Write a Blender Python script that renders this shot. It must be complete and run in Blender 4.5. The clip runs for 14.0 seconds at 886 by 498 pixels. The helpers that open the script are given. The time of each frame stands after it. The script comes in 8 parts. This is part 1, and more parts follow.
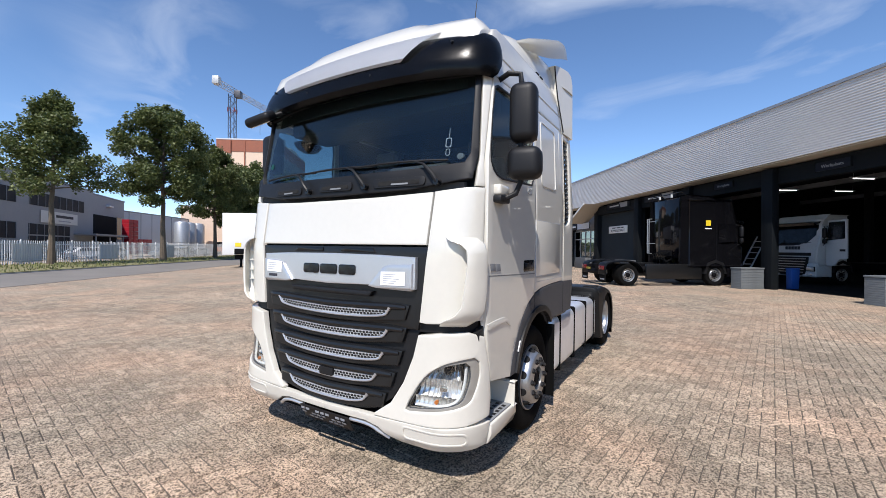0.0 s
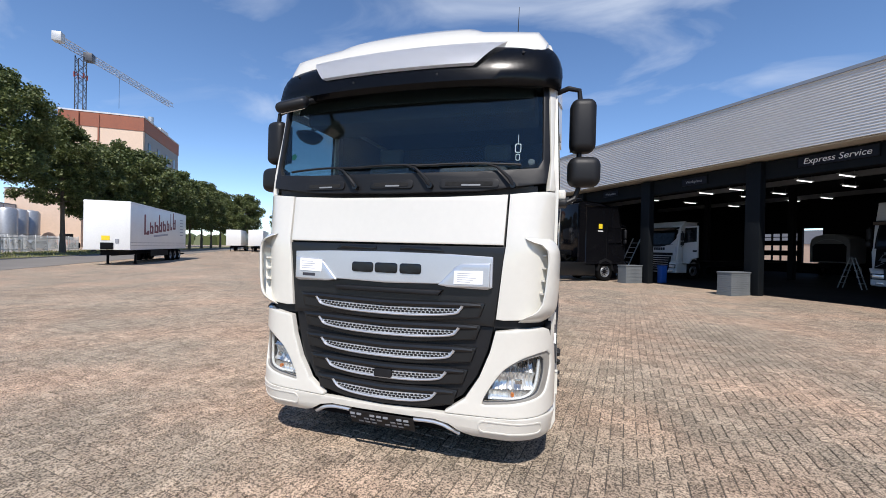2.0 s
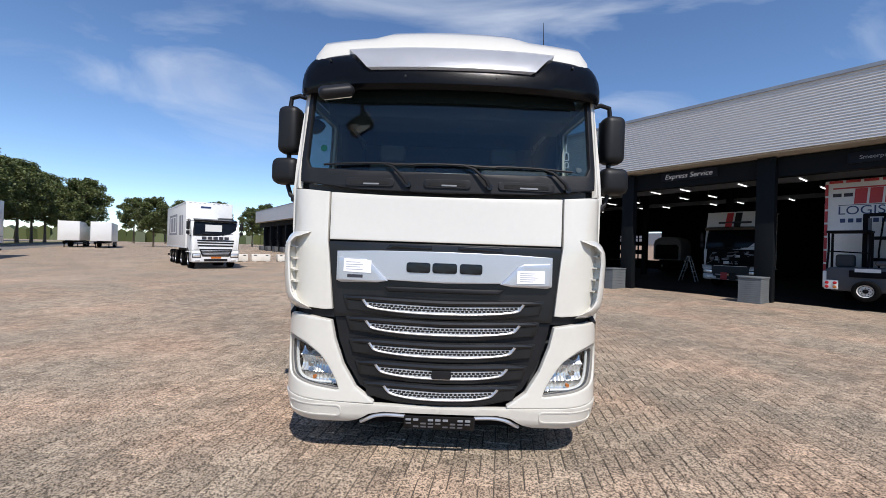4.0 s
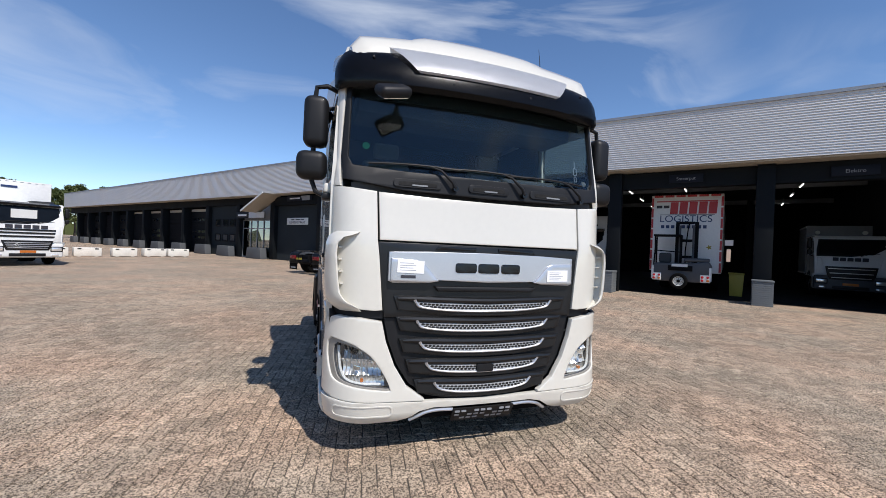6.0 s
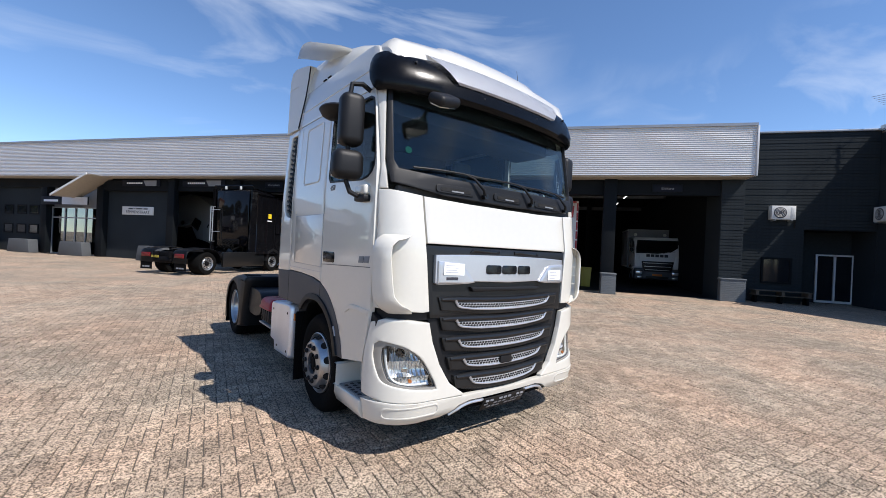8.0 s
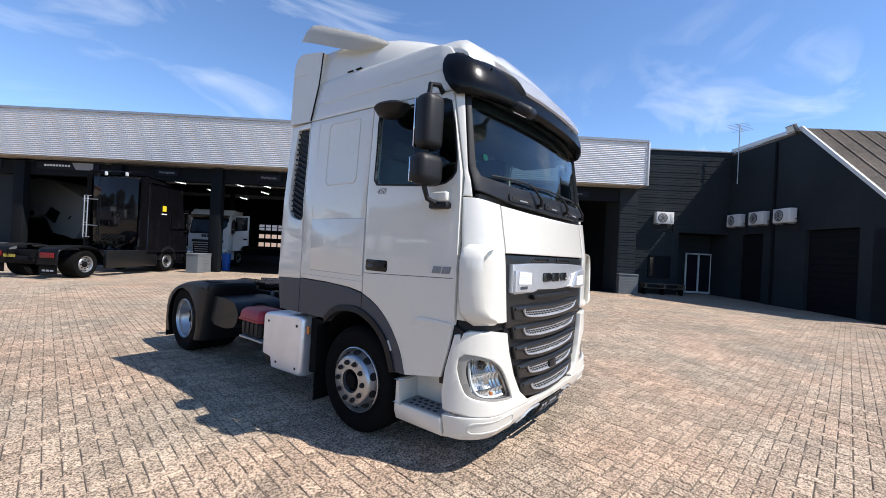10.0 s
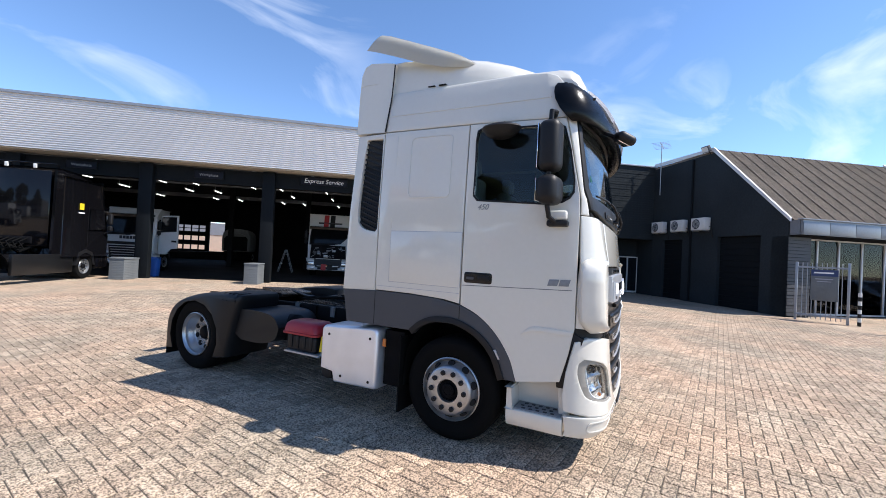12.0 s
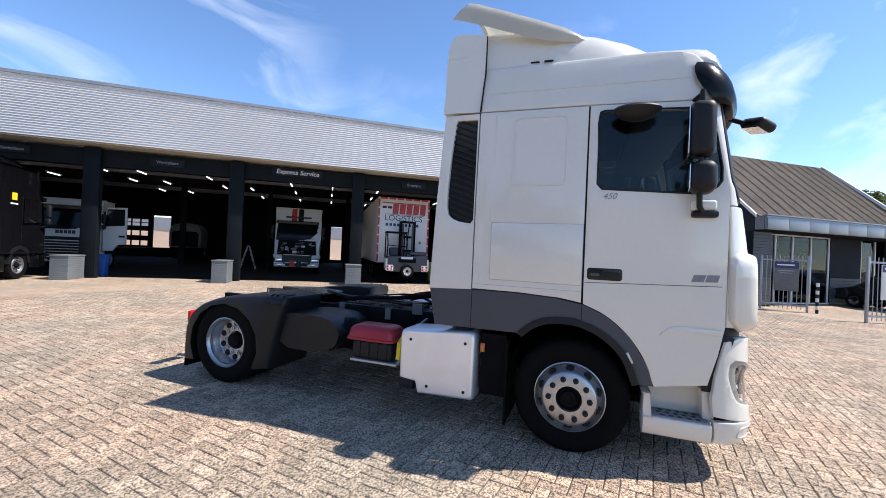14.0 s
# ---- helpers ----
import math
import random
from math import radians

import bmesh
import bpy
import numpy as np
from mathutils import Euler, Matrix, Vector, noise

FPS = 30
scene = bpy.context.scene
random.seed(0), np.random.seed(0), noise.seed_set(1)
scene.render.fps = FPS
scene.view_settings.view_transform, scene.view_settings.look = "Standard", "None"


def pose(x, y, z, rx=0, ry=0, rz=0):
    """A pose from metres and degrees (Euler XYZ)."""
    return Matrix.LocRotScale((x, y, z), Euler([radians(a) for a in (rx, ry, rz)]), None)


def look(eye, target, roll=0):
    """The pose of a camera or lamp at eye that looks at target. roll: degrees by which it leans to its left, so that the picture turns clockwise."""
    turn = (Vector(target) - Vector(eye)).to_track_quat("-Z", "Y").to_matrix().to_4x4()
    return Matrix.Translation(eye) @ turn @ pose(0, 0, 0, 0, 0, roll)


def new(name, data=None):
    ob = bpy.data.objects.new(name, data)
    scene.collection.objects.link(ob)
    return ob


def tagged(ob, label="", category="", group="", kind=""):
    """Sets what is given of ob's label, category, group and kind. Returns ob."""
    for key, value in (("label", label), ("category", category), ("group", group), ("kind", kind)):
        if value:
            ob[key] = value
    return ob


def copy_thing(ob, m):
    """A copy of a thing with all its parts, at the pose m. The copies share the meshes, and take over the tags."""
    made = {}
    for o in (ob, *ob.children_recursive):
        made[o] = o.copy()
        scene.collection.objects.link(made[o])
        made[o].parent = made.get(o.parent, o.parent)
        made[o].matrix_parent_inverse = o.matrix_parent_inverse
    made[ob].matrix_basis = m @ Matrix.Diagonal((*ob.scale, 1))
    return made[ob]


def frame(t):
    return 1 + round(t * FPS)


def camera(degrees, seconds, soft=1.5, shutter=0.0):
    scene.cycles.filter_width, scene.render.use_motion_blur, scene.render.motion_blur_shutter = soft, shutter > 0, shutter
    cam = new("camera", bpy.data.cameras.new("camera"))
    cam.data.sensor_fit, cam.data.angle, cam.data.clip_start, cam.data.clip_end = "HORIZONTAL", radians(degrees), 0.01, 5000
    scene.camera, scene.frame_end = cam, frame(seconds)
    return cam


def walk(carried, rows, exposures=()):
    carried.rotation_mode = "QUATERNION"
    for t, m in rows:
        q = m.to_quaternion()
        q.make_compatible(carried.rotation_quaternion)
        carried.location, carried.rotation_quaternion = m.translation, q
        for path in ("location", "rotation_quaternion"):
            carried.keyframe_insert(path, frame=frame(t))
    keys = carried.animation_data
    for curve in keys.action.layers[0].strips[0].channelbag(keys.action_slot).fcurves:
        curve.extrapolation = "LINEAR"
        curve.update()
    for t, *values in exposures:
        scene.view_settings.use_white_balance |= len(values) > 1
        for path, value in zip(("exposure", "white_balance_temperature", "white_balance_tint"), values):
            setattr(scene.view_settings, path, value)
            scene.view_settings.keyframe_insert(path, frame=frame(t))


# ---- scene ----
cam = camera(95.5, 14.0, soft=0.6)
PATH = [
    (0.0, (2.421, -2.214, 1.639), (1.285, -0.351, 1.635), 0.4),
    (0.5, (2.173, -2.395, 1.632), (1.170, -0.458, 1.630), 0.6),
    (1.0, (1.848, -2.495, 1.636), (0.977, -0.494, 1.627), 0.9),
    (1.5, (1.569, -2.641, 1.629), (0.824, -0.591, 1.619), 1.0),
    (2.0, (1.298, -2.800, 1.641), (0.677, -0.708, 1.629), 1.1),
    (2.5, (0.966, -2.866, 1.633), (0.478, -0.739, 1.618), 1.2),
    (3.0, (0.654, -2.957, 1.635), (0.312, -0.802, 1.621), 1.3),
    (5.5, (-1.034, -3.021, 1.635), (-0.512, -0.902, 1.624), 2.1),
    (6.0, (-1.397, -2.960, 1.641), (-0.696, -0.894, 1.627), 2.3),
    (6.5, (-1.740, -2.882, 1.649), (-0.855, -0.888, 1.640), 2.4),
    (7.0, (-2.086, -2.736, 1.641), (-1.024, -0.829, 1.638), 2.5),
    (7.5, (-2.427, -2.617, 1.639), (-1.210, -0.807, 1.636), 2.6),
    (10.0, (-3.632, -1.424, 1.678), (-1.897, -0.101, 1.680), 2.9),
    (10.5, (-3.916, -1.141, 1.689), (-2.112, 0.087, 1.697), 2.9),
    (11.0, (-4.145, -0.836, 1.690), (-2.285, 0.303, 1.704), 2.9),
    (11.5, (-4.329, -0.527, 1.707), (-2.422, 0.532, 1.731), 2.9),
    (12.0, (-4.579, -0.210, 1.705), (-2.630, 0.771, 1.735), 2.9),
    (12.5, (-4.756, 0.103, 1.702), (-2.772, 1.012, 1.733), 2.8),
    (13.0, (-4.842, 0.472, 1.694), (-2.828, 1.310, 1.725), 2.8),
    (13.5, (-4.916, 0.861, 1.685), (-2.879, 1.643, 1.711), 2.7),
    (14.0, (-4.745, 1.239, 1.634), (-2.693, 1.982, 1.650), 2.6),
]
walk(cam, [(t, look(eye, aim, roll)) for t, eye, aim, roll in PATH], exposures=[(t, e, 6420, 11) for t, e in ((0.0, 0.2), (3.0, 0.04), (5.5, -0.06), (6.5, -0.02), (7.5, 0.14), (10.0, 0.48), (11.0, 0.6), (14.0, 0.72))])

# ---- world and sun ----
SUN = Vector((0.215, -0.722, 1.0)).normalized()
world = bpy.data.worlds.new("sky")
scene.world = world
world.use_nodes = True
wt = world.node_tree
wt.nodes.clear()
w_out = wt.nodes.new("ShaderNodeOutputWorld")
w_bg = wt.nodes.new("ShaderNodeBackground")
w_sky = wt.nodes.new("ShaderNodeTexSky")
w_sky.sky_type = "NISHITA"
w_sky.sun_disc = False
w_sky.sun_elevation = radians(53)
w_sky.sun_rotation = radians(163.4)
w_sky.altitude = 2600
w_sky.air_density, w_sky.dust_density, w_sky.ozone_density = 1.0, 0.0, 1.6
w_tc = wt.nodes.new("ShaderNodeTexCoord")
w_map = wt.nodes.new("ShaderNodeMapping")
w_map.inputs["Rotation"].default_value = (radians(20), radians(-12), radians(35))
w_map.inputs["Scale"].default_value = (1.1, 4.2, 6.5)
w_n1 = wt.nodes.new("ShaderNodeTexNoise")
w_n1.inputs["Scale"].default_value, w_n1.inputs["Detail"].default_value = 1.15, 9
w_n1.inputs["Roughness"].default_value, w_n1.inputs["Distortion"].default_value = 0.52, 0.9
w_n2 = wt.nodes.new("ShaderNodeTexNoise")
w_n2.inputs["Scale"].default_value, w_n2.inputs["Detail"].default_value = 1.6, 3
w_r1 = wt.nodes.new("ShaderNodeMapRange")
w_r1.inputs["From Min"].default_value, w_r1.inputs["From Max"].default_value = 0.515, 0.97
w_r2 = wt.nodes.new("ShaderNodeMapRange")
w_r2.inputs["From Min"].default_value, w_r2.inputs["From Max"].default_value = 0.4, 0.6
w_mul = wt.nodes.new("ShaderNodeMath")
w_mul.operation = "MULTIPLY"
w_mix = wt.nodes.new("ShaderNodeMix")
w_mix.data_type = "RGBA"
w_mix.inputs["B"].default_value = (7.0, 7.5, 8.2, 1)
wt.links.new(w_tc.outputs["Generated"], w_map.inputs["Vector"])
wt.links.new(w_map.outputs[0], w_n1.inputs["Vector"])
wt.links.new(w_tc.outputs["Generated"], w_n2.inputs["Vector"])
wt.links.new(w_n1.outputs["Fac"], w_r1.inputs["Value"])
wt.links.new(w_n2.outputs["Fac"], w_r2.inputs["Value"])
wt.links.new(w_r1.outputs[0], w_mul.inputs[0])
wt.links.new(w_r2.outputs[0], w_mul.inputs[1])
wt.links.new(w_mul.outputs[0], w_mix.inputs["Factor"])
w_hsv = wt.nodes.new("ShaderNodeHueSaturation")
w_hsv.inputs["Hue"].default_value = 0.501
w_hsv.inputs["Saturation"].default_value, w_hsv.inputs["Value"].default_value = 1.1, 1.42
wt.links.new(w_sky.outputs[0], w_hsv.inputs["Color"])
wt.links.new(w_hsv.outputs[0], w_mix.inputs["A"])
wt.links.new(w_mix.outputs["Result"], w_bg.inputs["Color"])
w_bg.inputs["Strength"].default_value = 0.12
wt.links.new(w_bg.outputs[0], w_out.inputs["Surface"])

sun_data = bpy.data.lights.new("sun", "SUN")
sun_data.energy, sun_data.angle, sun_data.color = 5.0, radians(0.53), (1.0, 0.943, 0.882)
sun = new("sun", sun_data)
sun.matrix_basis = look(SUN * 60, (0, 0, 0))


# ---- materials ----
def mat(name, col, rough=0.5, metal=0.0, var=0.12, scale=2.5, fine=45.0, bump=0.0, coat=0.0, spec=0.5, glow=0.0, rand=0.0):
    """A surface with a broad and a fine variation of its colour and gloss, and fine relief."""
    m = bpy.data.materials.new(name)
    m.use_nodes = True
    t = m.node_tree
    p = t.nodes["Principled BSDF"]
    p.inputs["Metallic"].default_value = metal
    p.inputs["Specular IOR Level"].default_value = spec
    p.inputs["Coat Weight"].default_value = coat
    p.inputs["Coat Roughness"].default_value = 0.04
    tc = t.nodes.new("ShaderNodeTexCoord")
    a = t.nodes.new("ShaderNodeTexNoise")
    a.inputs["Scale"].default_value, a.inputs["Detail"].default_value = scale, 4
    b = t.nodes.new("ShaderNodeTexNoise")
    b.inputs["Scale"].default_value, b.inputs["Detail"].default_value = fine, 3
    t.links.new(tc.outputs["Object"], a.inputs["Vector"])
    t.links.new(tc.outputs["Object"], b.inputs["Vector"])
    add = t.nodes.new("ShaderNodeMath")
    add.operation = "ADD"
    t.links.new(a.outputs["Fac"], add.inputs[0])
    t.links.new(b.outputs["Fac"], add.inputs[1])
    fac = t.nodes.new("ShaderNodeMapRange")
    fac.inputs["From Min"].default_value, fac.inputs["From Max"].default_value = 0.65, 1.35
    fac.inputs["To Min"].default_value, fac.inputs["To Max"].default_value = 1 - var, 1 + var
    t.links.new(add.outputs[0], fac.inputs["Value"])
    value = fac.outputs[0]
    if rand:
        info = t.nodes.new("ShaderNodeObjectInfo")
        r = t.nodes.new("ShaderNodeMapRange")
        r.inputs["To Min"].default_value, r.inputs["To Max"].default_value = 1 - rand, 1 + rand
        t.links.new(info.outputs["Random"], r.inputs["Value"])
        mul = t.nodes.new("ShaderNodeMath")
        mul.operation = "MULTIPLY"
        t.links.new(value, mul.inputs[0])
        t.links.new(r.outputs[0], mul.inputs[1])
        value = mul.outputs[0]
    vm = t.nodes.new("ShaderNodeVectorMath")
    vm.operation = "SCALE"
    vm.inputs[0].default_value = col
    t.links.new(value, vm.inputs["Scale"])
    t.links.new(vm.outputs[0], p.inputs["Base Color"])
    rr = t.nodes.new("ShaderNodeMapRange")
    rr.inputs["From Min"].default_value, rr.inputs["From Max"].default_value = 0.65, 1.35
    rr.inputs["To Min"].default_value, rr.inputs["To Max"].default_value = max(0.02, rough * (1 - min(0.15, var))), min(1, rough * (1 + min(0.15, var)))
    t.links.new(add.outputs[0], rr.inputs["Value"])
    t.links.new(rr.outputs[0], p.inputs["Roughness"])
    if bump:
        bn = t.nodes.new("ShaderNodeBump")
        bn.inputs["Strength"].default_value, bn.inputs["Distance"].default_value = min(1.0, bump), 0.004
        t.links.new(b.outputs["Fac"], bn.inputs["Height"])
        t.links.new(bn.outputs[0], p.inputs["Normal"])
    if glow:
        p.inputs["Emission Color"].default_value = (*col, 1)
        p.inputs["Emission Strength"].default_value = glow
    return m


def glass_mat(name, tint, gloss=1.0):
    """A clear pane: see-through with a tint, and mirror-like by Fresnel."""
    m = bpy.data.materials.new(name)
    m.use_nodes = True
    t = m.node_tree
    t.nodes.remove(t.nodes["Principled BSDF"])
    out = t.nodes["Material Output"]
    tr = t.nodes.new("ShaderNodeBsdfTransparent")
    tr.inputs["Color"].default_value = (*tint, 1)
    gl = t.nodes.new("ShaderNodeBsdfGlossy")
    gl.inputs["Roughness"].default_value = 0.02
    lw = t.nodes.new("ShaderNodeLayerWeight")
    lw.inputs["Blend"].default_value = 0.5
    pw = t.nodes.new("ShaderNodeMath")
    pw.operation = "POWER"
    pw.inputs[1].default_value = 5
    t.links.new(lw.outputs["Facing"], pw.inputs[0])
    fr = t.nodes.new("ShaderNodeMapRange")
    fr.inputs["To Min"].default_value, fr.inputs["To Max"].default_value = 0.043, 1.0
    t.links.new(pw.outputs[0], fr.inputs["Value"])
    mu = t.nodes.new("ShaderNodeMath")
    mu.operation = "MULTIPLY"
    mu.inputs[1].default_value = gloss
    mx = t.nodes.new("ShaderNodeMixShader")
    t.links.new(fr.outputs[0], mu.inputs[0])
    t.links.new(mu.outputs[0], mx.inputs[0])
    t.links.new(tr.outputs[0], mx.inputs[1])
    t.links.new(gl.outputs[0], mx.inputs[2])
    t.links.new(mx.outputs[0], out.inputs["Surface"])
    return m


WHITE = mat("white_paint", (0.64, 0.617, 0.548), 0.3, var=0.02, scale=1.3, fine=25, coat=1.0)
WHITE_PLAIN = mat("white_lorry_paint", (0.72, 0.72, 0.7), 0.35, var=0.06, scale=0.8, fine=12)
BLACK_GLOSS = mat("black_gloss", (0.006, 0.006, 0.007), 0.24, var=0.05, coat=0.15, spec=0.3)
BLACK_LACQUER = mat("black_lacquer", (0.004, 0.004, 0.005), 0.07, var=0.05, spec=0.3)
BLACK_PLASTIC = mat("black_plastic", (0.009, 0.009, 0.01), 0.5, var=0.2, scale=4, fine=160, bump=0.15, spec=0.3)
HOLE = mat("grille_hole", (0.006, 0.006, 0.006), 0.9)
GRILLE_BLACK = mat("satin_black_plastic", (0.008, 0.0083, 0.009), 0.34, var=0.2, scale=4, fine=160, bump=0.1, spec=0.45)
GREY_PLASTIC = mat("anthracite_plastic", (0.05, 0.053, 0.06), 0.55, var=0.1, scale=3, fine=200, bump=0.2)
STEP_GREY = mat("step_grey", (0.2, 0.21, 0.22), 0.6, var=0.15, bump=0.2)
RUBBER = mat("rubber", (0.005, 0.005, 0.005), 0.85, var=0.3, scale=6, fine=90, bump=0.3, spec=0.08)
SILVER = mat("silver_trim", (0.56, 0.57, 0.59), 0.32, metal=0.65, var=0.05, scale=3, fine=120)
CHROME = mat("chrome", (0.75, 0.75, 0.76), 0.08, metal=1.0, var=0.05)
REFLECTOR = mat("lamp_reflector", (0.9, 0.88, 0.84), 0.2, metal=0.65, var=0.04, fine=30)
HOUSING = mat("lamp_housing", (0.66, 0.65, 0.62), 0.35, metal=0.1, var=0.1)
TAUPE = mat("grey_brown_trim", (0.29, 0.275, 0.245), 0.42, metal=0.15, var=0.05)
VISOR_SILVER = mat("silver_visor_panel", (0.74, 0.75, 0.78), 0.3, metal=0.25, var=0.02, scale=1.0, fine=6, coat=0.4)
# White lorry paint lowered in value to hold the bays' shade.
LORRY_WHITE_DIM = mat("dimmed_white_lorry_paint", (0.6, 0.61, 0.62), 0.4, var=0.07, scale=0.9, fine=14)
# Much darker copy of the white lorry paint: deep shade on the tipped cab.
LORRY_WHITE_SHADED = mat("shaded_white_lorry_paint", (0.27, 0.28, 0.285), 0.45, var=0.1, scale=0.9, fine=14)
MESH_M = mat("grille_mesh_silver", (0.55, 0.56, 0.57), 0.35, metal=0.45, var=0.1)
STEEL = mat("wheel_silver", (0.42, 0.43, 0.445), 0.34, metal=0.85, var=0.12, scale=8, fine=60)
ALU = mat("brushed_aluminium", (0.78, 0.8, 0.84), 0.32, metal=0.6, var=0.08, scale=5, fine=120)
CHASSIS = mat("chassis_black", (0.005, 0.005, 0.006), 0.65, var=0.4, scale=7, fine=60, bump=0.3, spec=0.08)
GUARD_BLACK = mat("moulded_black_plastic", (0.007, 0.0075, 0.0085), 0.45, var=0.2, scale=5, fine=120, bump=0.15, spec=0.3)
GREASE = mat("greasy_black", (0.012, 0.012, 0.012), 0.25, var=0.5, scale=9, fine=70, bump=0.5)
RED_PLASTIC = mat("red_plastic", (0.3, 0.01, 0.02), 0.4, var=0.15)
YELLOW = mat("yellow_paint", (0.75, 0.55, 0.02), 0.5)
ORANGE_LENS = mat("orange_lens", (0.5, 0.15, 0.03), 0.2)
RED_LENS = mat("red_lens", (0.45, 0.01, 0.015), 0.2)
DARK_RED = mat("dark_red_lens", (0.14, 0.008, 0.01), 0.2)
INTERIOR = mat("cab_interior_grey", (0.12, 0.125, 0.13), 0.8, var=0.15, bump=0.2)
INTERIOR_DARK = mat("cab_interior_dark", (0.04, 0.043, 0.046), 0.85, var=0.2)
DASH = mat("dashboard_grey", (0.3, 0.31, 0.3), 0.7, var=0.1, bump=0.2)
PAPER = mat("paper", (0.82, 0.82, 0.82), 0.7, var=0.02)
INK = mat("ink", (0.03, 0.03, 0.04), 0.7)
INK_GREY = mat("grey_print", (0.35, 0.36, 0.4), 0.7)
BADGE = mat("dark_badge", (0.02, 0.022, 0.025), 0.2, metal=0.6)
WINDSCREEN = glass_mat("windscreen_glass", (0.74, 0.82, 0.83), 0.95)
SIDE_GLASS = glass_mat("side_glass", (0.55, 0.62, 0.63), 0.7)
LENS = glass_mat("lamp_lens", (0.93, 0.95, 0.96), 1.0)
PANE = glass_mat("window_pane", (0.5, 0.53, 0.54), 0.6)
MIRROR = mat("mirror_glass", (0.8, 0.82, 0.84), 0.03, metal=1.0, var=0.0)
GREEN = mat("green_sticker", (0.015, 0.17, 0.09), 0.5)
BRICK_DARK = mat("dark_painted_masonry", (0.026, 0.032, 0.036), 0.8, var=0.25, scale=0.6, fine=14, bump=0.4, spec=0.1)
PILLAR_M = mat("dark_blue_grey_paint", (0.0075, 0.0095, 0.0115), 0.65, var=0.15, scale=1.2, fine=20, bump=0.15, spec=0.1)
PLINTH = mat("grey_painted_plinth", (0.125, 0.138, 0.145), 0.75, var=0.2, scale=2, fine=25, bump=0.4)
GUARD_GREY = mat("grey_painted_guard", (0.07, 0.076, 0.082), 0.75, var=0.2, scale=2, fine=25, bump=0.3)
CLADDING = mat("grey_corrugated_steel", (0.68, 0.665, 0.64), 0.4, metal=0.3, var=0.05, scale=0.5, fine=8)
CLAD_DARK = mat("dark_corrugated_steel", (0.115, 0.125, 0.14), 0.5, metal=0.2, var=0.08, scale=0.4, fine=6)
TRIM_M = mat("grey_edge_trim", (0.28, 0.3, 0.33), 0.45, metal=0.3, var=0.06)
SOFFIT_M = mat("beige_soffit", (0.42, 0.38, 0.32), 0.8, var=0.12, scale=0.6, fine=9)
# Near-black value stands for deep interior shade, painted into walls and ceilings.
SHADE_DARK = mat("shade_dark_surface", (0.012, 0.013, 0.015), 0.9, var=0.3, scale=0.4, fine=5, spec=0.08)
# Concrete floor colour lowered far to hold the interior's shade.
SHOP_FLOOR = mat("shaded_concrete_floor", (0.014, 0.014, 0.015), 0.75, var=0.35, scale=0.5, fine=7, bump=0.2, spec=0.12)
TUBE_M = mat("fluorescent_tube", (1.0, 0.98, 0.94), 0.5, var=0.0, glow=2.5)
SIGN_DARK = mat("dark_sign_panel", (0.009, 0.012, 0.02), 0.6, spec=0.15)
SIGN_WHITE = mat("white_lettering", (0.8, 0.8, 0.8), 0.5, var=0.02)
ROOF_FELT = mat("brown_corrugated_roof", (0.215, 0.18, 0.145), 0.9, var=0.4, scale=0.7, fine=9, bump=0.6)
METAL_LIGHT = mat("light_metal_fascia", (0.2, 0.215, 0.235), 0.4, metal=0.4, var=0.1, scale=0.7, fine=12)
GALV = mat("galvanised_steel", (0.4, 0.42, 0.44), 0.45, metal=0.6, var=0.12, scale=3)
# Darkened copy of the yellow, with the bays' shade in its value.
SHADED_YELLOW = mat("shaded_yellow", (0.3, 0.24, 0.03), 0.6)
AC_WHITE = mat("appliance_white", (0.66, 0.66, 0.63), 0.5, var=0.06)
CONCRETE = mat("white_painted_concrete", (0.68, 0.66, 0.6), 0.85, var=0.14, scale=1.5, fine=25, bump=0.5)
FRAME_WHITE = mat("white_frame", (0.62, 0.63, 0.63), 0.45, var=0.05)
BEIGE = mat("beige_render", (0.66, 0.5, 0.38), 0.85, var=0.06, scale=0.15, fine=2)
BROWN_BAND = mat("red_brown_cladding", (0.27, 0.09, 0.05), 0.7, var=0.15, scale=0.2, fine=2)
GREY_WALL = mat("light_grey_wall", (0.55, 0.56, 0.58), 0.8, var=0.06, scale=0.3, fine=3)
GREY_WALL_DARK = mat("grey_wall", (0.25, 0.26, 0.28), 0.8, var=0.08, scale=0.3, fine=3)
DARK_GLASS = mat("dark_window_glass", (0.012, 0.014, 0.017), 0.06, var=0.2, spec=0.4)
ASPHALT = mat("asphalt", (0.18, 0.163, 0.143), 0.9, var=0.25, scale=0.4, fine=30, bump=0.5)
BARK = mat("bark", (0.11, 0.085, 0.06), 0.9, var=0.35, scale=5, fine=35, bump=0.8)
CRANE_GREY = mat("crane_grey", (0.45, 0.46, 0.47), 0.5, metal=0.3)
CRANE_RED = mat("crane_red", (0.3, 0.05, 0.03), 0.5)
CRANE_DARK = mat("crane_dark", (0.06, 0.065, 0.08), 0.5)
RED_PRINT = mat("red_print", (0.42, 0.03, 0.035), 0.5)
BLUE_PRINT = mat("dark_blue_print", (0.02, 0.04, 0.12), 0.5)
LETTER_DARK = mat("dark_red_print", (0.16, 0.02, 0.03), 0.5)
BLUE_BIN = mat("blue_bin_plastic", (0.02, 0.1, 0.4), 0.5)
CAR_SILVER = mat("car_silver", (0.45, 0.46, 0.48), 0.3, metal=0.5, coat=0.5)
CAR_BLACK = mat("car_black", (0.012, 0.012, 0.014), 0.2, coat=0.7)
CAR_WHITE = mat("car_white", (0.7, 0.7, 0.7), 0.3, coat=0.5)


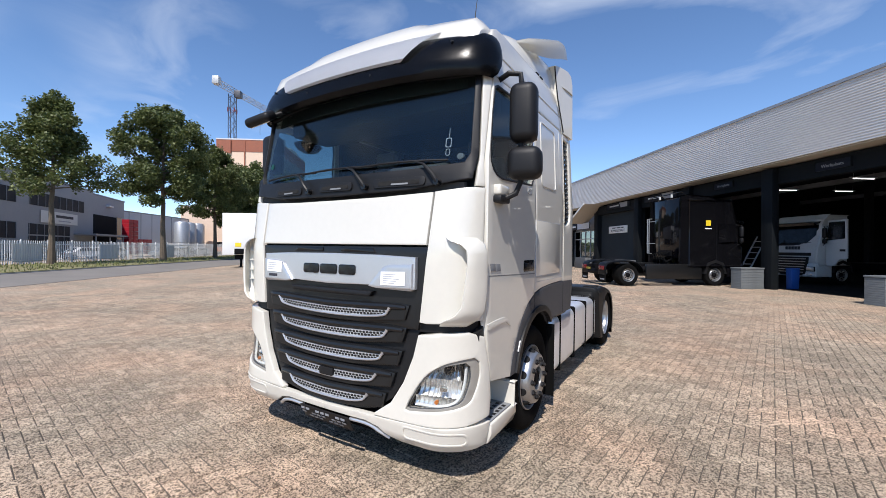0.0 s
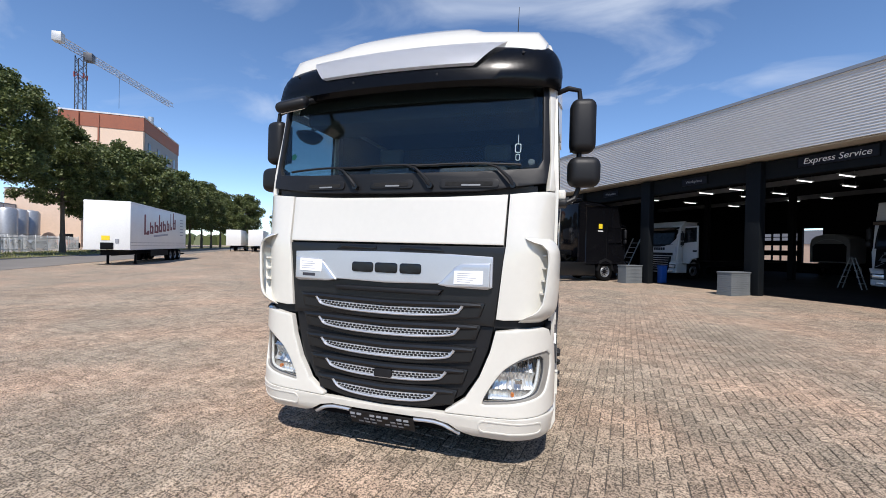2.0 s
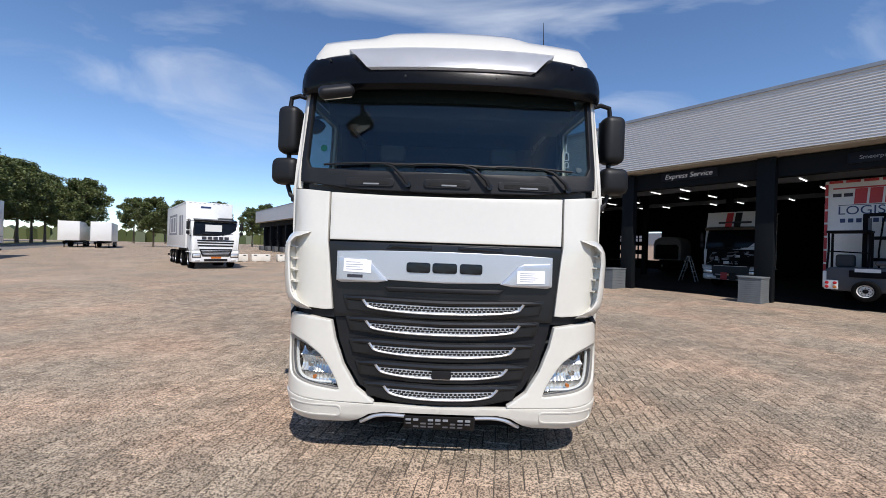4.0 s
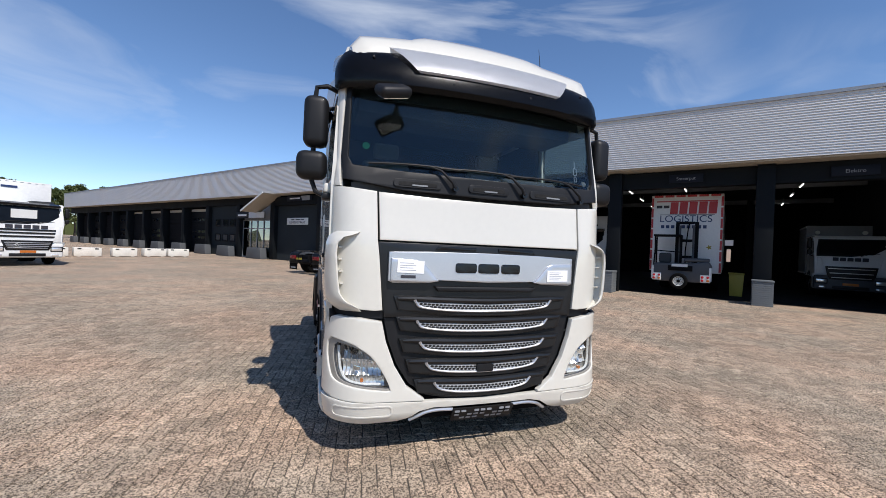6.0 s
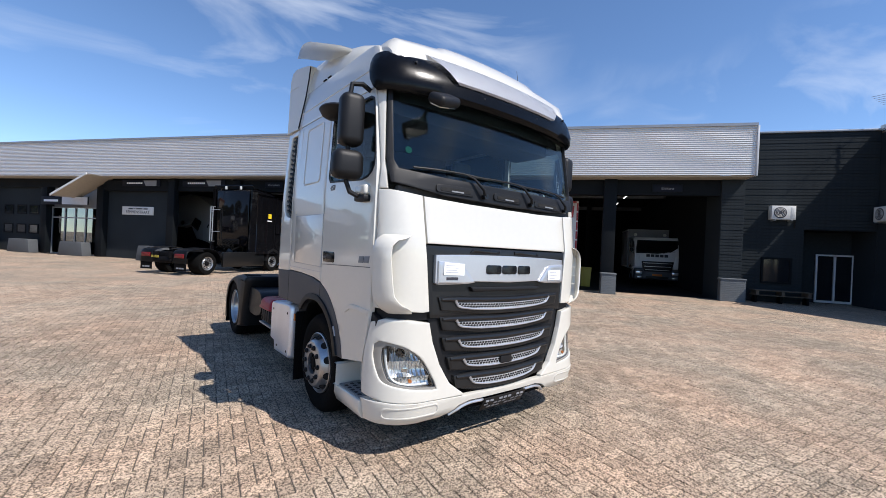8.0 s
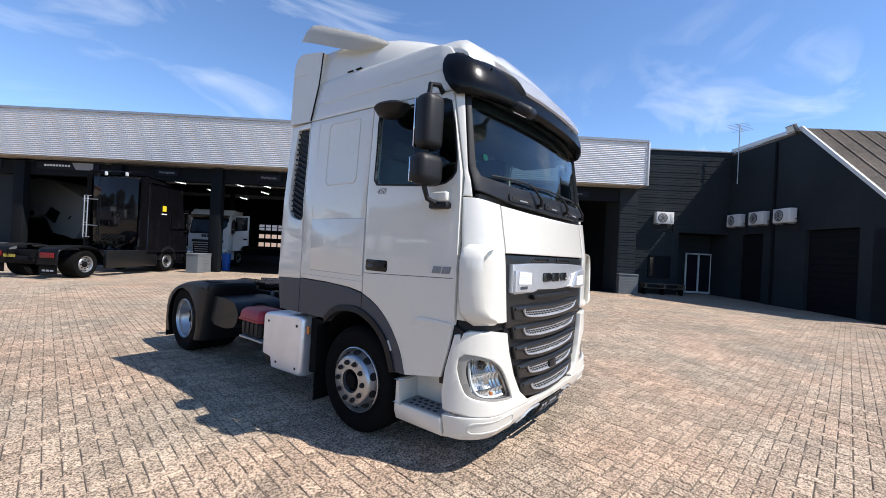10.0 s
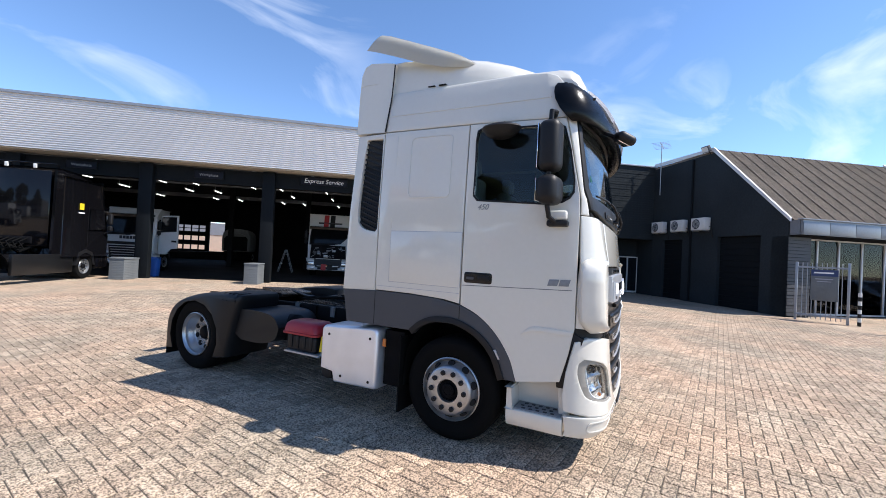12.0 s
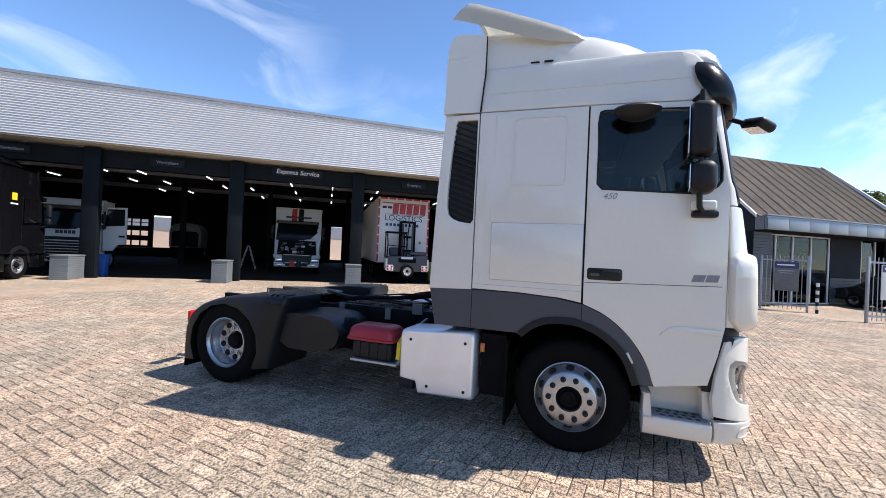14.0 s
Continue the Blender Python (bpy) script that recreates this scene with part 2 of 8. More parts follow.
# ---- mesh helpers ----
BM = pose(0, 0, 0, 0, 0, -54)  # the yard's buildings: x along the front, y into the building


def finish(name, bm, material, angle=38):
    bmesh.ops.recalc_face_normals(bm, faces=bm.faces[:])
    if bm.calc_volume(signed=True) < 0 and all(len(e.link_faces) == 2 for e in bm.edges):
        bmesh.ops.reverse_faces(bm, faces=bm.faces[:])
    me = bpy.data.meshes.new(name)
    bm.to_mesh(me)
    bm.free()
    me.shade_smooth()
    me.set_sharp_from_angle(angle=radians(angle))
    me.materials.append(material)
    return me


def part(name, bm, material, parent, label="", m=None):
    ob = new(name, finish(name, bm, material))
    ob.parent = parent
    if m is not None:
        ob.matrix_basis = m
    return tagged(ob, label)


def again(ob, parent=None, m=None):
    """One more part on the same mesh."""
    o = ob.copy()
    scene.collection.objects.link(o)
    o.parent = parent or ob.parent
    if m is not None:
        o.matrix_basis = m
    return o


def thing(name, m, label, category, group=""):
    ob = new(name)
    ob.empty_display_size = 0.2
    ob.matrix_basis = m
    return tagged(ob, label, category, group)


def structure(name, bm, material, label, category, m=BM):
    ob = new(name, finish(name, bm, material))
    ob.matrix_basis = m
    return tagged(ob, label, category, kind="structure")


def solid(name, bm, material, label, category, m, group=""):
    ob = new(name, finish(name, bm, material))
    ob.matrix_basis = m
    return tagged(ob, label, category, group)


def box(bm, x0, x1, y0, y1, z0, z1, bevel=0.0, seg=2, m=None):
    vs = bmesh.ops.create_cube(bm, size=1.0)["verts"]
    for v in vs:
        v.co = Vector(((x0 + x1) / 2 + v.co.x * (x1 - x0), (y0 + y1) / 2 + v.co.y * (y1 - y0), (z0 + z1) / 2 + v.co.z * (z1 - z0)))
    if bevel:
        es = list({e for v in vs for e in v.link_edges})
        r = bmesh.ops.bevel(bm, geom=es, offset=bevel, segments=seg, profile=0.5, affect="EDGES", clamp_overlap=True)
        vs = list({v for f in r["faces"] for v in f.verts} | {v for v in vs if v.is_valid})
    if m is not None:
        bmesh.ops.transform(bm, matrix=m, verts=vs)
    return bm


def B(*a, **k):
    return box(bmesh.new(), *a, **k)


def tube(bm, pts, r, n=10, caps=True):
    """A round bar through points; r may be a list."""
    pts = [Vector(p) for p in pts]
    rs = r if isinstance(r, (list, tuple)) else [r] * len(pts)
    rings = []
    up = None
    for i, p in enumerate(pts):
        d = (pts[min(i + 1, len(pts) - 1)] - pts[max(i - 1, 0)]).normalized()
        if up is None:
            up = Vector((0, 0, 1)) if abs(d.z) < 0.9 else Vector((1, 0, 0))
        a = d.cross(up).normalized()
        b = a.cross(d).normalized()
        up = b
        rings.append([bm.verts.new(p + rs[i] * (math.cos(2 * math.pi * k / n) * a + math.sin(2 * math.pi * k / n) * b)) for k in range(n)])
    for q, s in zip(rings, rings[1:]):
        for k in range(n):
            bm.faces.new((q[k], q[(k + 1) % n], s[(k + 1) % n], s[k]))
    if caps:
        bm.faces.new(rings[0][::-1])
        bm.faces.new(rings[-1])
    return bm


def T(pts, r, n=10):
    return tube(bmesh.new(), pts, r, n)


def lathe(bm, prof, n=40, axis="x", m=None):
    """Turn (radius, along) round an axis; radius 0 closes it."""
    rings, made = [], []
    for r, a in prof:
        ring = []
        for k in range(1 if r < 1e-5 else n):
            c, s = r * math.cos(2 * math.pi * k / n), r * math.sin(2 * math.pi * k / n)
            ring.append(bm.verts.new({"x": (a, c, s), "y": (c, a, s), "z": (c, s, a)}[axis]))
        rings.append(ring)
        made += ring
    for q, s in zip(rings, rings[1:]):
        for k in range(n):
            if len(q) == 1 and len(s) == 1:
                break
            if len(q) == 1:
                bm.faces.new((q[0], s[(k + 1) % n], s[k]))
            elif len(s) == 1:
                bm.faces.new((q[k], q[(k + 1) % n], s[0]))
            else:
                bm.faces.new((q[k], q[(k + 1) % n], s[(k + 1) % n], s[k]))
    if m is not None:
        bmesh.ops.transform(bm, matrix=m, verts=made)
    return bm


def loft(bm, sections, closed=True, caps=True):
    """Skin rows of points that have equal counts."""
    rows = [[bm.verts.new(p) for p in s] for s in sections]
    n = len(rows[0])
    for q, s in zip(rows, rows[1:]):
        for k in range(n if closed else n - 1):
            try:
                bm.faces.new((q[k], q[(k + 1) % n], s[(k + 1) % n], s[k]))
            except ValueError:
                pass
    if caps and closed:
        for r in (rows[0], rows[-1]):
            try:
                bm.faces.new(r)
            except ValueError:
                pass
    return bm


def slab(loops, d0, d1, bevel=0.0, cut=0.0):
    """A plate from 2D loops (outer first, then holes): points (a, depth, b), depth d0 to d1. cut: cells that let it bend later."""
    from mathutils.geometry import tessellate_polygon
    bm = bmesh.new()
    flat = [p for lp in loops for p in lp]
    lo = [bm.verts.new((p[0], d0, p[1])) for p in flat]
    hi = [bm.verts.new((p[0], d1, p[1])) for p in flat]
    for tri in tessellate_polygon([[Vector((p[0], p[1], 0)) for p in lp] for lp in loops]):
        if len(set(tri)) == 3:
            try:
                bm.faces.new([hi[i] for i in tri])
                bm.faces.new([lo[i] for i in reversed(tri)])
            except ValueError:
                pass
    i0 = 0
    rim = []
    for lp in loops:
        n = len(lp)
        for k in range(n):
            a, b = i0 + k, i0 + (k + 1) % n
            try:
                bm.faces.new((lo[a], lo[b], hi[b], hi[a]))
            except ValueError:
                pass
            e = bm.edges.get((hi[a], hi[b]))
            if e:
                rim.append(e)
        i0 += n
    bmesh.ops.recalc_face_normals(bm, faces=bm.faces[:])
    if bevel:
        bmesh.ops.bevel(bm, geom=rim, offset=bevel, segments=2, profile=0.5, affect="EDGES", clamp_overlap=True)
    if cut:
        for ax in (0, 2):
            c = [v.co[ax] for v in bm.verts]
            k = math.floor(min(c) / cut) + 1
            while k * cut < max(c) - 1e-4:
                co, no = [0, 0, 0], [0, 0, 0]
                co[ax], no[ax] = k * cut + 1e-5, 1
                bmesh.ops.bisect_plane(bm, geom=bm.verts[:] + bm.edges[:] + bm.faces[:], plane_co=co, plane_no=no, dist=1e-6)
                k += 1
    return bm


def prism(pts, axis, a, b, bevel=0.0, seg=2):
    """A solid from an outline of two coordinates, stretched along an axis from a to b."""
    bm = slab([pts], a, b, 0.0)
    for v in bm.verts:
        p, d, q = v.co
        v.co = {"x": (d, p, q), "y": (p, d, q), "z": (p, q, d)}[axis]
    if bevel:
        es = [e for e in bm.edges if len(e.link_faces) == 2 and e.calc_face_angle(0) > 0.5]
        bmesh.ops.bevel(bm, geom=es, offset=bevel, segments=seg, profile=0.5, affect="EDGES", clamp_overlap=True)
    return bm


def lettering(name, body, size, m, material, parent=None, depth=0.006, align="CENTER"):
    cu = bpy.data.curves.new(name, "FONT")
    cu.body, cu.size, cu.extrude, cu.align_x, cu.align_y = body, size, depth, align, "CENTER"
    cu.materials.append(material)
    ob = new(name, cu)
    ob.parent = parent
    ob.matrix_basis = m
    return ob


def rounded(x0, x1, z0, z1, r, n=5):
    """A rounded rectangle as a loop of points."""
    out = []
    for cx, cz, a0 in ((x1 - r, z1 - r, 0), (x0 + r, z1 - r, 90), (x0 + r, z0 + r, 180), (x1 - r, z0 + r, 270)):
        for k in range(n + 1):
            a = radians(a0 + 90 * k / n)
            out.append((cx + r * math.cos(a), cz + r * math.sin(a)))
    return out


def lerp(table, x):
    if x <= table[0][0]:
        return table[0][1]
    for (a, p), (b, q) in zip(table, table[1:]):
        if x <= b:
            return p + (q - p) * (x - a) / (b - a)
    return table[-1][1]


# ---- ground: one sheet, with concrete pavers in a herringbone on it ----
def paver_material(name, joints, island=False, single=False):
    """Worn, speckled concrete pavers; joints: draw the pattern far off, where no piece is built."""
    m = bpy.data.materials.new(name)
    m.use_nodes = True
    t = m.node_tree
    p = t.nodes["Principled BSDF"]
    p.inputs["Roughness"].default_value = 0.9
    p.inputs["Specular IOR Level"].default_value = 0.25
    geo = t.nodes.new("ShaderNodeNewGeometry")
    big = t.nodes.new("ShaderNodeTexNoise")
    big.inputs["Scale"].default_value, big.inputs["Detail"].default_value, big.inputs["Roughness"].default_value = 0.28, 6, 0.62
    mid = t.nodes.new("ShaderNodeTexNoise")
    mid.inputs["Scale"].default_value, mid.inputs["Detail"].default_value = 1.7, 5
    hue = t.nodes.new("ShaderNodeTexNoise")
    hue.inputs["Scale"].default_value, hue.inputs["Detail"].default_value = 0.55, 5
    grit = t.nodes.new("ShaderNodeTexNoise")
    grit.inputs["Scale"].default_value, grit.inputs["Detail"].default_value, grit.inputs["Roughness"].default_value = 66, 4, 0.75
    for n in (big, mid, hue, grit):
        t.links.new(geo.outputs["Position"], n.inputs["Vector"])
    tone = t.nodes.new("ShaderNodeMix")
    tone.data_type = "RGBA"
    tone.inputs["A"].default_value = (0.304, 0.247, 0.183, 1)
    tone.inputs["B"].default_value = (0.348, 0.25, 0.176, 1)
    hr = t.nodes.new("ShaderNodeMapRange")
    hr.inputs["From Min"].default_value, hr.inputs["From Max"].default_value = 0.4, 0.66
    t.links.new(hue.outputs["Fac"], hr.inputs["Value"])
    t.links.new(hr.outputs[0], tone.inputs["Factor"])

    def ranged(sock, a, b, lo, hi):
        r = t.nodes.new("ShaderNodeMapRange")
        for k, v in (("From Min", a), ("From Max", b), ("To Min", lo), ("To Max", hi)):
            r.inputs[k].default_value = v
        t.links.new(sock, r.inputs["Value"])
        return r.outputs[0]

    def times(a, b):
        n = t.nodes.new("ShaderNodeMath")
        n.operation = "MULTIPLY"
        t.links.new(a, n.inputs[0])
        t.links.new(b, n.inputs[1])
        return n.outputs[0]

    value = times(ranged(big.outputs["Fac"], 0.3, 0.7, 0.78, 1.18), ranged(mid.outputs["Fac"], 0.3, 0.7, 0.88, 1.12))
    value = times(value, ranged(grit.outputs["Fac"], 0.42, 0.56, 0.24, 1.6))
    if island:
        value = times(value, ranged(geo.outputs["Random Per Island"], 0, 1, 0.8, 1.2))
    if single:
        info = t.nodes.new("ShaderNodeObjectInfo")
        value = times(value, ranged(info.outputs["Random"], 0, 1, 0.8, 1.2))
    if joints:
        brick = t.nodes.new("ShaderNodeTexBrick")
        brick.inputs["Scale"].default_value = 1.0
        brick.inputs["Brick Width"].default_value, brick.inputs["Row Height"].default_value = 0.21, 0.105
        brick.inputs["Mortar Size"].default_value, brick.inputs["Mortar Smooth"].default_value = 0.006, 0.4
        brick.inputs["Color1"].default_value, brick.inputs["Color2"].default_value = (1.2, 1.2, 1.2, 1), (1.06, 1.06, 1.06, 1)
        brick.inputs["Mortar"].default_value = (0.3, 0.3, 0.3, 1)
        mp = t.nodes.new("ShaderNodeMapping")
        mp.inputs["Rotation"].default_value = (0, 0, radians(-36))
        t.links.new(geo.outputs["Position"], mp.inputs["Vector"])
        t.links.new(mp.outputs[0], brick.inputs["Vector"])
        value = times(value, brick.outputs["Color"])
    vm = t.nodes.new("ShaderNodeVectorMath")
    vm.operation = "SCALE"
    t.links.new(tone.outputs["Result"], vm.inputs[0])
    t.links.new(value, vm.inputs["Scale"])
    t.links.new(vm.outputs[0], p.inputs["Base Color"])
    bn = t.nodes.new("ShaderNodeBump")
    bn.inputs["Strength"].default_value, bn.inputs["Distance"].default_value = 0.8, 0.005
    t.links.new(grit.outputs["Fac"], bn.inputs["Height"])
    t.links.new(bn.outputs[0], p.inputs["Normal"])
    return m


PAVER_FAR = paver_material("worn_pavers_far", True)
PAVER_NEAR = paver_material("worn_pavers", False, island=True)
PAVER_ONE = paver_material("worn_paver", False, single=True)
SAND = mat("joint_sand", (0.09, 0.076, 0.06), 0.95, var=0.35, scale=3, fine=60, bump=0.4)
GRASS_GROUND = mat("dry_grass_ground", (0.19, 0.17, 0.075), 0.95, var=0.4, scale=0.4, fine=5, bump=0.5)

bm = bmesh.new()
box(bm, -900, 900, -900, 900, -0.6, -0.002)
ground = structure("ground", bm, PAVER_FAR, "worn brownish concrete pavers, weathered and stained, covering the yard", "ground", m=pose(0, 0, 0))

# ---- the long workshop building ----
FRONT, LOW = 15.12, 5.14   # the cladding's plane and the underside over the doors
LEFT, RIGHT = -88.0, 7.9
PILLARS = (-22.68, -17.78, -12.72, -7.6, -2.52, 2.62)
CUTS = (LEFT, -60.0, -30.0, -15.0, 0.0, RIGHT)


def top_at(x):
    """The cladding's upper edge, which falls a little towards the right end."""
    return lerp([(-88, 7.86), (-30, 7.6), (-10, 7.46), (7.9, 7.22)], x)


def low_at(x):
    return lerp([(-88, 5.6), (-30, 5.26), (7.9, 5.14)], x)


def corrugated(y, n, depth):
    """Horizontal ribs along x: a face sloping back and a shorter one overhanging."""
    bm = bmesh.new()
    sections = []
    for x in CUTS:
        z0, z1 = low_at(x), top_at(x) - 0.12
        p = (z1 - z0) / n
        prof = []
        for i in range(n):
            z = z0 + i * p
            prof += [(y, z), (y, z + 0.06 * p), (y + depth, z + 0.64 * p), (y + depth, z + 0.7 * p)]
        prof += [(y, z1), (y + 0.12, z1), (y + 0.12, z0)]
        sections.append([(x, a, b) for a, b in prof])
    loft(bm, sections)
    return bm


def strip(y0, y1, lo, hi, x_to=RIGHT):
    """A long bar along the building whose edges follow two height rules."""
    bm = bmesh.new()
    loft(bm, [[(min(x, x_to), y0, lo(x)), (min(x, x_to), y1, lo(x)), (min(x, x_to), y1, hi(x)), (min(x, x_to), y0, hi(x))] for x in CUTS])
    return bm


structure("cladding", corrugated(FRONT, 23, 0.03), CLADDING, "light grey horizontally ribbed steel cladding over the workshop bays", "cladding")
structure("roof_trim", strip(FRONT - 0.04, FRONT + 0.3, lambda x: top_at(x) - 0.115, top_at, RIGHT + 0.03), TRIM_M, "grey metal edge trim along the workshop roof", "trim")
structure("corner_trim", B(RIGHT - 0.02, RIGHT + 0.05, FRONT - 0.05, FRONT + 0.2, LOW - 0.04, 7.1, bevel=0.01), FRAME_WHITE, "pale grey metal corner trim of the cladding", "trim")
structure("soffit", strip(FRONT + 0.125, FRONT + 1.05, lambda x: low_at(x) - 0.05, lambda x: low_at(x) - 0.004, RIGHT - 0.03), SOFFIT_M, "weathered beige soffit under the cladding", "soffit")
structure("roof", B(LEFT, RIGHT, FRONT + 0.31, 40.6, 6.8, 7.08), CLAD_DARK, "flat dark workshop roof", "roof")
structure("side_cladding", B(RIGHT - 0.12, RIGHT - 0.025, FRONT + 0.21, 17.2, LOW, 7.07), CLAD_DARK, "dark steel cladding round the corner of the workshop roof", "cladding")
# dark header beam over the doors
structure("header_beam", B(-28.7, 7.2, FRONT + 0.85, FRONT + 1.25, LOW - 0.72, LOW - 0.055), PILLAR_M, "dark blue-grey painted beam over the workshop doors", "beam")

for i, u in enumerate(PILLARS):
    structure("pillar_%d" % (i + 1), B(u - 0.27, u + 0.27, FRONT + 0.6, FRONT + 0.92, 0, LOW - 0.06, bevel=0.012), PILLAR_M, "dark blue-grey painted steel pillar between workshop doors", "pillar")


def plinth(u0, u1, y0, y1, h, group="plinths"):
    """A masonry guard block of flat stone courses round a pillar's foot."""
    th = thing("plinth", BM @ pose((u0 + u1) / 2, (y0 + y1) / 2, 0), "low grey painted masonry guard block at a pillar's foot", "plinth", group)
    w, d = (u1 - u0) / 2, (y1 - y0) / 2
    part("core", B(-w + 0.015, w - 0.015, -d + 0.015, d - 0.015, 0, h - 0.03), PLINTH, th)
    part("coping", B(-w - 0.015, w + 0.015, -d - 0.015, d + 0.015, h - 0.055, h, bevel=0.008), PLINTH, th)
    n = 12
    c = (h - 0.06) / n
    base = None
    for k in range(n):
        g = 0.004 * ((k * 7) % 3 - 1)
        if k < 3:
            base = part("course", B(-w + g, w - g, -d + g, d - g, k * c + 0.004, (k + 1) * c - 0.006, bevel=0.004, seg=1), PLINTH, th)
        else:
            again(base, th, pose(0, 0, (k - 2) * c))
    return th


plinth(-13.3, -12.74, 14.62, 15.66, 0.9)
plinth(-8.12, -7.56, 14.62, 15.66, 0.9)
plinth(-2.96, -2.3, 14.82, 15.66, 0.9)
plinth(2.32, 2.92, 15.0, 15.66, 0.9)

# walls between and behind the bays
wall_end = structure("wall_end", B(7.0, 7.85, FRONT + 0.75, 17.6, 0, LOW - 0.06), BRICK_DARK, "dark painted brick end wall of the workshop", "wall")
# Inner walls, floor and ceiling carry the bays' shade in their colours.
structure("wall_workshop_end", B(7.2, 7.5, 17.62, 40.0, 0, 6.79), SHADE_DARK, "inner end wall of the workshop, shade put into its colour", "wall")
structure("wall_workshop_left", B(-29.0, -28.7, FRONT + 1.5, 40.0, 0, 6.79), SHADE_DARK, "inner wall of the workshop, shade put into its colour", "wall")
structure("workshop_floor", B(-28.7, 7.2, 16.3, 40.3, -0.05, 0.006), SHOP_FLOOR, "blotchy concrete workshop floor, darkened in its colour for shade", "floor")
structure("ceiling", B(-28.7, 7.2, 16.4, 40.0, 5.9, 6.0), SHADE_DARK, "workshop ceiling, shade put into its colour", "ceiling")
# back wall with glazed and open doors to the daylight behind
HOLES = [[(-19.3, 0.85), (-19.3, 3.8), (-17.85, 3.8), (-17.85, 0.85)], [(-3.45, 0.3), (-3.45, 3.7), (-2.35, 3.7), (-2.35, 0.3)], [(1.35, 2.7), (1.35, 3.2), (1.95, 3.2), (1.95, 2.7)], [(1.5, 1.3), (1.5, 2.4), (1.8, 2.4), (1.8, 1.3)]]
for z0, z1 in ((1.0, 1.44), (1.9, 2.34), (2.78, 3.06), (3.12, 3.4)):
    for x0, x1 in ((-22.4, -21.72), (-21.68, -21.02), (-20.98, -20.32), (-20.28, -19.66)):
        HOLES.append([(x0, z0), (x0, z1), (x1, z1), (x1, z0)])
structure("wall_back", slab([[(-28.7, 0), (7.2, 0), (7.2, 5.9), (-28.7, 5.9)]] + HOLES, 40.0, 40.25), SHADE_DARK, "back wall of the workshop with glazed doors, shade put into its colour", "wall")

# low hall on the far side of the rear yard, seen through the back doors
structure("wall_rear_hall", B(-70.0, 40.0, 62.0, 62.4, 0, 2.9), BEIGE, "beige lower wall of a hall across the rear yard", "wall")
structure("rear_hall_cladding", B(-70.0, 40.0, 61.95, 62.4, 2.904, 4.7), GREY_WALL_DARK, "grey upper cladding of a hall across the rear yard", "cladding")

# ---- the white tractor unit: x across (its left is +), y to its rear, front at y = 0 ----
YF = [(0.26, 0.075), (0.33, 0.02), (0.45, 0.0), (0.62, 0.015), (0.95, 0.03), (1.12, 0.035), (1.65, 0.05), (2.03, 0.085), (2.2, 0.092), (2.86, 0.205), (3.2, 0.285)]
WID = [(0.26, 1.21), (0.45, 1.235), (1.0, 1.24), (2.1, 1.245), (2.9, 1.212), (3.2, 1.172), (3.35, 1.13)]
RAD = [(0.26, 0.32), (1.1, 0.32), (1.75, 0.27), (2.2, 0.17), (3.0, 0.15)]
BOW = [(0.26, 0.03), (1.7, 0.025), (2.03, 0.06), (2.25, 0.105), (2.9, 0.1)]


def shell(s, z, d):
    """A place on the cab's skin: s runs round from the middle of the front, d stands off it."""
    w, r, yf, bow = lerp(WID, z), lerp(RAD, z), lerp(YF, z), lerp(BOW, z)
    a, sg = abs(s), (1 if s >= 0 else -1)
    flat = w - r
    if a <= flat:
        x, y = a, yf + bow * (a / flat) ** 2
        nx, ny = 2 * bow * a / flat ** 2, -1
        k = math.hypot(nx, ny)
        nx, ny = nx / k, ny / k
    elif a <= flat + r * math.pi / 2:
        th = (a - flat) / r
        x, y, nx, ny = flat + r * math.sin(th), yf + bow + r * (1 - math.cos(th)), math.sin(th), -math.cos(th)
    else:
        x, y, nx, ny = w, yf + bow + r + a - flat - r * math.pi / 2, 1, 0
    return Vector((sg * (x + nx * d), y + ny * d, z))


def edge(y, z):
    """The s at which the skin has reached y on its side."""
    w, r = lerp(WID, z), lerp(RAD, z)
    return w - r + r * math.pi / 2 + y - lerp(YF, z) - lerp(BOW, z) - r


def skin(loops, d0, d1, bevel=0.005, cut=0.045):
    """A panel on the cab's front, from loops of (s, z)."""
    bm = slab(loops, d0, d1, bevel, cut)
    for v in bm.verts:
        v.co = shell(v.co.x, v.co.z, v.co.y)
    return bm


def flank(loops, side, d0, d1, bevel=0.004, cut=0.0):
    """A panel on the cab's side, from loops of (y, z)."""
    bm = slab(loops, d0, d1, bevel, cut)
    for v in bm.verts:
        y, d, z = v.co
        v.co = Vector((side * (lerp(WID, z) + d), y, z))
    return bm


def mirrored(poly):
    return [(-a, b) for a, b in reversed(poly)]


def curve(pts, n=6):
    """A smooth line through points."""
    out = []
    P = [pts[0]] + list(pts) + [pts[-1]]
    for i in range(1, len(P) - 2):
        p0, p1, p2, p3 = (Vector((*p, 0)[:3]) if len(p) == 2 else Vector(p) for p in P[i - 1:i + 3])
        for k in range(n):
            t = k / n
            q = 0.5 * (2 * p1 + (p2 - p0) * t + (2 * p0 - 5 * p1 + 4 * p2 - p3) * t * t + (3 * p1 - p0 - 3 * p2 + p3) * t ** 3)
            out.append(tuple(q[:len(pts[0])]))
    return out + [tuple(pts[-1])]


truck = thing("tractor_unit", pose(0, 0, 0, 0, 0.4, 0), "white tractor truck with dark sun visor, parked on the paved yard", "truck")

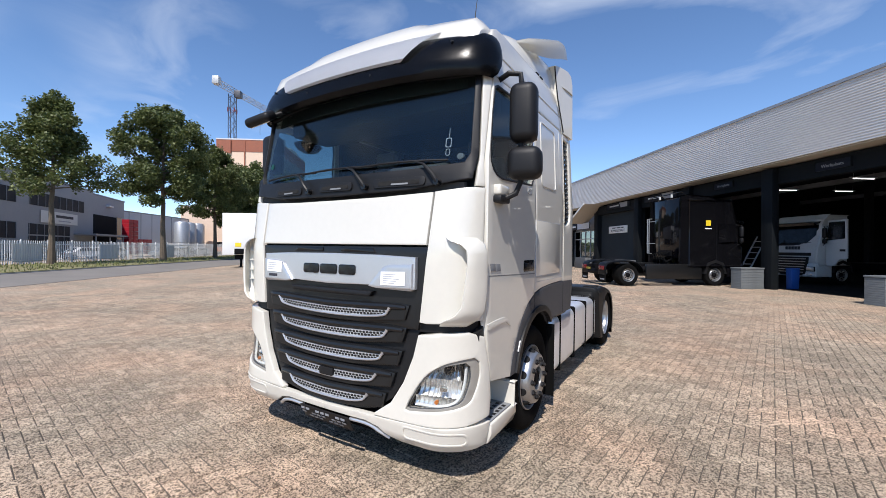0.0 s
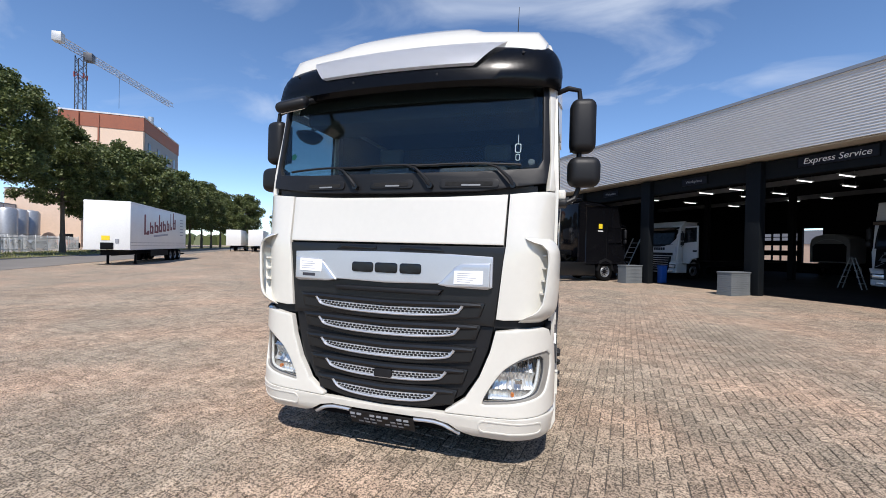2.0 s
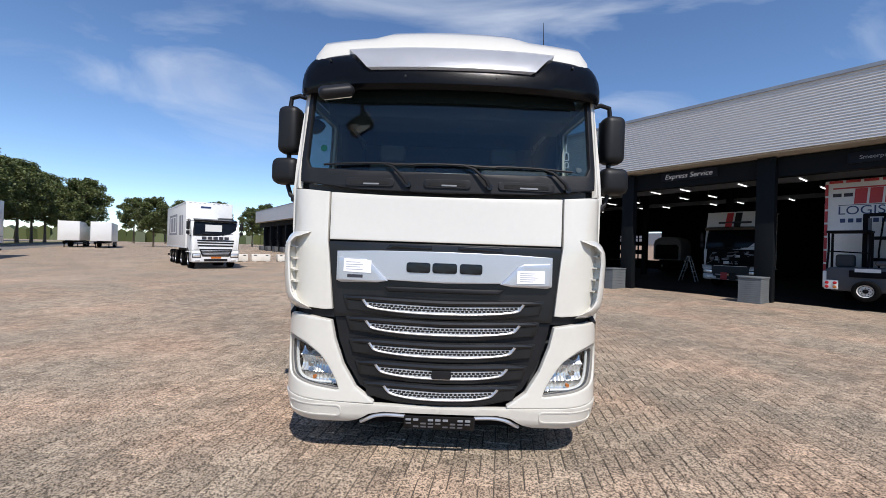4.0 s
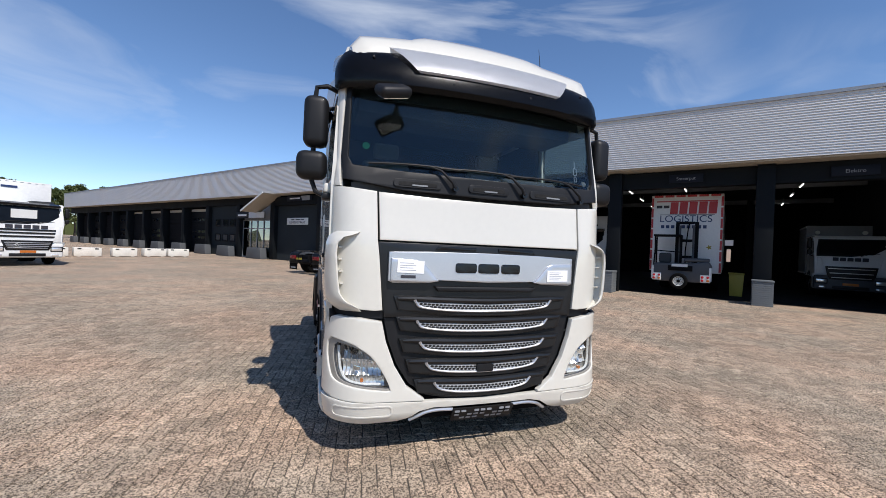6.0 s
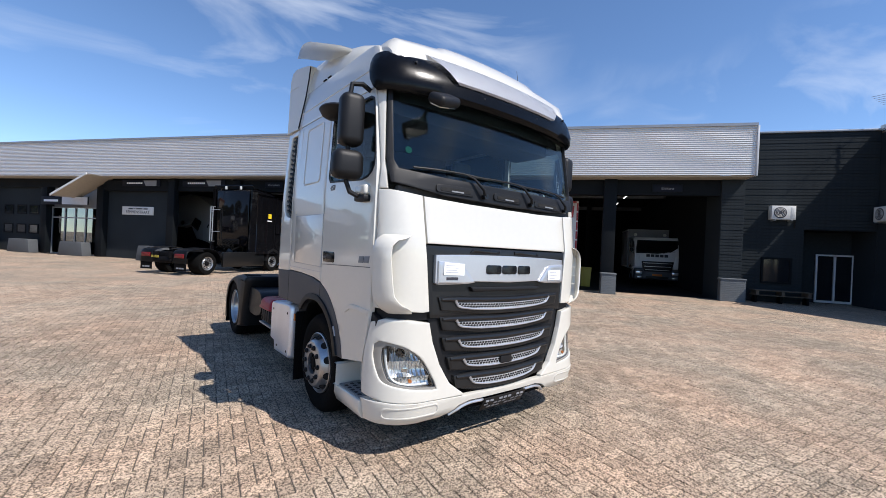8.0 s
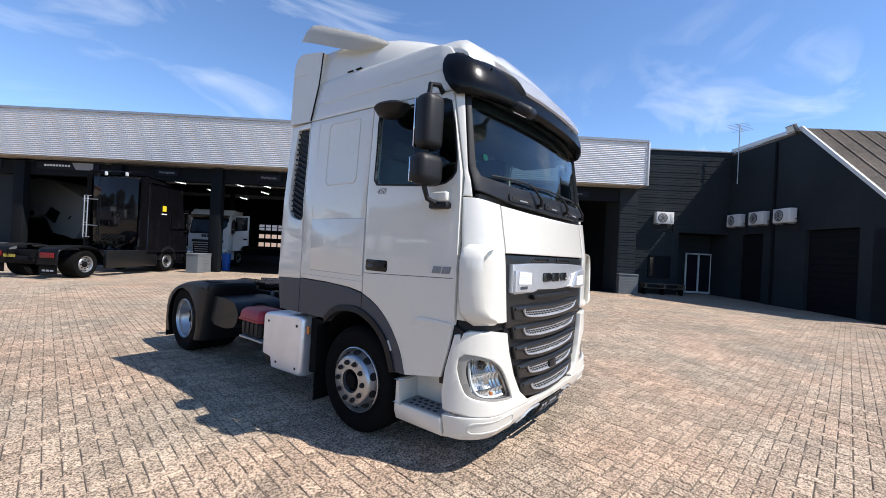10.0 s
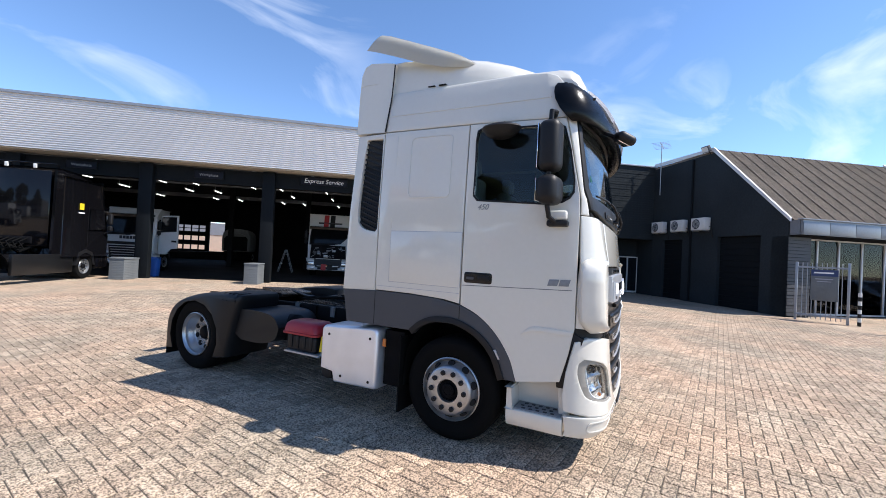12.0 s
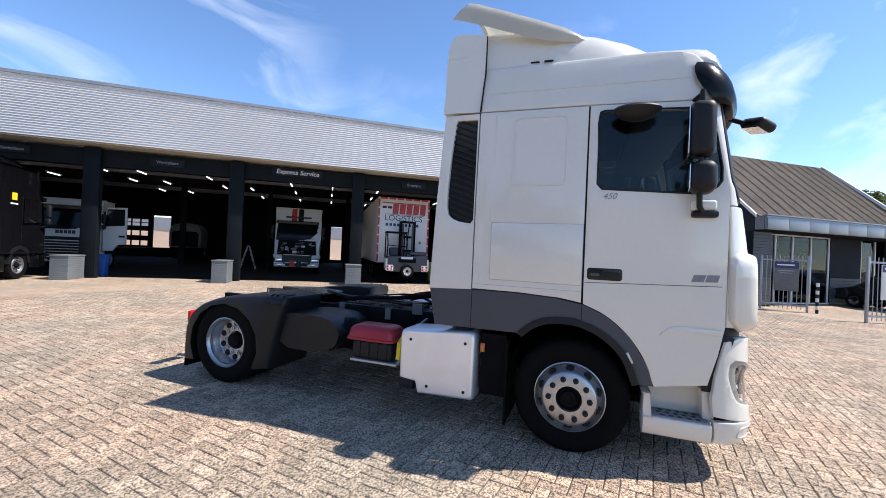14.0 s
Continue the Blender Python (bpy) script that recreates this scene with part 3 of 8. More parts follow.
# windscreen and its surround
WS_IN = [(-1.1, 2.235), (-0.7, 2.21), (0, 2.2), (0.7, 2.21), (1.1, 2.235), (1.135, 2.3), (1.12, 2.86), (0.5, 2.9), (0, 2.91), (-0.5, 2.9), (-1.12, 2.86), (-1.135, 2.3)]
WS_OUT = [(-1.17, 2.12), (-0.7, 2.06), (0, 2.045), (0.7, 2.06), (1.17, 2.12), (1.19, 2.3), (1.155, 2.93), (0, 2.96), (-1.155, 2.93), (-1.19, 2.3)]
screen = part("windscreen", skin([WS_IN], -0.02, -0.012, 0.0, 0.09), WINDSCREEN, truck, "large tinted windscreen")
screen.visible_shadow = False
part("windscreen_surround", skin([WS_OUT, WS_IN], -0.03, 0.008, 0.004, 0.06), BLACK_PLASTIC, truck, "black windscreen surround and wiper panel")
for sx, w in ((-0.6, 0.19), (0.0, 0.18), (0.61, 0.22)):
    n = part("grab_recess", skin([rounded(sx - w, sx + w, 2.085, 2.15, 0.025)], 0.006, 0.02, 0.006, 0.06), BLACK_PLASTIC, truck)
    part("foothold", skin([rounded(sx - w * 0.8, sx + w * 0.8, 2.098, 2.13, 0.012)], 0.014, 0.0225, 0.002, 0.08), HOLE, n)
    part("step_plate", skin([rounded(sx - w * 0.25, sx + w * 0.4, 2.098, 2.11, 0.005)], 0.02, 0.0255, 0.001, 0.08), STEP_GREY, n)
for sx, ex in ((-0.3, -0.98), (0.32, -0.42), (0.93, 0.2)):
    wp = part("wiper", T([shell(sx, 2.1, 0.035), shell(sx - 0.03, 2.15, 0.055), shell(sx - 0.12, 2.235, 0.04), shell(sx - 0.2, 2.262, 0.03)], [0.017, 0.014, 0.009, 0.006], 8), BLACK_PLASTIC, truck)
    part("blade", T([shell(ex + (sx + 0.05 - ex) * k / 8, 2.256 + 0.012 * math.sin(k / 8 * 3.1), 0.012) for k in range(9)], 0.009, 6), BLACK_PLASTIC, wp)
    part("pivot", lathe(bmesh.new(), [(0, -0.03), (0.022, -0.03), (0.024, 0.02), (0, 0.026)], 14, "y", Matrix.Translation(shell(sx, 2.1, 0.02))), BLACK_GLOSS, wp)
part("screen_sticker", skin([rounded(-1.03, -0.975, 2.37, 2.425, 0.026)], -0.011, -0.009, 0, 0.2), GREEN, truck, "round green windscreen sticker")
part("sensor_cup", skin([rounded(1.03, 1.075, 2.265, 2.31, 0.022)], -0.04, -0.022, 0.004, 0.2), INTERIOR, truck, "small grey suction cup behind the windscreen")
for z0, z1, w in ((2.36, 2.43, 0.022), (2.3, 2.35, 0.016)):
    ring = rounded(0.955 - w, 0.955 + w, z0, z1, 0.012)
    part("hanger", skin([ring, [(0.955 + (a - 0.955) * 0.75, (z0 + z1) / 2 + (b - (z0 + z1) / 2) * 0.85) for a, b in ring]], -0.035, -0.03, 0, 0.2), GALV, truck, "thin pale pendant behind the windscreen")
part("hanger_cord", T([shell(0.955, 2.43, -0.035), shell(0.955, 2.5, -0.035)], 0.003, 5), GALV, truck)

# upper front panel, corners and pillars
HOOD = [(-0.885, 1.665), (0.885, 1.665), (0.9, 2.035), (0.45, 2.018), (0, 2.015), (-0.45, 2.018), (-0.9, 2.035)]
part("front_flap", skin([HOOD], -0.03, 0.008, 0.008, 0.06), WHITE, truck, "plain white upper front flap")
for sd in (1, -1):
    fl = (lambda p: p) if sd > 0 else mirrored
    E = lambda y, z: edge(y, z)
    CORNER = [(0.845, 1.135), (0.9, 1.13), (E(0.12, 1.17), 1.15), (E(0.262, 1.16), 1.16), (E(0.262, 1.5), 1.5), (E(0.262, 2.06), 2.06), (1.178, 2.06), (1.0, 2.045), (0.913, 2.038), (0.9, 1.66), (0.885, 1.55)]
    part("corner_panel", skin([fl(CORNER)], -0.03, 0.008, 0.006, 0.045), WHITE, truck)
    # swollen wind vane on the corner, hollow behind the lip at its inner edge
    inner = [(1.125, 1.0), (1.16, 1.02), (1.2, 1.09), (1.26, 1.128), (1.35, 1.14), (1.55, 1.158), (1.63, 1.155), (1.675, 1.12), (1.695, 1.06), (1.72, 1.03)]
    proud = [(1.125, 0.008), (1.14, 0.026), (1.17, 0.048), (1.22, 0.062), (1.35, 0.068), (1.55, 0.068), (1.63, 0.062), (1.68, 0.046), (1.705, 0.03), (1.72, 0.008)]
    back = [(1.125, 0.14), (1.16, 0.2), (1.22, 0.245), (1.35, 0.255), (1.6, 0.255), (1.68, 0.245), (1.72, 0.2)]
    vb = bmesh.new()
    rows = []
    for k in range(29):
        z = 1.125 + 0.595 * (0.5 - 0.5 * math.cos(math.pi * k / 28))
        a, d, b = lerp(inner, z), lerp(proud, z), E(lerp(back, z), z)
        hol = min(0.09, (b - a) * 0.4) * min(1.0, d / 0.06)
        row = [(a + hol, 0.002), (a + hol, d * 0.72), (a + 0.006, d * 0.74), (a, d * 0.82), (a + 0.003, d * 0.95), (a + 0.014, d)]
        row += [(a + (b - a) * u, d * f) for u, f in ((0.25, 1.06), (0.45, 1.08), (0.65, 1.06), (0.82, 1.0), (0.92, 0.88), (0.975, 0.6), (1.0, 0.1))]
        rows.append([shell(sd * q, z, e * (1 + 0.5 * max(0.0, 1 - (q - a) / (0.7 * (b - a))))) for q, e in row])
    loft(vb, rows, closed=False)
    vane = part("wind_vane", vb, WHITE, truck, "swollen white corner wind vane")
    for z in (1.33, 1.42, 1.51, 1.6):
        a = lerp(inner, z)
        part("vane_rib", skin([fl([(a + 0.012, z - 0.006), (a + 0.085, z - 0.006), (a + 0.085, z + 0.006), (a + 0.012, z + 0.006)])], 0.004, 0.044, 0, 0.05), WHITE, vane)
    PIL = [(1.195, 2.068), (E(0.262, 2.07), 2.068), (E(0.27, 2.25), 2.25), (E(0.40, 2.86), 2.86), (E(0.40, 2.955), 2.955), (1.165, 2.955), (1.2, 2.3)]
    part("windscreen_pillar", skin([fl(PIL)], -0.03, 0.008, 0.006, 0.05), WHITE, truck)

# grille
grille = part("grille", skin([[(-0.83, 1.08), (0.83, 1.08), (0.895, 1.652), (-0.895, 1.652)]], -0.05, -0.005, 0.004, 0.08), GRILLE_BLACK, truck, "black upper grille")
BAND = [(-0.815, 1.58), (-0.5, 1.592), (0, 1.597), (0.5, 1.592), (0.815, 1.58), (0.815, 1.36), (0.78, 1.345), (0.5, 1.35), (0.43, 1.372), (0, 1.36), (-0.43, 1.372), (-0.5, 1.35), (-0.78, 1.345), (-0.815, 1.36)]
part("badge_panel", skin([BAND], -0.005, 0.03, 0.012, 0.06), SILVER, grille, "satin silver badge panel")
for sd in (1, -1):
    fl = (lambda p: p) if sd > 0 else mirrored
    part("badge_wing", skin([fl([(0.42, 1.365), (0.55, 1.505), (0.6, 1.525), (0.8, 1.535), (0.8, 1.36), (0.5, 1.352)])], 0.028, 0.05, 0.01, 0.06), SILVER, grille)
    part("slot_lip", skin([fl([(0.1, 1.61), (0.45, 1.605), (0.42, 1.64), (0.1, 1.64)])], -0.01, 0.004, 0.004, 0.08), BLACK_GLOSS, grille)
# maker's mark as three plain dark blocks
for a, b in ((-0.285, -0.105), (-0.09, 0.095), (0.115, 0.285)):
    part("maker_mark", skin([rounded(a, b, 1.435, 1.512, 0.02, 3)], 0.028, 0.038, 0.003, 0.2), BADGE, grille)
pp = part("paper_note", skin([[(-0.755, 1.428), (-0.548, 1.422), (-0.545, 1.517), (-0.752, 1.527)]], 0.052, 0.055, 0, 0.1), PAPER, truck, "white paper note taped on the grille")
for k in range(4):
    part("print", skin([[(-0.735, 1.445 + k * 0.018), (-0.61 - 0.02 * (k % 2), 1.444 + k * 0.018), (-0.61 - 0.02 * (k % 2), 1.448 + k * 0.018), (-0.735, 1.449 + k * 0.018)]], 0.055, 0.0562, 0, 0.2), INK_GREY, pp)
part("dealer_mark", skin([[(-0.725, 1.385), (-0.61, 1.385), (-0.61, 1.408), (-0.725, 1.408)]], 0.049, 0.0525, 0, 0.2), INK, truck)
pp = part("paper_note", skin([[(0.54, 1.378), (0.75, 1.384), (0.75, 1.48), (0.543, 1.474)]], 0.052, 0.055, 0, 0.1), PAPER, truck, "white paper note taped on the grille")
for k in range(5):
    part("print", skin([[(0.565, 1.395 + k * 0.015), (0.66 + 0.02 * (k % 3), 1.395 + k * 0.015), (0.66 + 0.02 * (k % 3), 1.399 + k * 0.015), (0.565, 1.399 + k * 0.015)]], 0.055, 0.0562, 0, 0.2), INK_GREY, pp)
part("grille_lip", skin([[(-0.42, 1.285), (0.42, 1.285), (0.45, 1.325), (-0.45, 1.325)]], -0.005, 0.03, 0.012, 0.08), BLACK_PLASTIC, grille)

# lower grille: black frame, with five meshes over silver curved bars
LG = [(-0.83, 1.075), (-0.79, 0.9), (-0.72, 0.72), (-0.62, 0.57), (-0.48, 0.475), (-0.3, 0.44), (0, 0.43), (0.3, 0.44), (0.48, 0.475), (0.62, 0.57), (0.72, 0.72), (0.79, 0.9), (0.83, 1.075)]
lower = part("lower_grille", skin([LG], -0.075, -0.03, 0.004, 0.08), BLACK_PLASTIC, truck, "black lower grille with silver bars")
SLATS = ((1.215, 0.6), (1.055, 0.575), (0.89, 0.545), (0.73, 0.49), (0.575, 0.42))
for z, w in SLATS:
    FR = [(-w - 0.165, z + 0.03), (-w - 0.02, z + 0.035), (0, z + 0.02), (w + 0.02, z + 0.035), (w + 0.165, z + 0.03), (w + 0.13, z - 0.075), (0.5 * w, z - 0.122), (0, z - 0.128), (-0.5 * w, z - 0.122), (-w - 0.13, z - 0.075)]
    part("grille_slat", skin([FR], -0.04, 0.012 if z > 1.1 else 0.0, 0.012, 0.06), GRILLE_BLACK, lower)
    d = 0.012 if z > 1.1 else 0.0
    bow = lambda x: -0.018 * (1 - (x / w) ** 2)
    MESH = [(-w, z - 0.016), (0, z - 0.034), (w, z - 0.016), (w - 0.03, z - 0.045), (0.5 * w, z - 0.072), (0, z - 0.08), (-0.5 * w, z - 0.072), (-w + 0.03, z - 0.045)]
    part("mesh_back", skin([MESH], d - 0.002, d + 0.004, 0.0, 0.08), MESH_M, lower, "silver honeycomb mesh")
    hb = bmesh.new()
    nx = int(2 * w / 0.034)
    for row in range(2):
        for k in range(nx):
            x = -w + 0.05 + k * (2 * w - 0.1) / (nx - 1) + (0.017 if row % 2 else 0)
            if abs(x) > w - 0.035 - 0.012 * row:
                continue
            zc = z - 0.0255 - row * 0.0175 - 0.021 * (1 - (x / w) ** 2)
            hexa = [shell(x + 0.0158 * math.cos(a * math.pi / 3), zc + 0.0093 * math.sin(a * math.pi / 3), d + 0.0052) for a in range(6)]
            hb.faces.new([hb.verts.new(p) for p in hexa])
    part("mesh", hb, HOLE, lower)
    brow = [(-w - 0.135, z + 0.012), (-w - 0.02, z + 0.012), (-0.5 * w, z + 0.002), (0, z - 0.004), (0.5 * w, z + 0.002), (w + 0.02, z + 0.012), (w + 0.135, z + 0.012)]
    part("blade_brow", T([shell(a, b, d - 0.004) for a, b in curve(brow, 4)], [0.012 + 0.014 * min(1.0, 2.2 * (1 - abs(k / 12 - 1)) + 0.15) for k in range(25)], 9), GRILLE_BLACK, lower, "rounded black blade edge")
    lip = [(-w - 0.002, z + 0.006), (-w + 0.012, z - 0.02), (-w + 0.06, z - 0.055), (-0.5 * w, z - 0.08), (0, z - 0.087), (0.5 * w, z - 0.08), (w - 0.06, z - 0.055), (w - 0.012, z - 0.02), (w + 0.002, z + 0.006)]
    part("silver_bar", T([shell(a, b, d + 0.008) for a, b in curve(lip, 4)], [0.0085 + 0.008 * abs(k / 16 - 1) ** 4 for k in range(33)], 7), SILVER, lower, "thin curved silver bar")
part("towing_cover", skin([rounded(-0.07, 0.075, 0.645, 0.705, 0.015)], 0.0, 0.022, 0.004, 0.2), BLACK_PLASTIC, lower)

# bumper in two halves and a lower lip, headlights
for sd in (1, -1):
    fl = (lambda p: p) if sd > 0 else mirrored
    E = lambda y, z: edge(y, z)
    LAMP = curve([(0.765, 0.535), (0.8, 0.62), (0.9, 0.77), (1.02, 0.862), (1.13, 0.9), (1.235, 0.915)], 4) + curve([(1.275, 0.885), (1.285, 0.8), (1.25, 0.68), (1.19, 0.605), (1.0, 0.56), (0.79, 0.53)], 4)
    BUMP = [(0.845, 1.05), (0.81, 0.9), (0.74, 0.72), (0.64, 0.56), (0.5, 0.46), (0.5, 0.445), (0.9, 0.452), (1.2, 0.47), (E(0.33, 0.5), 0.5), (E(0.345, 0.62), 0.62), (E(0.325, 0.8), 0.8), (E(0.268, 1.05), 1.05), (1.2, 1.085), (1.0, 1.075)]
    part("bumper_corner", skin([fl(BUMP), fl(LAMP)], -0.03, 0.02, 0.008, 0.04), WHITE, truck, "white bumper corner")
    hl = part("headlight", skin([fl([(s + (s - 1.02) * 0.02, z) for s, z in LAMP])], -0.115, -0.105, 0, 0.05), HOUSING, truck, "clear headlight with faceted chrome reflectors")
    IN = [(1.0 + (s - 1.02) * (0.84 if s > 1.02 else 0.9), 0.717 + (z - 0.725) * 0.88) for s, z in LAMP]
    part("lamp_rim", skin([fl(LAMP), fl(IN)], -0.04, 0.006, 0.004, 0.05), TAUPE, hl, "grey-brown headlight rim")
    part("lamp_seal", skin([fl([(s + (s - 1.0) * 0.008, z + (z - 0.717) * 0.008) for s, z in IN]), fl([(1.0 + (s - 1.0) * 0.99, 0.717 + (z - 0.717) * 0.986) for s, z in IN])], -0.02, -0.003, 0.0, 0.05), GREY_PLASTIC, hl)
    ln = part("lens", skin([fl(IN)], -0.012, -0.004, 0.0, 0.05), LENS, hl)
    ln.visible_shadow = False
    # fluted reflectors: an upper, a middle and a low bowl
    for z0, z1, s0, s1, deep in ((0.75, 0.885, 0.9, 1.165, 0.07), (0.628, 0.75, 0.83, 1.175, 0.06), (0.555, 0.628, 0.805, 1.15, 0.03)):
        fb = bmesh.new()
        rows = []
        for j in range(9):
            v = j / 8
            row = []
            for i in range(45):
                u = i / 44
                d = -0.045 - deep * (1 - (0.55 * abs(2 * u - 1) ** 2.5 + 0.45 * abs(2 * v - 1) ** 2)) + 0.0035 * math.cos(i * math.pi / 2.2)
                row.append(shell(sd * (s0 + (s1 - s0) * u + 0.09 * ((z0 + z1) / 2 - 0.6) * v), z0 + (z1 - z0) * v, d))
            rows.append(row)
        loft(fb, rows, closed=False)
        part("reflector", fb, REFLECTOR, hl)
    part("projector", lathe(bmesh.new(), [(0.0, -0.022), (0.02, -0.018), (0.032, -0.004), (0.036, 0.03)], 20, "y", Matrix.Translation(shell(sd * 1.06, 0.815, -0.06))), DARK_GLASS, hl)
    part("bulb_shield", skin([fl(rounded(1.0, 1.06, 0.675, 0.71, 0.012))], -0.06, -0.045, 0.003, 0.1), CHROME, hl)
    part("light_guide", T([shell(sd * q, z, -0.03) for q, z in curve([(0.835, 0.572), (0.98, 0.578), (1.1, 0.6), (1.16, 0.65), (1.19, 0.74), (1.2, 0.85)], 4)], 0.011, 6), AC_WHITE, hl)
    part("indicator_bulb", skin([fl(rounded(0.965, 0.995, 0.592, 0.618, 0.012))], -0.05, -0.03, 0, 0.1), ORANGE_LENS, hl)
    LIP = [(0.0, 0.385), (0.28, 0.385), (0.42, 0.388), (0.53, 0.365), (0.63, 0.305), (0.7, 0.283), (0.9, 0.275), (1.2, 0.285), (E(0.33, 0.3), 0.3), (E(0.33, 0.46), 0.46), (1.2, 0.466), (0.9, 0.449), (0.5, 0.44), (0.3, 0.437), (0, 0.428)]
    part("bumper_lip", skin([fl(LIP)], -0.03, 0.024, 0.01, 0.045), WHITE, truck, "white lower bumper lip")
    RING = rounded(0.74, 1.2, 0.335, 0.425, 0.035)
    part("pressed_frame", skin([fl(RING), fl([(0.97 + (a - 0.97) * 0.94, 0.38 + (b - 0.38) * 0.76) for a, b in RING])], 0.02, 0.0285, 0.003, 0.06), WHITE, truck)
    part("black_gap", skin([fl([(0.72, 1.06), (1.02, 1.075), (E(0.2, 1.08), 1.08), (E(0.26, 1.09), 1.09), (E(0.26, 1.16), 1.16), (1.0, 1.14), (0.72, 1.13)])], -0.06, -0.035, 0, 0.07), BLACK_PLASTIC, truck)
    part("silver_strip", T([shell(sd * a, b, 0.012) for a, b in curve([(0.26, 0.358), (0.4, 0.362), (0.5, 0.343), (0.575, 0.298), (0.6, 0.285)], 4)], 0.014, 8), SILVER, truck)
plate = part("plate_holder", skin([rounded(-0.265, 0.265, 0.25, 0.372, 0.01)], 0.03, 0.042, 0.003, 0.2), BLACK_PLASTIC, truck, "empty black number plate holder")
for k in range(9):
    for r in range(3):
        if (k * 5 + r * 3) % 4:
            x = -0.23 + k * 0.055
            part("holder_rib", skin([rounded(x - 0.02, x + 0.02, 0.268 + r * 0.035, 0.285 + r * 0.035, 0.003, 1)], 0.042, 0.0455, 0, 0.3), GREY_WALL_DARK, plate)

# doors, sleeper panels, collars and skirts on both flanks
for sd in (1, -1):
    WIN = curve([(1.19, 2.25), (1.19, 2.55), (1.2, 2.79)], 3)[:-1] + [(1.185, 2.825), (1.15, 2.84), (0.48, 2.815), (0.425, 2.79), (0.37, 2.6), (0.33, 2.36), (0.33, 2.26), (0.36, 2.215), (0.42, 2.18), (0.52, 2.165), (1.15, 2.205)]
    DOOR = [(1.27, 2.9), (0.412, 2.875), (0.285, 2.25), (0.272, 2.1), (0.272, 1.16), (0.31, 0.95), (0.37, 0.72), (0.74, 0.655)] + curve([(0.73, 0.66), (0.79, 0.84), (0.92, 1.03), (1.09, 1.172), (1.268, 1.252)], 5)
    door = part("door", flank([DOOR, WIN], sd, -0.04, 0.004, 0.006, 0.12), WHITE, truck, "white cab door with dark window")
    part("window_seal", flank([[(0.77 + (y - 0.77) * 1.03, 2.5 + (z - 2.5) * 1.05) for y, z in WIN], WIN], sd, -0.02, 0.009, 0.003), BLACK_PLASTIC, door)
    gl = part("window_pane", flank([WIN], sd, -0.02, -0.012, 0), SIDE_GLASS, door)
    gl.visible_shadow = False
    part("handle_recess", flank([rounded(0.98, 1.245, 1.455, 1.552, 0.022)], sd, -0.02, 0.0055, 0.002), BLACK_GLOSS, door, "black door handle recess")
    part("handle", flank([rounded(1.0, 1.11, 1.485, 1.525, 0.015)], sd, 0.005, 0.022, 0.006), BLACK_PLASTIC, door)
    part("key_plate", flank([rounded(1.15, 1.225, 1.485, 1.51, 0.01)], sd, 0.004, 0.009, 0.001), GREY_PLASTIC, door)
    # model marks as plain shapes
    for k, (a, b) in enumerate(((0.33, 0.41), (0.42, 0.52))):
        part("model_mark", flank([[(a, 1.49), (b, 1.487), (b - 0.015, 1.54), (a - 0.015, 1.543)] if k == 0 else [(a, 1.487), (b - 0.02, 1.484), (b - 0.035, 1.537), (a - 0.015, 1.54)]], sd, 0.003, 0.0085, 0.001), STEP_GREY, door)
    lettering("power_mark", "450", 0.07, Matrix.Translation((sd * (lerp(WID, 2.135) + 0.0055), 1.1, 2.135)) @ pose(0, 0, 0, 90, 0, 90 if sd > 0 else -90), STEP_GREY, door, 0.002).data.shear = 0.35
    part("door_crease", flank([[(0.3, 1.462), (1.262, 1.432), (1.262, 1.426), (0.3, 1.456)]], sd, 0.002, 0.0052, 0.001), INTERIOR, door)
    SWAGE = curve([(0.285, 1.13), (0.5, 1.14), (0.62, 1.13), (0.7, 1.06)], 4) + [(0.7, 1.055)] + curve([(0.62, 1.095), (0.5, 1.1), (0.3, 1.09)], 3)
    part("door_swage", flank([SWAGE], sd, 0.0, 0.012, 0.006), WHITE, door)
    SLEEP = [(2.215, 2.91), (1.283, 2.9), (1.283, 1.258), (1.45, 1.285), (1.8, 1.305), (2.215, 1.31)]
    sp = part("sleeper_panel", flank([SLEEP], sd, -0.04, 0.003, 0.005, 0.15), WHITE, truck)
    ring = rounded(1.44, 1.9, 2.23, 2.84, 0.05)
    part("pressed_panel", flank([ring, [(1.67 + (y - 1.67) * 0.94, 2.535 + (z - 2.535) * 0.955) for y, z in ring]], sd, 0.0, 0.009, 0.004), WHITE, sp)
    part("locker_lid", flank([[(2.06, 1.405), (1.287, 1.4), (1.287, 1.905), (2.06, 1.905)]], sd, 0.0, 0.009, 0.005), WHITE, sp, "white locker lid")
    part("lid_seam", flank([[(2.063, 1.402), (1.284, 1.397), (1.284, 1.908), (2.063, 1.908)]], sd, 0.0, 0.0045, 0.0), INK_GREY, sp)
    part("panel_bead", flank([[(2.058, 1.93), (2.075, 1.93), (2.07, 2.88), (2.053, 2.88)]], sd, 0.0, 0.007, 0.003), WHITE, sp)
    part("panel_seam", flank([[(1.29, 1.348), (2.2, 1.352), (2.2, 1.3555), (1.29, 1.3515)]], sd, 0.0, 0.0045, 0.0), INK_GREY, sp)
    COLL = [(2.225, 1.3), (2.63, 1.285), (2.6, 2.0), (2.555, 2.905), (2.225, 2.905)]
    VENT = curve([(2.24, 2.85), (2.235, 2.4), (2.235, 1.93)], 2) + curve([(2.26, 1.895), (2.42, 1.93), (2.49, 2.05), (2.475, 2.5), (2.44, 2.85)], 3)
    col = part("side_collar", flank([COLL, VENT], sd, -0.04, 0.004, 0.006, 0.15), WHITE, truck)
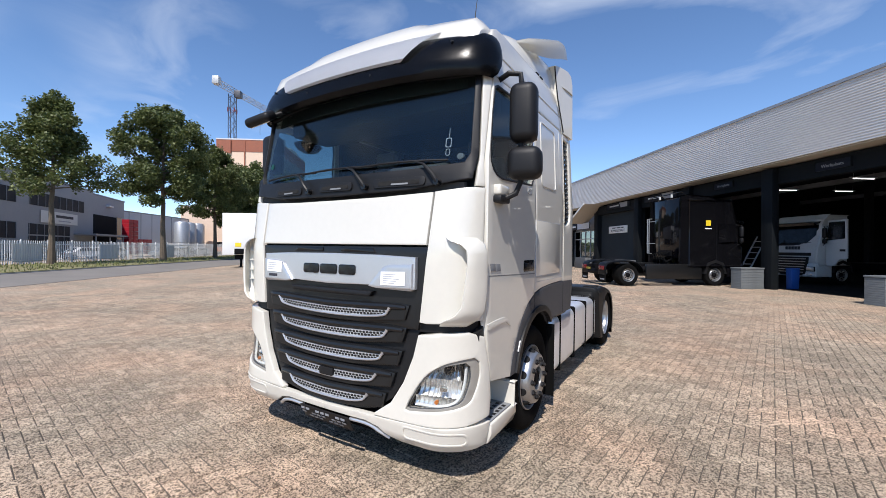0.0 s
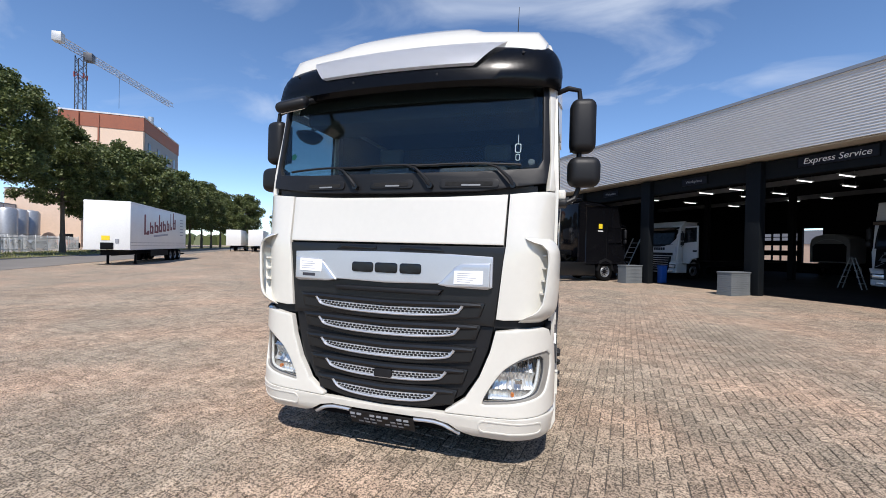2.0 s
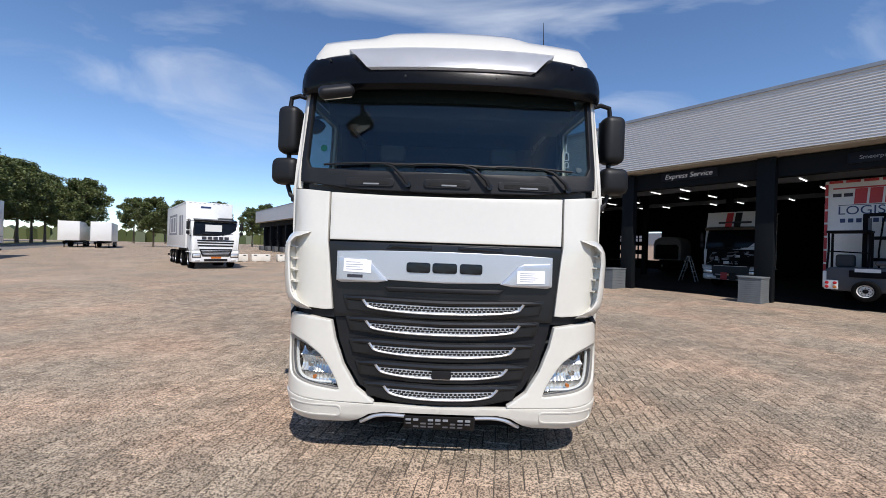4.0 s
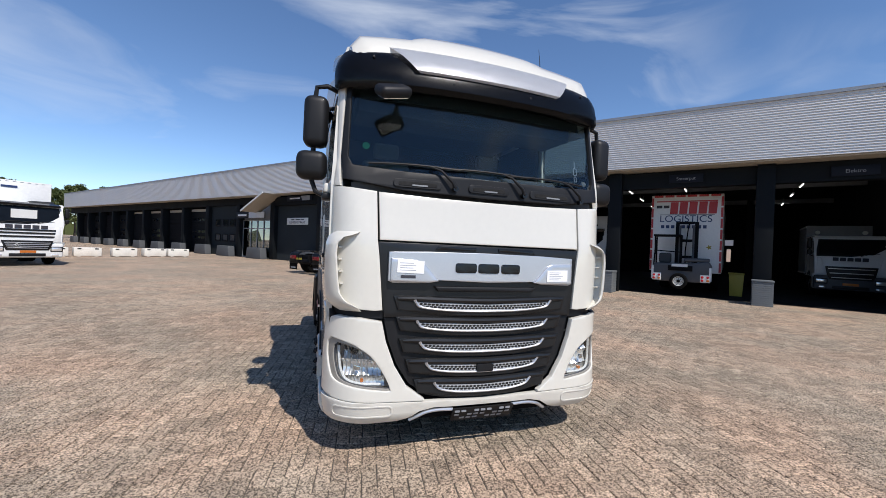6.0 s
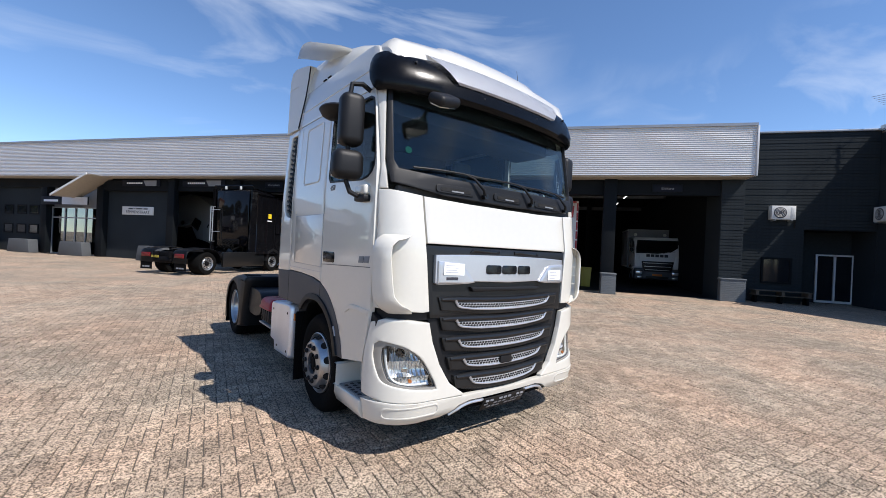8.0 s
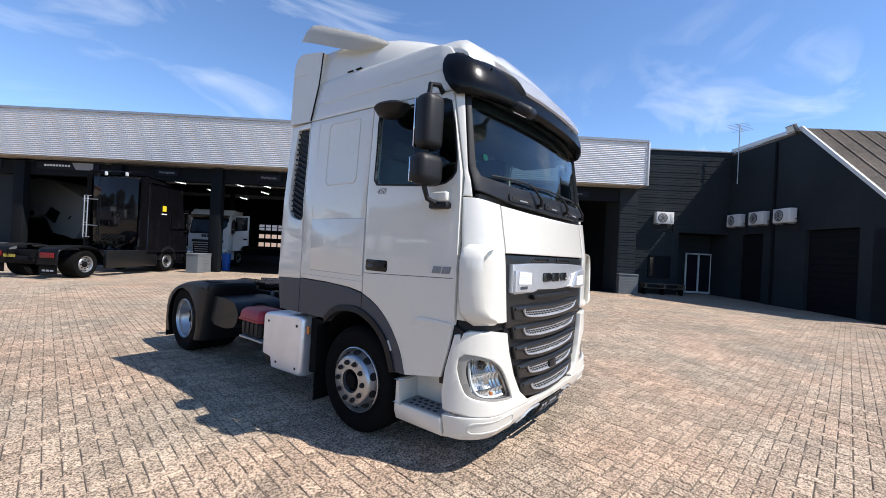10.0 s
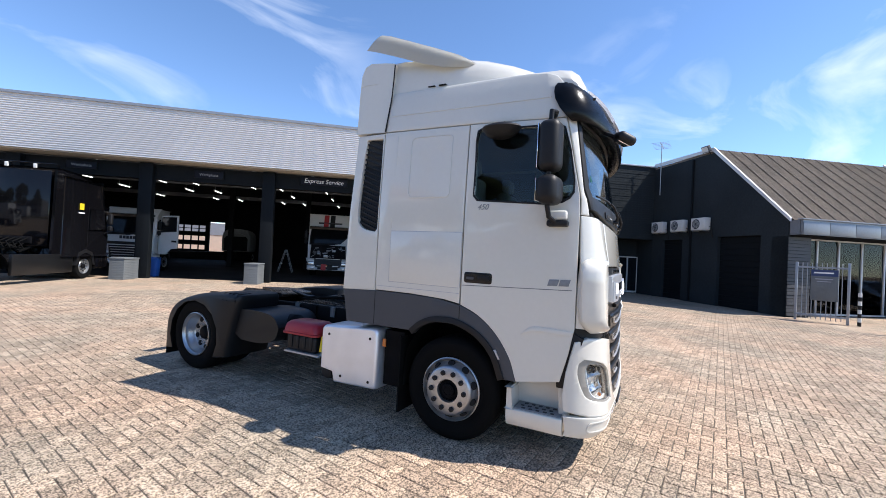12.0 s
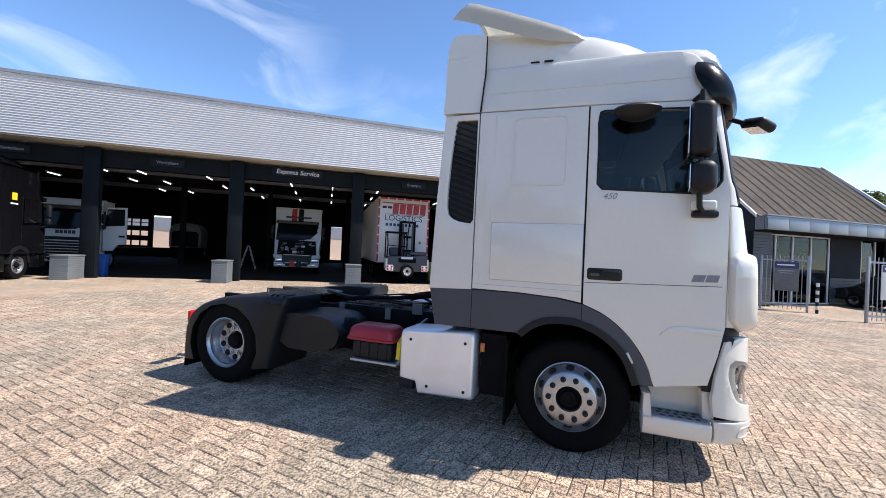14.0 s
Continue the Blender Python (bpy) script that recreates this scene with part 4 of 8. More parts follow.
    vt = part("air_vent", flank([VENT], sd, -0.08, -0.045, 0), BLACK_PLASTIC, truck, "black louvred air intake")
    for k in range(17):
        z = 1.95 + k * 0.055
        part("louvre", flank([[(2.238, z - 0.05), (2.238, z - 0.032), (2.47 - 0.0007 * k, z + 0.055), (2.47 - 0.0007 * k, z + 0.037)]], sd, -0.045, -0.012, 0.002), BLACK_PLASTIC, vt)
    up = bmesh.new()
    flare = lambda y, z: lerp([(2.9, 1.218), (3.34, 1.15), (3.7, 1.13)], z) + (lerp([(2.9, 1.238), (3.6, 1.235), (3.75, 1.215)], z) - lerp([(2.9, 1.218), (3.34, 1.15), (3.7, 1.13)], z)) * max(0.0, min(1.0, (y - 2.22) / 0.3)) ** 0.7
    UP = [(2.225, 2.917), (2.3, 2.917), (2.4, 2.917), (2.57, 2.917), (2.56, 3.1), (2.56, 3.3), (2.545, 3.54), (2.51, 3.63), (2.45, 3.67), (2.35, 3.67), (2.28, 3.67), (2.215, 3.67), (2.205, 3.5), (2.2, 3.3), (2.21, 3.1)]
    loft(up, [[(sd * (flare(y, z) + o), y, z) for y, z in UP] for o in (-0.12, -0.006, 0.0)])
    upper = part("upper_collar", up, WHITE, truck)
    part("collar_step", T([(sd * (flare(y, 3.45) + 0.001), y, 3.455 - 0.12 * (y - 2.3)) for y in (2.3, 2.36, 2.43, 2.5, 2.552)], [0.001, 0.006, 0.006, 0.006, 0.004], 6), WHITE, upper)
    part("fairing_slot", B(*sorted((sd * 1.105, sd * 1.128)), 1.6, 1.68, 3.362, 3.374, bevel=0.004, seg=1), HOLE, truck)
    part("fairing_slot", B(*sorted((sd * 1.105, sd * 1.128)), 1.72, 1.8, 3.362, 3.374, bevel=0.004, seg=1), HOLE, truck)
    part("collar_gap", T([(sd * 1.226, 2.216, 2.92), (sd * 1.165, 2.2, 3.3), (sd * 1.14, 2.206, 3.5), (sd * 1.125, 2.212, 3.66)], 0.007, 6), HOLE, truck)
    # roof flank
    RF = [(0.4, 2.882), (1.28, 2.908), (2.215, 2.918), (2.2, 3.345), (1.2, 3.34), (0.75, 3.335), (0.6, 3.315), (0.51, 3.27), (0.45, 3.19), (0.41, 3.09), (0.39, 3.0)]
    part("roof_side", flank([RF], sd, -0.05, 0.005, 0.012, 0.15), WHITE, truck)
    part("roof_crease", flank([[(0.55, 3.07), (2.2, 3.08), (2.2, 3.095), (0.55, 3.085)]], sd, 0.0, 0.011, 0.005, 0.2), WHITE, truck)
    # anthracite skirt and wheel-arch
    AXLE = (1.345, 0.47)
    grey_in = curve([(0.828, 0.66), (0.923, 0.877), (1.083, 1.03), (1.284, 1.115), (1.45, 1.125), (1.581, 1.105), (1.7, 1.045), (1.79, 0.965)], 4)
    rim = []
    for y, z in grey_in:
        k = 1 - 0.055 / math.hypot(y - AXLE[0], z - AXLE[1])
        rim.append((AXLE[0] + (y - AXLE[0]) * k, AXLE[1] + (z - AXLE[1]) * k))
    SK = [(2.62, 1.285), (2.2, 1.3), (1.8, 1.297), (1.5, 1.282), (1.26, 1.242)] + curve([(1.09, 1.168), (0.92, 1.025), (0.795, 0.838), (0.724, 0.655)], 4) + [(0.828, 0.655)] + rim + [(1.8, 0.955), (2.56, 0.955)]
    part("wheel_arch", flank([SK], sd, -0.05, 0.006, 0.012, 0.12), GREY_PLASTIC, truck, "anthracite wheel arch and side skirt")
    part("arch_lip", flank([grey_in + rim[::-1]], sd, -0.02, 0.022, 0.008), BLACK_PLASTIC, truck, "black rubber lip round the wheel arch")
    for y, z0, z1 in ((2.21, 0.96, 1.298), (1.272, 1.12, 1.24)):
        part("skirt_seam", flank([[(y, z0), (y + 0.006, z0), (y + 0.006, z1), (y, z1)]], sd, 0.0, 0.0075, 0), HOLE, truck)
    LINER = curve([(0.82, 0.6), (0.9, 0.8), (1.04, 0.98), (1.2, 1.06), (1.35, 1.08), (1.53, 1.06), (1.68, 0.99), (1.83, 0.75), (1.86, 0.4)], 4)
    lb = bmesh.new()
    loft(lb, [[(sd * x, y, z) for y, z in LINER] for x in (1.2, 0.72)], closed=False)
    bmesh.ops.solidify(lb, geom=lb.faces[:], thickness=0.012)
    part("arch_liner", lb, BLACK_PLASTIC, truck)
    part("mud_flap", B(*sorted((sd * 0.7, sd * 1.255)), 1.87, 1.885, 0.15, 0.88), RUBBER, truck)
    part("arch_lamp", flank([[(0.872, 0.82), (0.897, 0.812), (0.94, 0.89), (0.915, 0.9)]], sd, 0.004, 0.014, 0.003), SILVER, truck)
    # boarding step
    st = part("boarding_step", prism([(sd * 1.17, 0.262), (sd * 1.24, 0.295), (sd * 1.268, 0.365), (sd * 1.266, 0.428), (sd * 1.256, 0.435), (sd * 0.95, 0.435), (sd * 0.95, 0.262)], "y", 0.333, 0.795, 0.014), WHITE, truck, "white boarding step with grey tread")
    part("step_side", prism([(0.735, 0.43), (0.797, 0.43), (0.797, 0.61), (0.75, 0.61)], "x", *sorted((sd * 1.0, sd * 1.262)), 0.012), WHITE, st)
    part("step_back", B(*sorted((sd * 1.0, sd * 1.05)), 0.3, 0.79, 0.437, 0.8), WHITE, st)
    part("tread", B(*sorted((sd * 1.055, sd * 1.25)), 0.345, 0.732, 0.436, 0.447, bevel=0.004), STEP_GREY, st)
    for i in range(3):
        for j in range(5):
            part("tread_hole", B(sd * (1.1 + i * 0.06) - 0.014, sd * (1.1 + i * 0.06) + 0.014, 0.4 + j * 0.06 + 0.02 * (i % 2), 0.43 + j * 0.06 + 0.02 * (i % 2), 0.4465, 0.4495), BLACK_PLASTIC, st)
    part("bumper_return", flank([[(0.345, 0.665), (0.395, 0.665), (0.4, 0.72), (0.335, 0.95), (0.285, 1.12), (0.2, 1.08), (0.28, 0.8)]], sd, -0.06, -0.02, 0.004), BLACK_PLASTIC, truck)
    part("step_cheek", flank([[(0.3, 0.43), (0.375, 0.43), (0.39, 0.665), (0.32, 0.665)]], sd, -0.2, -0.06, 0.006), WHITE, truck)

# domed roof cap, sun visor
def roof_row(y, zc, zs, hump, w=1.15):
    row = []
    for k in range(33):
        a = -1 + 2 * k / 32
        x = a * w
        e = max(0.0, (abs(a) - 0.93) / 0.07)
        z = zc - (zc - zs) * (abs(a) / 0.93) ** 2.2 if abs(a) < 0.93 else zs - 0.09 * e * e
        t = max(0.0, min(1.0, (0.66 - abs(x)) / 0.14))
        row.append((x, y + 0.045 * abs(a) ** 2.5 * max(0.0, min(1.0, (0.75 - y) / 0.4)), z + hump * t * t * (3 - 2 * t)))
    # the rounded front corners turn back to the flanks
    ends = [[(sg * (w + 0.018 * q), max(row[0][1], 0.62) * q + row[0][1] * (1 - q), row[0][2] - 0.012 * q) for q in (1.0, 0.6, 0.2)] for sg in (-1, 1)]
    return ends[0] + row + ends[1][::-1]


rows = [roof_row(0.24, 3.11, 3.09, 0, 1.11), roof_row(0.27, 3.23, 3.2, 0, 1.12), roof_row(0.315, 3.32, 3.285, 0.005, 1.13), roof_row(0.385, 3.395, 3.335, 0.02, 1.138), roof_row(0.49, 3.445, 3.352, 0.045, 1.14), roof_row(0.7, 3.475, 3.36, 0.08, 1.14), roof_row(1.3, 3.5, 3.365, 0.1, 1.14), roof_row(2.0, 3.5, 3.365, 0.1, 1.14), roof_row(2.5, 3.5, 3.365, 0.1, 1.14)]
rb = bmesh.new()
loft(rb, rows + [[(x * 0.985, y + 0.03, z - 0.03) for x, y, z in r] for r in rows[::-1]], closed=False)
part("roof", rb, WHITE, truck, "white high roof")
part("roof_rear", B(-1.1, 1.1, 2.5, 2.54, 2.9, 3.3), WHITE, truck)


def visor_row(z, d, y_end, n=49):
    s = edge(y_end, z)
    return [shell(-s + 2 * s * k / (n - 1), z, d * (1 - 0.72 * abs(2 * k / (n - 1) - 1) ** 5)) for k in range(n)]


vb = bmesh.new()
loft(vb, [visor_row(2.88, 0.02, 0.38), visor_row(2.85, 0.07, 0.37), visor_row(2.842, 0.11, 0.38), visor_row(2.88, 0.145, 0.42), visor_row(2.955, 0.158, 0.47), visor_row(3.04, 0.15, 0.51), visor_row(3.105, 0.13, 0.525), visor_row(3.155, 0.098, 0.525), visor_row(3.19, 0.058, 0.51), visor_row(3.21, 0.0, 0.48)], closed=False)
bmesh.ops.solidify(vb, geom=vb.faces[:], thickness=0.012)
visor = part("sun_visor", vb, BLACK_GLOSS, truck, "glossy black sun visor over the windscreen")
cb = bmesh.new()
loft(cb, [[shell(-a + 2 * a * k / 20, z, d + 0.012) for k in range(21)] for a, z, d in ((0.6, 2.985, 0.15), (0.63, 3.0, 0.17), (0.68, 3.06, 0.163), (0.73, 3.12, 0.14), (0.78, 3.17, 0.108), (0.82, 3.215, 0.066), (0.84, 3.245, 0.02), (0.84, 3.255, -0.02))], closed=False)
bmesh.ops.solidify(cb, geom=cb.faces[:], thickness=0.012)
part("visor_panel", cb, VISOR_SILVER, visor, "satin silver visor panel")
for s in (-0.95, -0.34, 0.34, 0.95):
    z, d = (2.935, 0.152) if abs(s) < 0.5 else (3.1, 0.12)
    part("visor_stud", lathe(bmesh.new(), [(0, -0.008), (0.009, -0.006), (0.011, 0.03)], 10, "y", Matrix.Translation(shell(s, z, d))), BLACK_PLASTIC, visor)
for x in (-0.93, 0.93):
    part("marker_lamp", B(x - 0.06, x + 0.06, 0.38, 0.43, 3.235, 3.27, bevel=0.008), AC_WHITE, truck)

# roof air deflector: fixed fairing and tilted flap
fb = bmesh.new()
loft(fb, [[(x * w, y, 3.3 + (h - 3.3) * (1 - abs(x) ** 16) ** 0.5 if abs(x) < 1 else 3.3) for x in [math.sin(math.pi / 2 * (-1 + 2 * k / 32)) for k in range(33)]] for y, w, h in ((0.66, 0.6, 3.44), (0.8, 0.86, 3.52), (1.0, 0.98, 3.58), (1.25, 1.06, 3.645), (1.5, 1.1, 3.69), (1.8, 1.12, 3.74), (2.2, 1.12, 3.78), (2.5, 1.11, 3.79))], closed=False)
part("roof_fairing", fb, WHITE, truck)
gb = bmesh.new()
rows = []
# a deep, round-edged shell: its upper edge, its lower edge and its half width along the slope
for yt, zt, yb, zb, w in ((1.3, 3.57, 1.33, 3.55, 1.0), (1.38, 3.61, 1.46, 3.53, 1.09), (1.5, 3.668, 1.62, 3.53, 1.14), (1.75, 3.77, 1.87, 3.6, 1.165), (2.05, 3.892, 2.17, 3.715, 1.175), (2.3, 3.994, 2.42, 3.805, 1.18), (2.38, 4.015, 2.53, 3.838, 1.18), (2.41, 3.995, 2.55, 3.848, 1.175)):
    half = [(w, yb, zb)]
    for k in range(7):
        a = k * math.pi / 12
        r = 0.09
        f = math.sin(a)
        half.append((w - r + r * math.cos(a), yb + (yt - yb) * (0.45 + 0.55 * f), zb + (zt - zb) * (0.45 + 0.55 * f)))
    crown = [(w * q, yt, zt + 0.05 * (1 - (w * q / (w - 0.09)) ** 2)) for q in (0.7, 0.35)]
    right = half + crown
    rows.append(right + [(0, yt, zt + 0.05)] + [(-x, y, z) for x, y, z in reversed(right)])
loft(gb, rows, closed=False)
bmesh.ops.solidify(gb, geom=gb.faces[:], thickness=0.022)
part("air_deflector", gb, WHITE, truck, "white tilted roof air deflector")
part("deflector_stay", T([(0, 2.3, 3.6), (0, 2.35, 3.86)], 0.03, 8), BLACK_PLASTIC, truck)
part("antenna", T([(0.86, 0.78, 3.36), (0.86, 0.8, 3.6), (0.86, 0.84, 3.8)], [0.007, 0.004, 0.002], 6), BLACK_PLASTIC, truck)

# Unseen plates added to keep sunlight from leaking under the bumper.
part("underbody", B(-0.98, 0.98, 0.1, 0.95, 0.44, 0.5, bevel=0.01), CHASSIS, truck)
part("underbody", B(-1.0, 1.0, 0.1, 0.16, 0.27, 0.44), CHASSIS, truck)
# inside of the cab
part("cab_floor", B(-1.14, 1.14, 0.3, 2.5, 1.25, 1.32), INTERIOR_DARK, truck)
part("cab_back", B(-1.16, 1.16, 2.45, 2.5, 0.95, 3.2), INTERIOR_DARK, truck)
part("cab_ceiling", B(-1.1, 1.1, 0.5, 2.45, 2.98, 3.02), INTERIOR_DARK, truck)
part("firewall", B(-1.1, 1.1, 0.2, 0.24, 0.5, 2.1), INTERIOR_DARK, truck)
for sd in (1, -1):
    part("inner_lining", B(*sorted((sd * 1.13, sd * 1.18)), 1.25, 2.45, 1.32, 2.95), INTERIOR_DARK, truck)
    part("inner_lining", B(*sorted((sd * 1.14, sd * 1.185)), 0.3, 1.245, 1.2, 2.12), INTERIOR_DARK, truck)
db = bmesh.new()
loft(db, [[shell(-1.05 + 2.1 * k / 16, 2.2, -0.05) + Vector((0, dy, dz)) for k in range(17)] for dy, dz in ((0, 0), (0.12, 0.035), (0.32, 0.04), (0.42, -0.02), (0.42, -0.4))], closed=False)
part("dashboard", db, DASH, truck, "grey dashboard behind the windscreen")
part("instrument_hood", B(0.28, 0.85, 0.38, 0.6, 2.2, 2.3, bevel=0.04, seg=3), INTERIOR_DARK, truck)
wb = bmesh.new()
ring = [Vector((0.55 + 0.23 * math.cos(a), 0.72 + 0.12 * math.sin(a), 2.23 + 0.19 * math.sin(a))) for a in [2 * math.pi * k / 28 for k in range(29)]]
tube(wb, ring, 0.016, 8)
tube(wb, [(0.33, 0.71, 2.22), (0.77, 0.71, 2.22)], 0.018, 6)
tube(wb, [(0.55, 0.7, 2.2), (0.55, 0.55, 1.95)], 0.03, 8)
part("steering_wheel", wb, INTERIOR_DARK, truck)
for sx in (-0.62, 0.6):
    seat = part("seat", B(sx - 0.26, sx + 0.26, 0.95, 1.45, 1.75, 1.9, bevel=0.05, seg=3), INTERIOR, truck, "dark grey cab seat")
    part("seat_back", B(sx - 0.26, sx + 0.26, 1.4, 1.55, 1.88, 2.55, bevel=0.06, seg=3), INTERIOR, seat)
    part("headrest", B(sx - 0.14, sx + 0.14, 1.42, 1.52, 2.57, 2.74, bevel=0.04, seg=3), INTERIOR, seat)
    part("seat_base", B(sx - 0.18, sx + 0.18, 1.0, 1.4, 1.32, 1.74), INTERIOR_DARK, seat)
part("bunk", B(-1.1, 1.1, 1.75, 2.44, 1.7, 1.9, bevel=0.03), INTERIOR, truck)
# Dark shelf and strip imitate the visor's shade and reflection along the screen's top.
part("header_shelf", B(-1.05, 1.05, 0.48, 0.95, 2.74, 2.96, bevel=0.03), INTERIOR_DARK, truck)
part("sunblind", skin([[(-1.05, 2.8), (1.05, 2.8), (1.04, 2.89), (-1.04, 2.89)]], -0.06, -0.05, 0, 0.15), INTERIOR_DARK, truck)

# mirrors
for sd in (1, -1):
    mx, my = (1.41 if sd > 0 else -1.375), 0.5
    arm = part("mirror_arm", T([(sd * 1.2, 0.52, 2.88), (sd * 1.3, 0.48, 2.9), (sd * 1.38, my, 2.885), (sd * 1.39, my, 2.8), (sd * 1.39, my, 2.12), (sd * 1.36, my - 0.01, 2.04), (sd * 1.27, 0.44, 1.99)], 0.02, 9), BLACK_PLASTIC, truck, "black mirror arm")
    m1, m2 = pose(mx, my, 2.6, 0, 0, sd * 8), pose(1.425 if sd > 0 else -1.395, my - 0.01, 2.245, 0, 0, sd * 8)
    part("main_mirror", box(bmesh.new(), -0.095, 0.095, -0.09, 0.08, -0.205, 0.205, bevel=0.06, seg=4, m=m1), BLACK_PLASTIC, arm, "tall black main mirror housing")
    part("mirror_glass", box(bmesh.new(), -0.08, 0.08, 0.074, 0.083, -0.18, 0.18, bevel=0.003, seg=1, m=m1), MIRROR, arm)
    part("wide_mirror", box(bmesh.new(), -0.12, 0.12, -0.09, 0.08, -0.115, 0.115, bevel=0.065, seg=4, m=m2), BLACK_PLASTIC, arm, "smaller black wide-angle mirror housing")
    part("mirror_glass", box(bmesh.new(), -0.095, 0.095, 0.074, 0.083, -0.09, 0.09, bevel=0.003, seg=1, m=m2), MIRROR, arm)
    part("mirror_foot", B(*sorted((sd * 1.235, sd * 1.3)), 0.36, 0.53, 2.02, 2.1, bevel=0.02, seg=3), WHITE, arm, "white mirror foot")
    part("mirror_foot_base", B(*sorted((sd * 1.235, sd * 1.31)), 0.35, 0.52, 1.97, 2.02, bevel=0.015), BLACK_PLASTIC, arm)
fm = part("kerb_mirror", box(bmesh.new(), -0.13, 0.13, -0.08, 0.08, -0.045, 0.04, bevel=0.039, seg=4, m=pose(-0.85, -0.01, 2.77, 28, -14, 16)), BLACK_PLASTIC, truck, "black front kerb mirror under the visor")
part("mirror_glass", box(bmesh.new(), -0.1, 0.1, -0.05, 0.05, -0.049, -0.04, m=pose(-0.85, -0.01, 2.77, 28, -14, 16)), MIRROR, fm)
part("stalk", T([(-0.85, 0.02, 2.77), (-0.79, 0.09, 2.82), (-0.75, 0.2, 2.88)], 0.02, 8), BLACK_PLASTIC, fm)
rb = bmesh.new()
lathe(rb, [(0, 0.03), (0.1, 0.028), (0.15, 0.01), (0.16, -0.005), (0.15, -0.02), (0.12, -0.06), (0.07, -0.085), (0, -0.095)], 24, "z")
bmesh.ops.transform(rb, matrix=pose(-1.34, 0.93, 2.8) @ Matrix.Diagonal((0.75, 1.1, 1, 1)), verts=rb.verts[:])
rm = part("ramp_mirror", rb, BLACK_PLASTIC, truck, "black ramp mirror over the door window")
part("stalk", T([(-1.21, 0.92, 2.87), (-1.3, 0.92, 2.85), (-1.33, 0.92, 2.81)], 0.02, 8), BLACK_PLASTIC, rm)


# wheels
def wheel(x, y, side, front):
    e = new("wheel")
    e.parent = truck
    e.matrix_basis = pose(x, y, 0.472 + 0.007 * x, 0, 0, 0 if side > 0 else 180)
    R, W = 0.472, 0.305
    ty = [(0.28, -0.02), (0.315, -0.008), (0.36, 0.01), (0.41, 0.012), (0.435, 0.003), (0.458, -0.02), (0.47, -0.045), (R, -0.07)]
    prof = [(r, a) for r, a in ty]
    for g in (-0.1, -0.155, -0.205):
        prof += [(R, g + 0.008), (R - 0.012, g + 0.005), (R - 0.012, g - 0.005), (R, g - 0.008)]
    prof += [(R, -W + 0.07)] + [(r, -W - a) for r, a in reversed(ty[:-1])]
    part("tyre", lathe(bmesh.new(), prof, 56), RUBBER, e, "black truck tyre")
    if front:
        rim = [(0.28, -0.25), (0.287, -0.02), (0.288, 0.0), (0.28, 0.004), (0.272, -0.01), (0.266, -0.04), (0.256, -0.05), (0.248, -0.03), (0.228, 0.03), (0.216, 0.055), (0.203, 0.062), (0.104, 0.062), (0.1, 0.0), (0.0, 0.0)]
        nut_r, nut_x, hole_r, hole_x, tilt = 0.163, 0.062, 0.238, 0.0, 60
    else:
        rim = [(0.28, -0.25), (0.287, -0.02), (0.288, 0.0), (0.279, 0.004), (0.27, -0.02), (0.26, -0.03), (0.255, -0.08), (0.246, -0.09), (0.242, -0.14), (0.23, -0.155), (0.2, -0.162), (0.11, -0.162), (0.108, -0.19), (0, -0.19)]
        nut_r, nut_x, hole_r, hole_x, tilt = 0.15, -0.162, 0.2, -0.158, 0
    part("rim", lathe(bmesh.new(), rim, 56), STEEL, e, "silver steel rim")
    if front:
        part("hub", lathe(bmesh.new(), [(0.1, 0.004), (0.098, 0.03), (0.088, 0.034), (0.08, 0.025), (0.064, 0.028), (0.06, 0.056), (0.04, 0.06), (0.036, 0.054), (0, 0.054)], 32), CHASSIS, e)
    else:
        part("hub", lathe(bmesh.new(), [(0.105, -0.19), (0.092, -0.17), (0.085, -0.12), (0.07, -0.105), (0.03, -0.1), (0, -0.1)], 32), CHASSIS, e)
    for k in range(10):
        a = 2 * math.pi * k / 10
        nb = lathe(bmesh.new(), [(0.024, 0), (0.023, 0.016), (0.014, 0.02), (0.013, 0.03), (0, 0.031)], 8, "x", Matrix.Translation((nut_x, nut_r * math.cos(a), nut_r * math.sin(a))))
        part("wheel_nut", nb, STEEL if not front else BLACK_PLASTIC, e)
        a += math.pi / 10
        hb = lathe(bmesh.new(), [(0, 0.012), (0.03, 0.011), (0.035, 0.006), (0.035, -0.01)], 14, "x", pose(hole_x, hole_r * math.cos(a), hole_r * math.sin(a), math.degrees(a), 0, 0) @ pose(0, 0, 0, 0, 0, tilt))
        part("hand_hole", hb, HOLE, e)
    return e


wheel(1.2, 1.345, 1, True)
wheel(-1.2, 1.345, -1, True)
for sd in (1, -1):
    wheel(sd * 1.2, 5.16, sd, False)
    wheel(sd * 0.87, 5.16, sd, False)
part("front_axle", T([(-0.9, 1.31, 0.42), (-0.5, 1.31, 0.34), (0.5, 1.31, 0.34), (0.9, 1.31, 0.42)], 0.06, 8), CHASSIS, truck)
part("rear_axle", lathe(bmesh.new(), [(0, -0.9), (0.09, -0.9), (0.09, -0.3), (0.22, -0.16), (0.22, 0.16), (0.09, 0.3), (0.09, 0.9), (0, 0.9)], 16, "x", Matrix.Translation((0, 5.16, 0.472))), CHASSIS, truck)

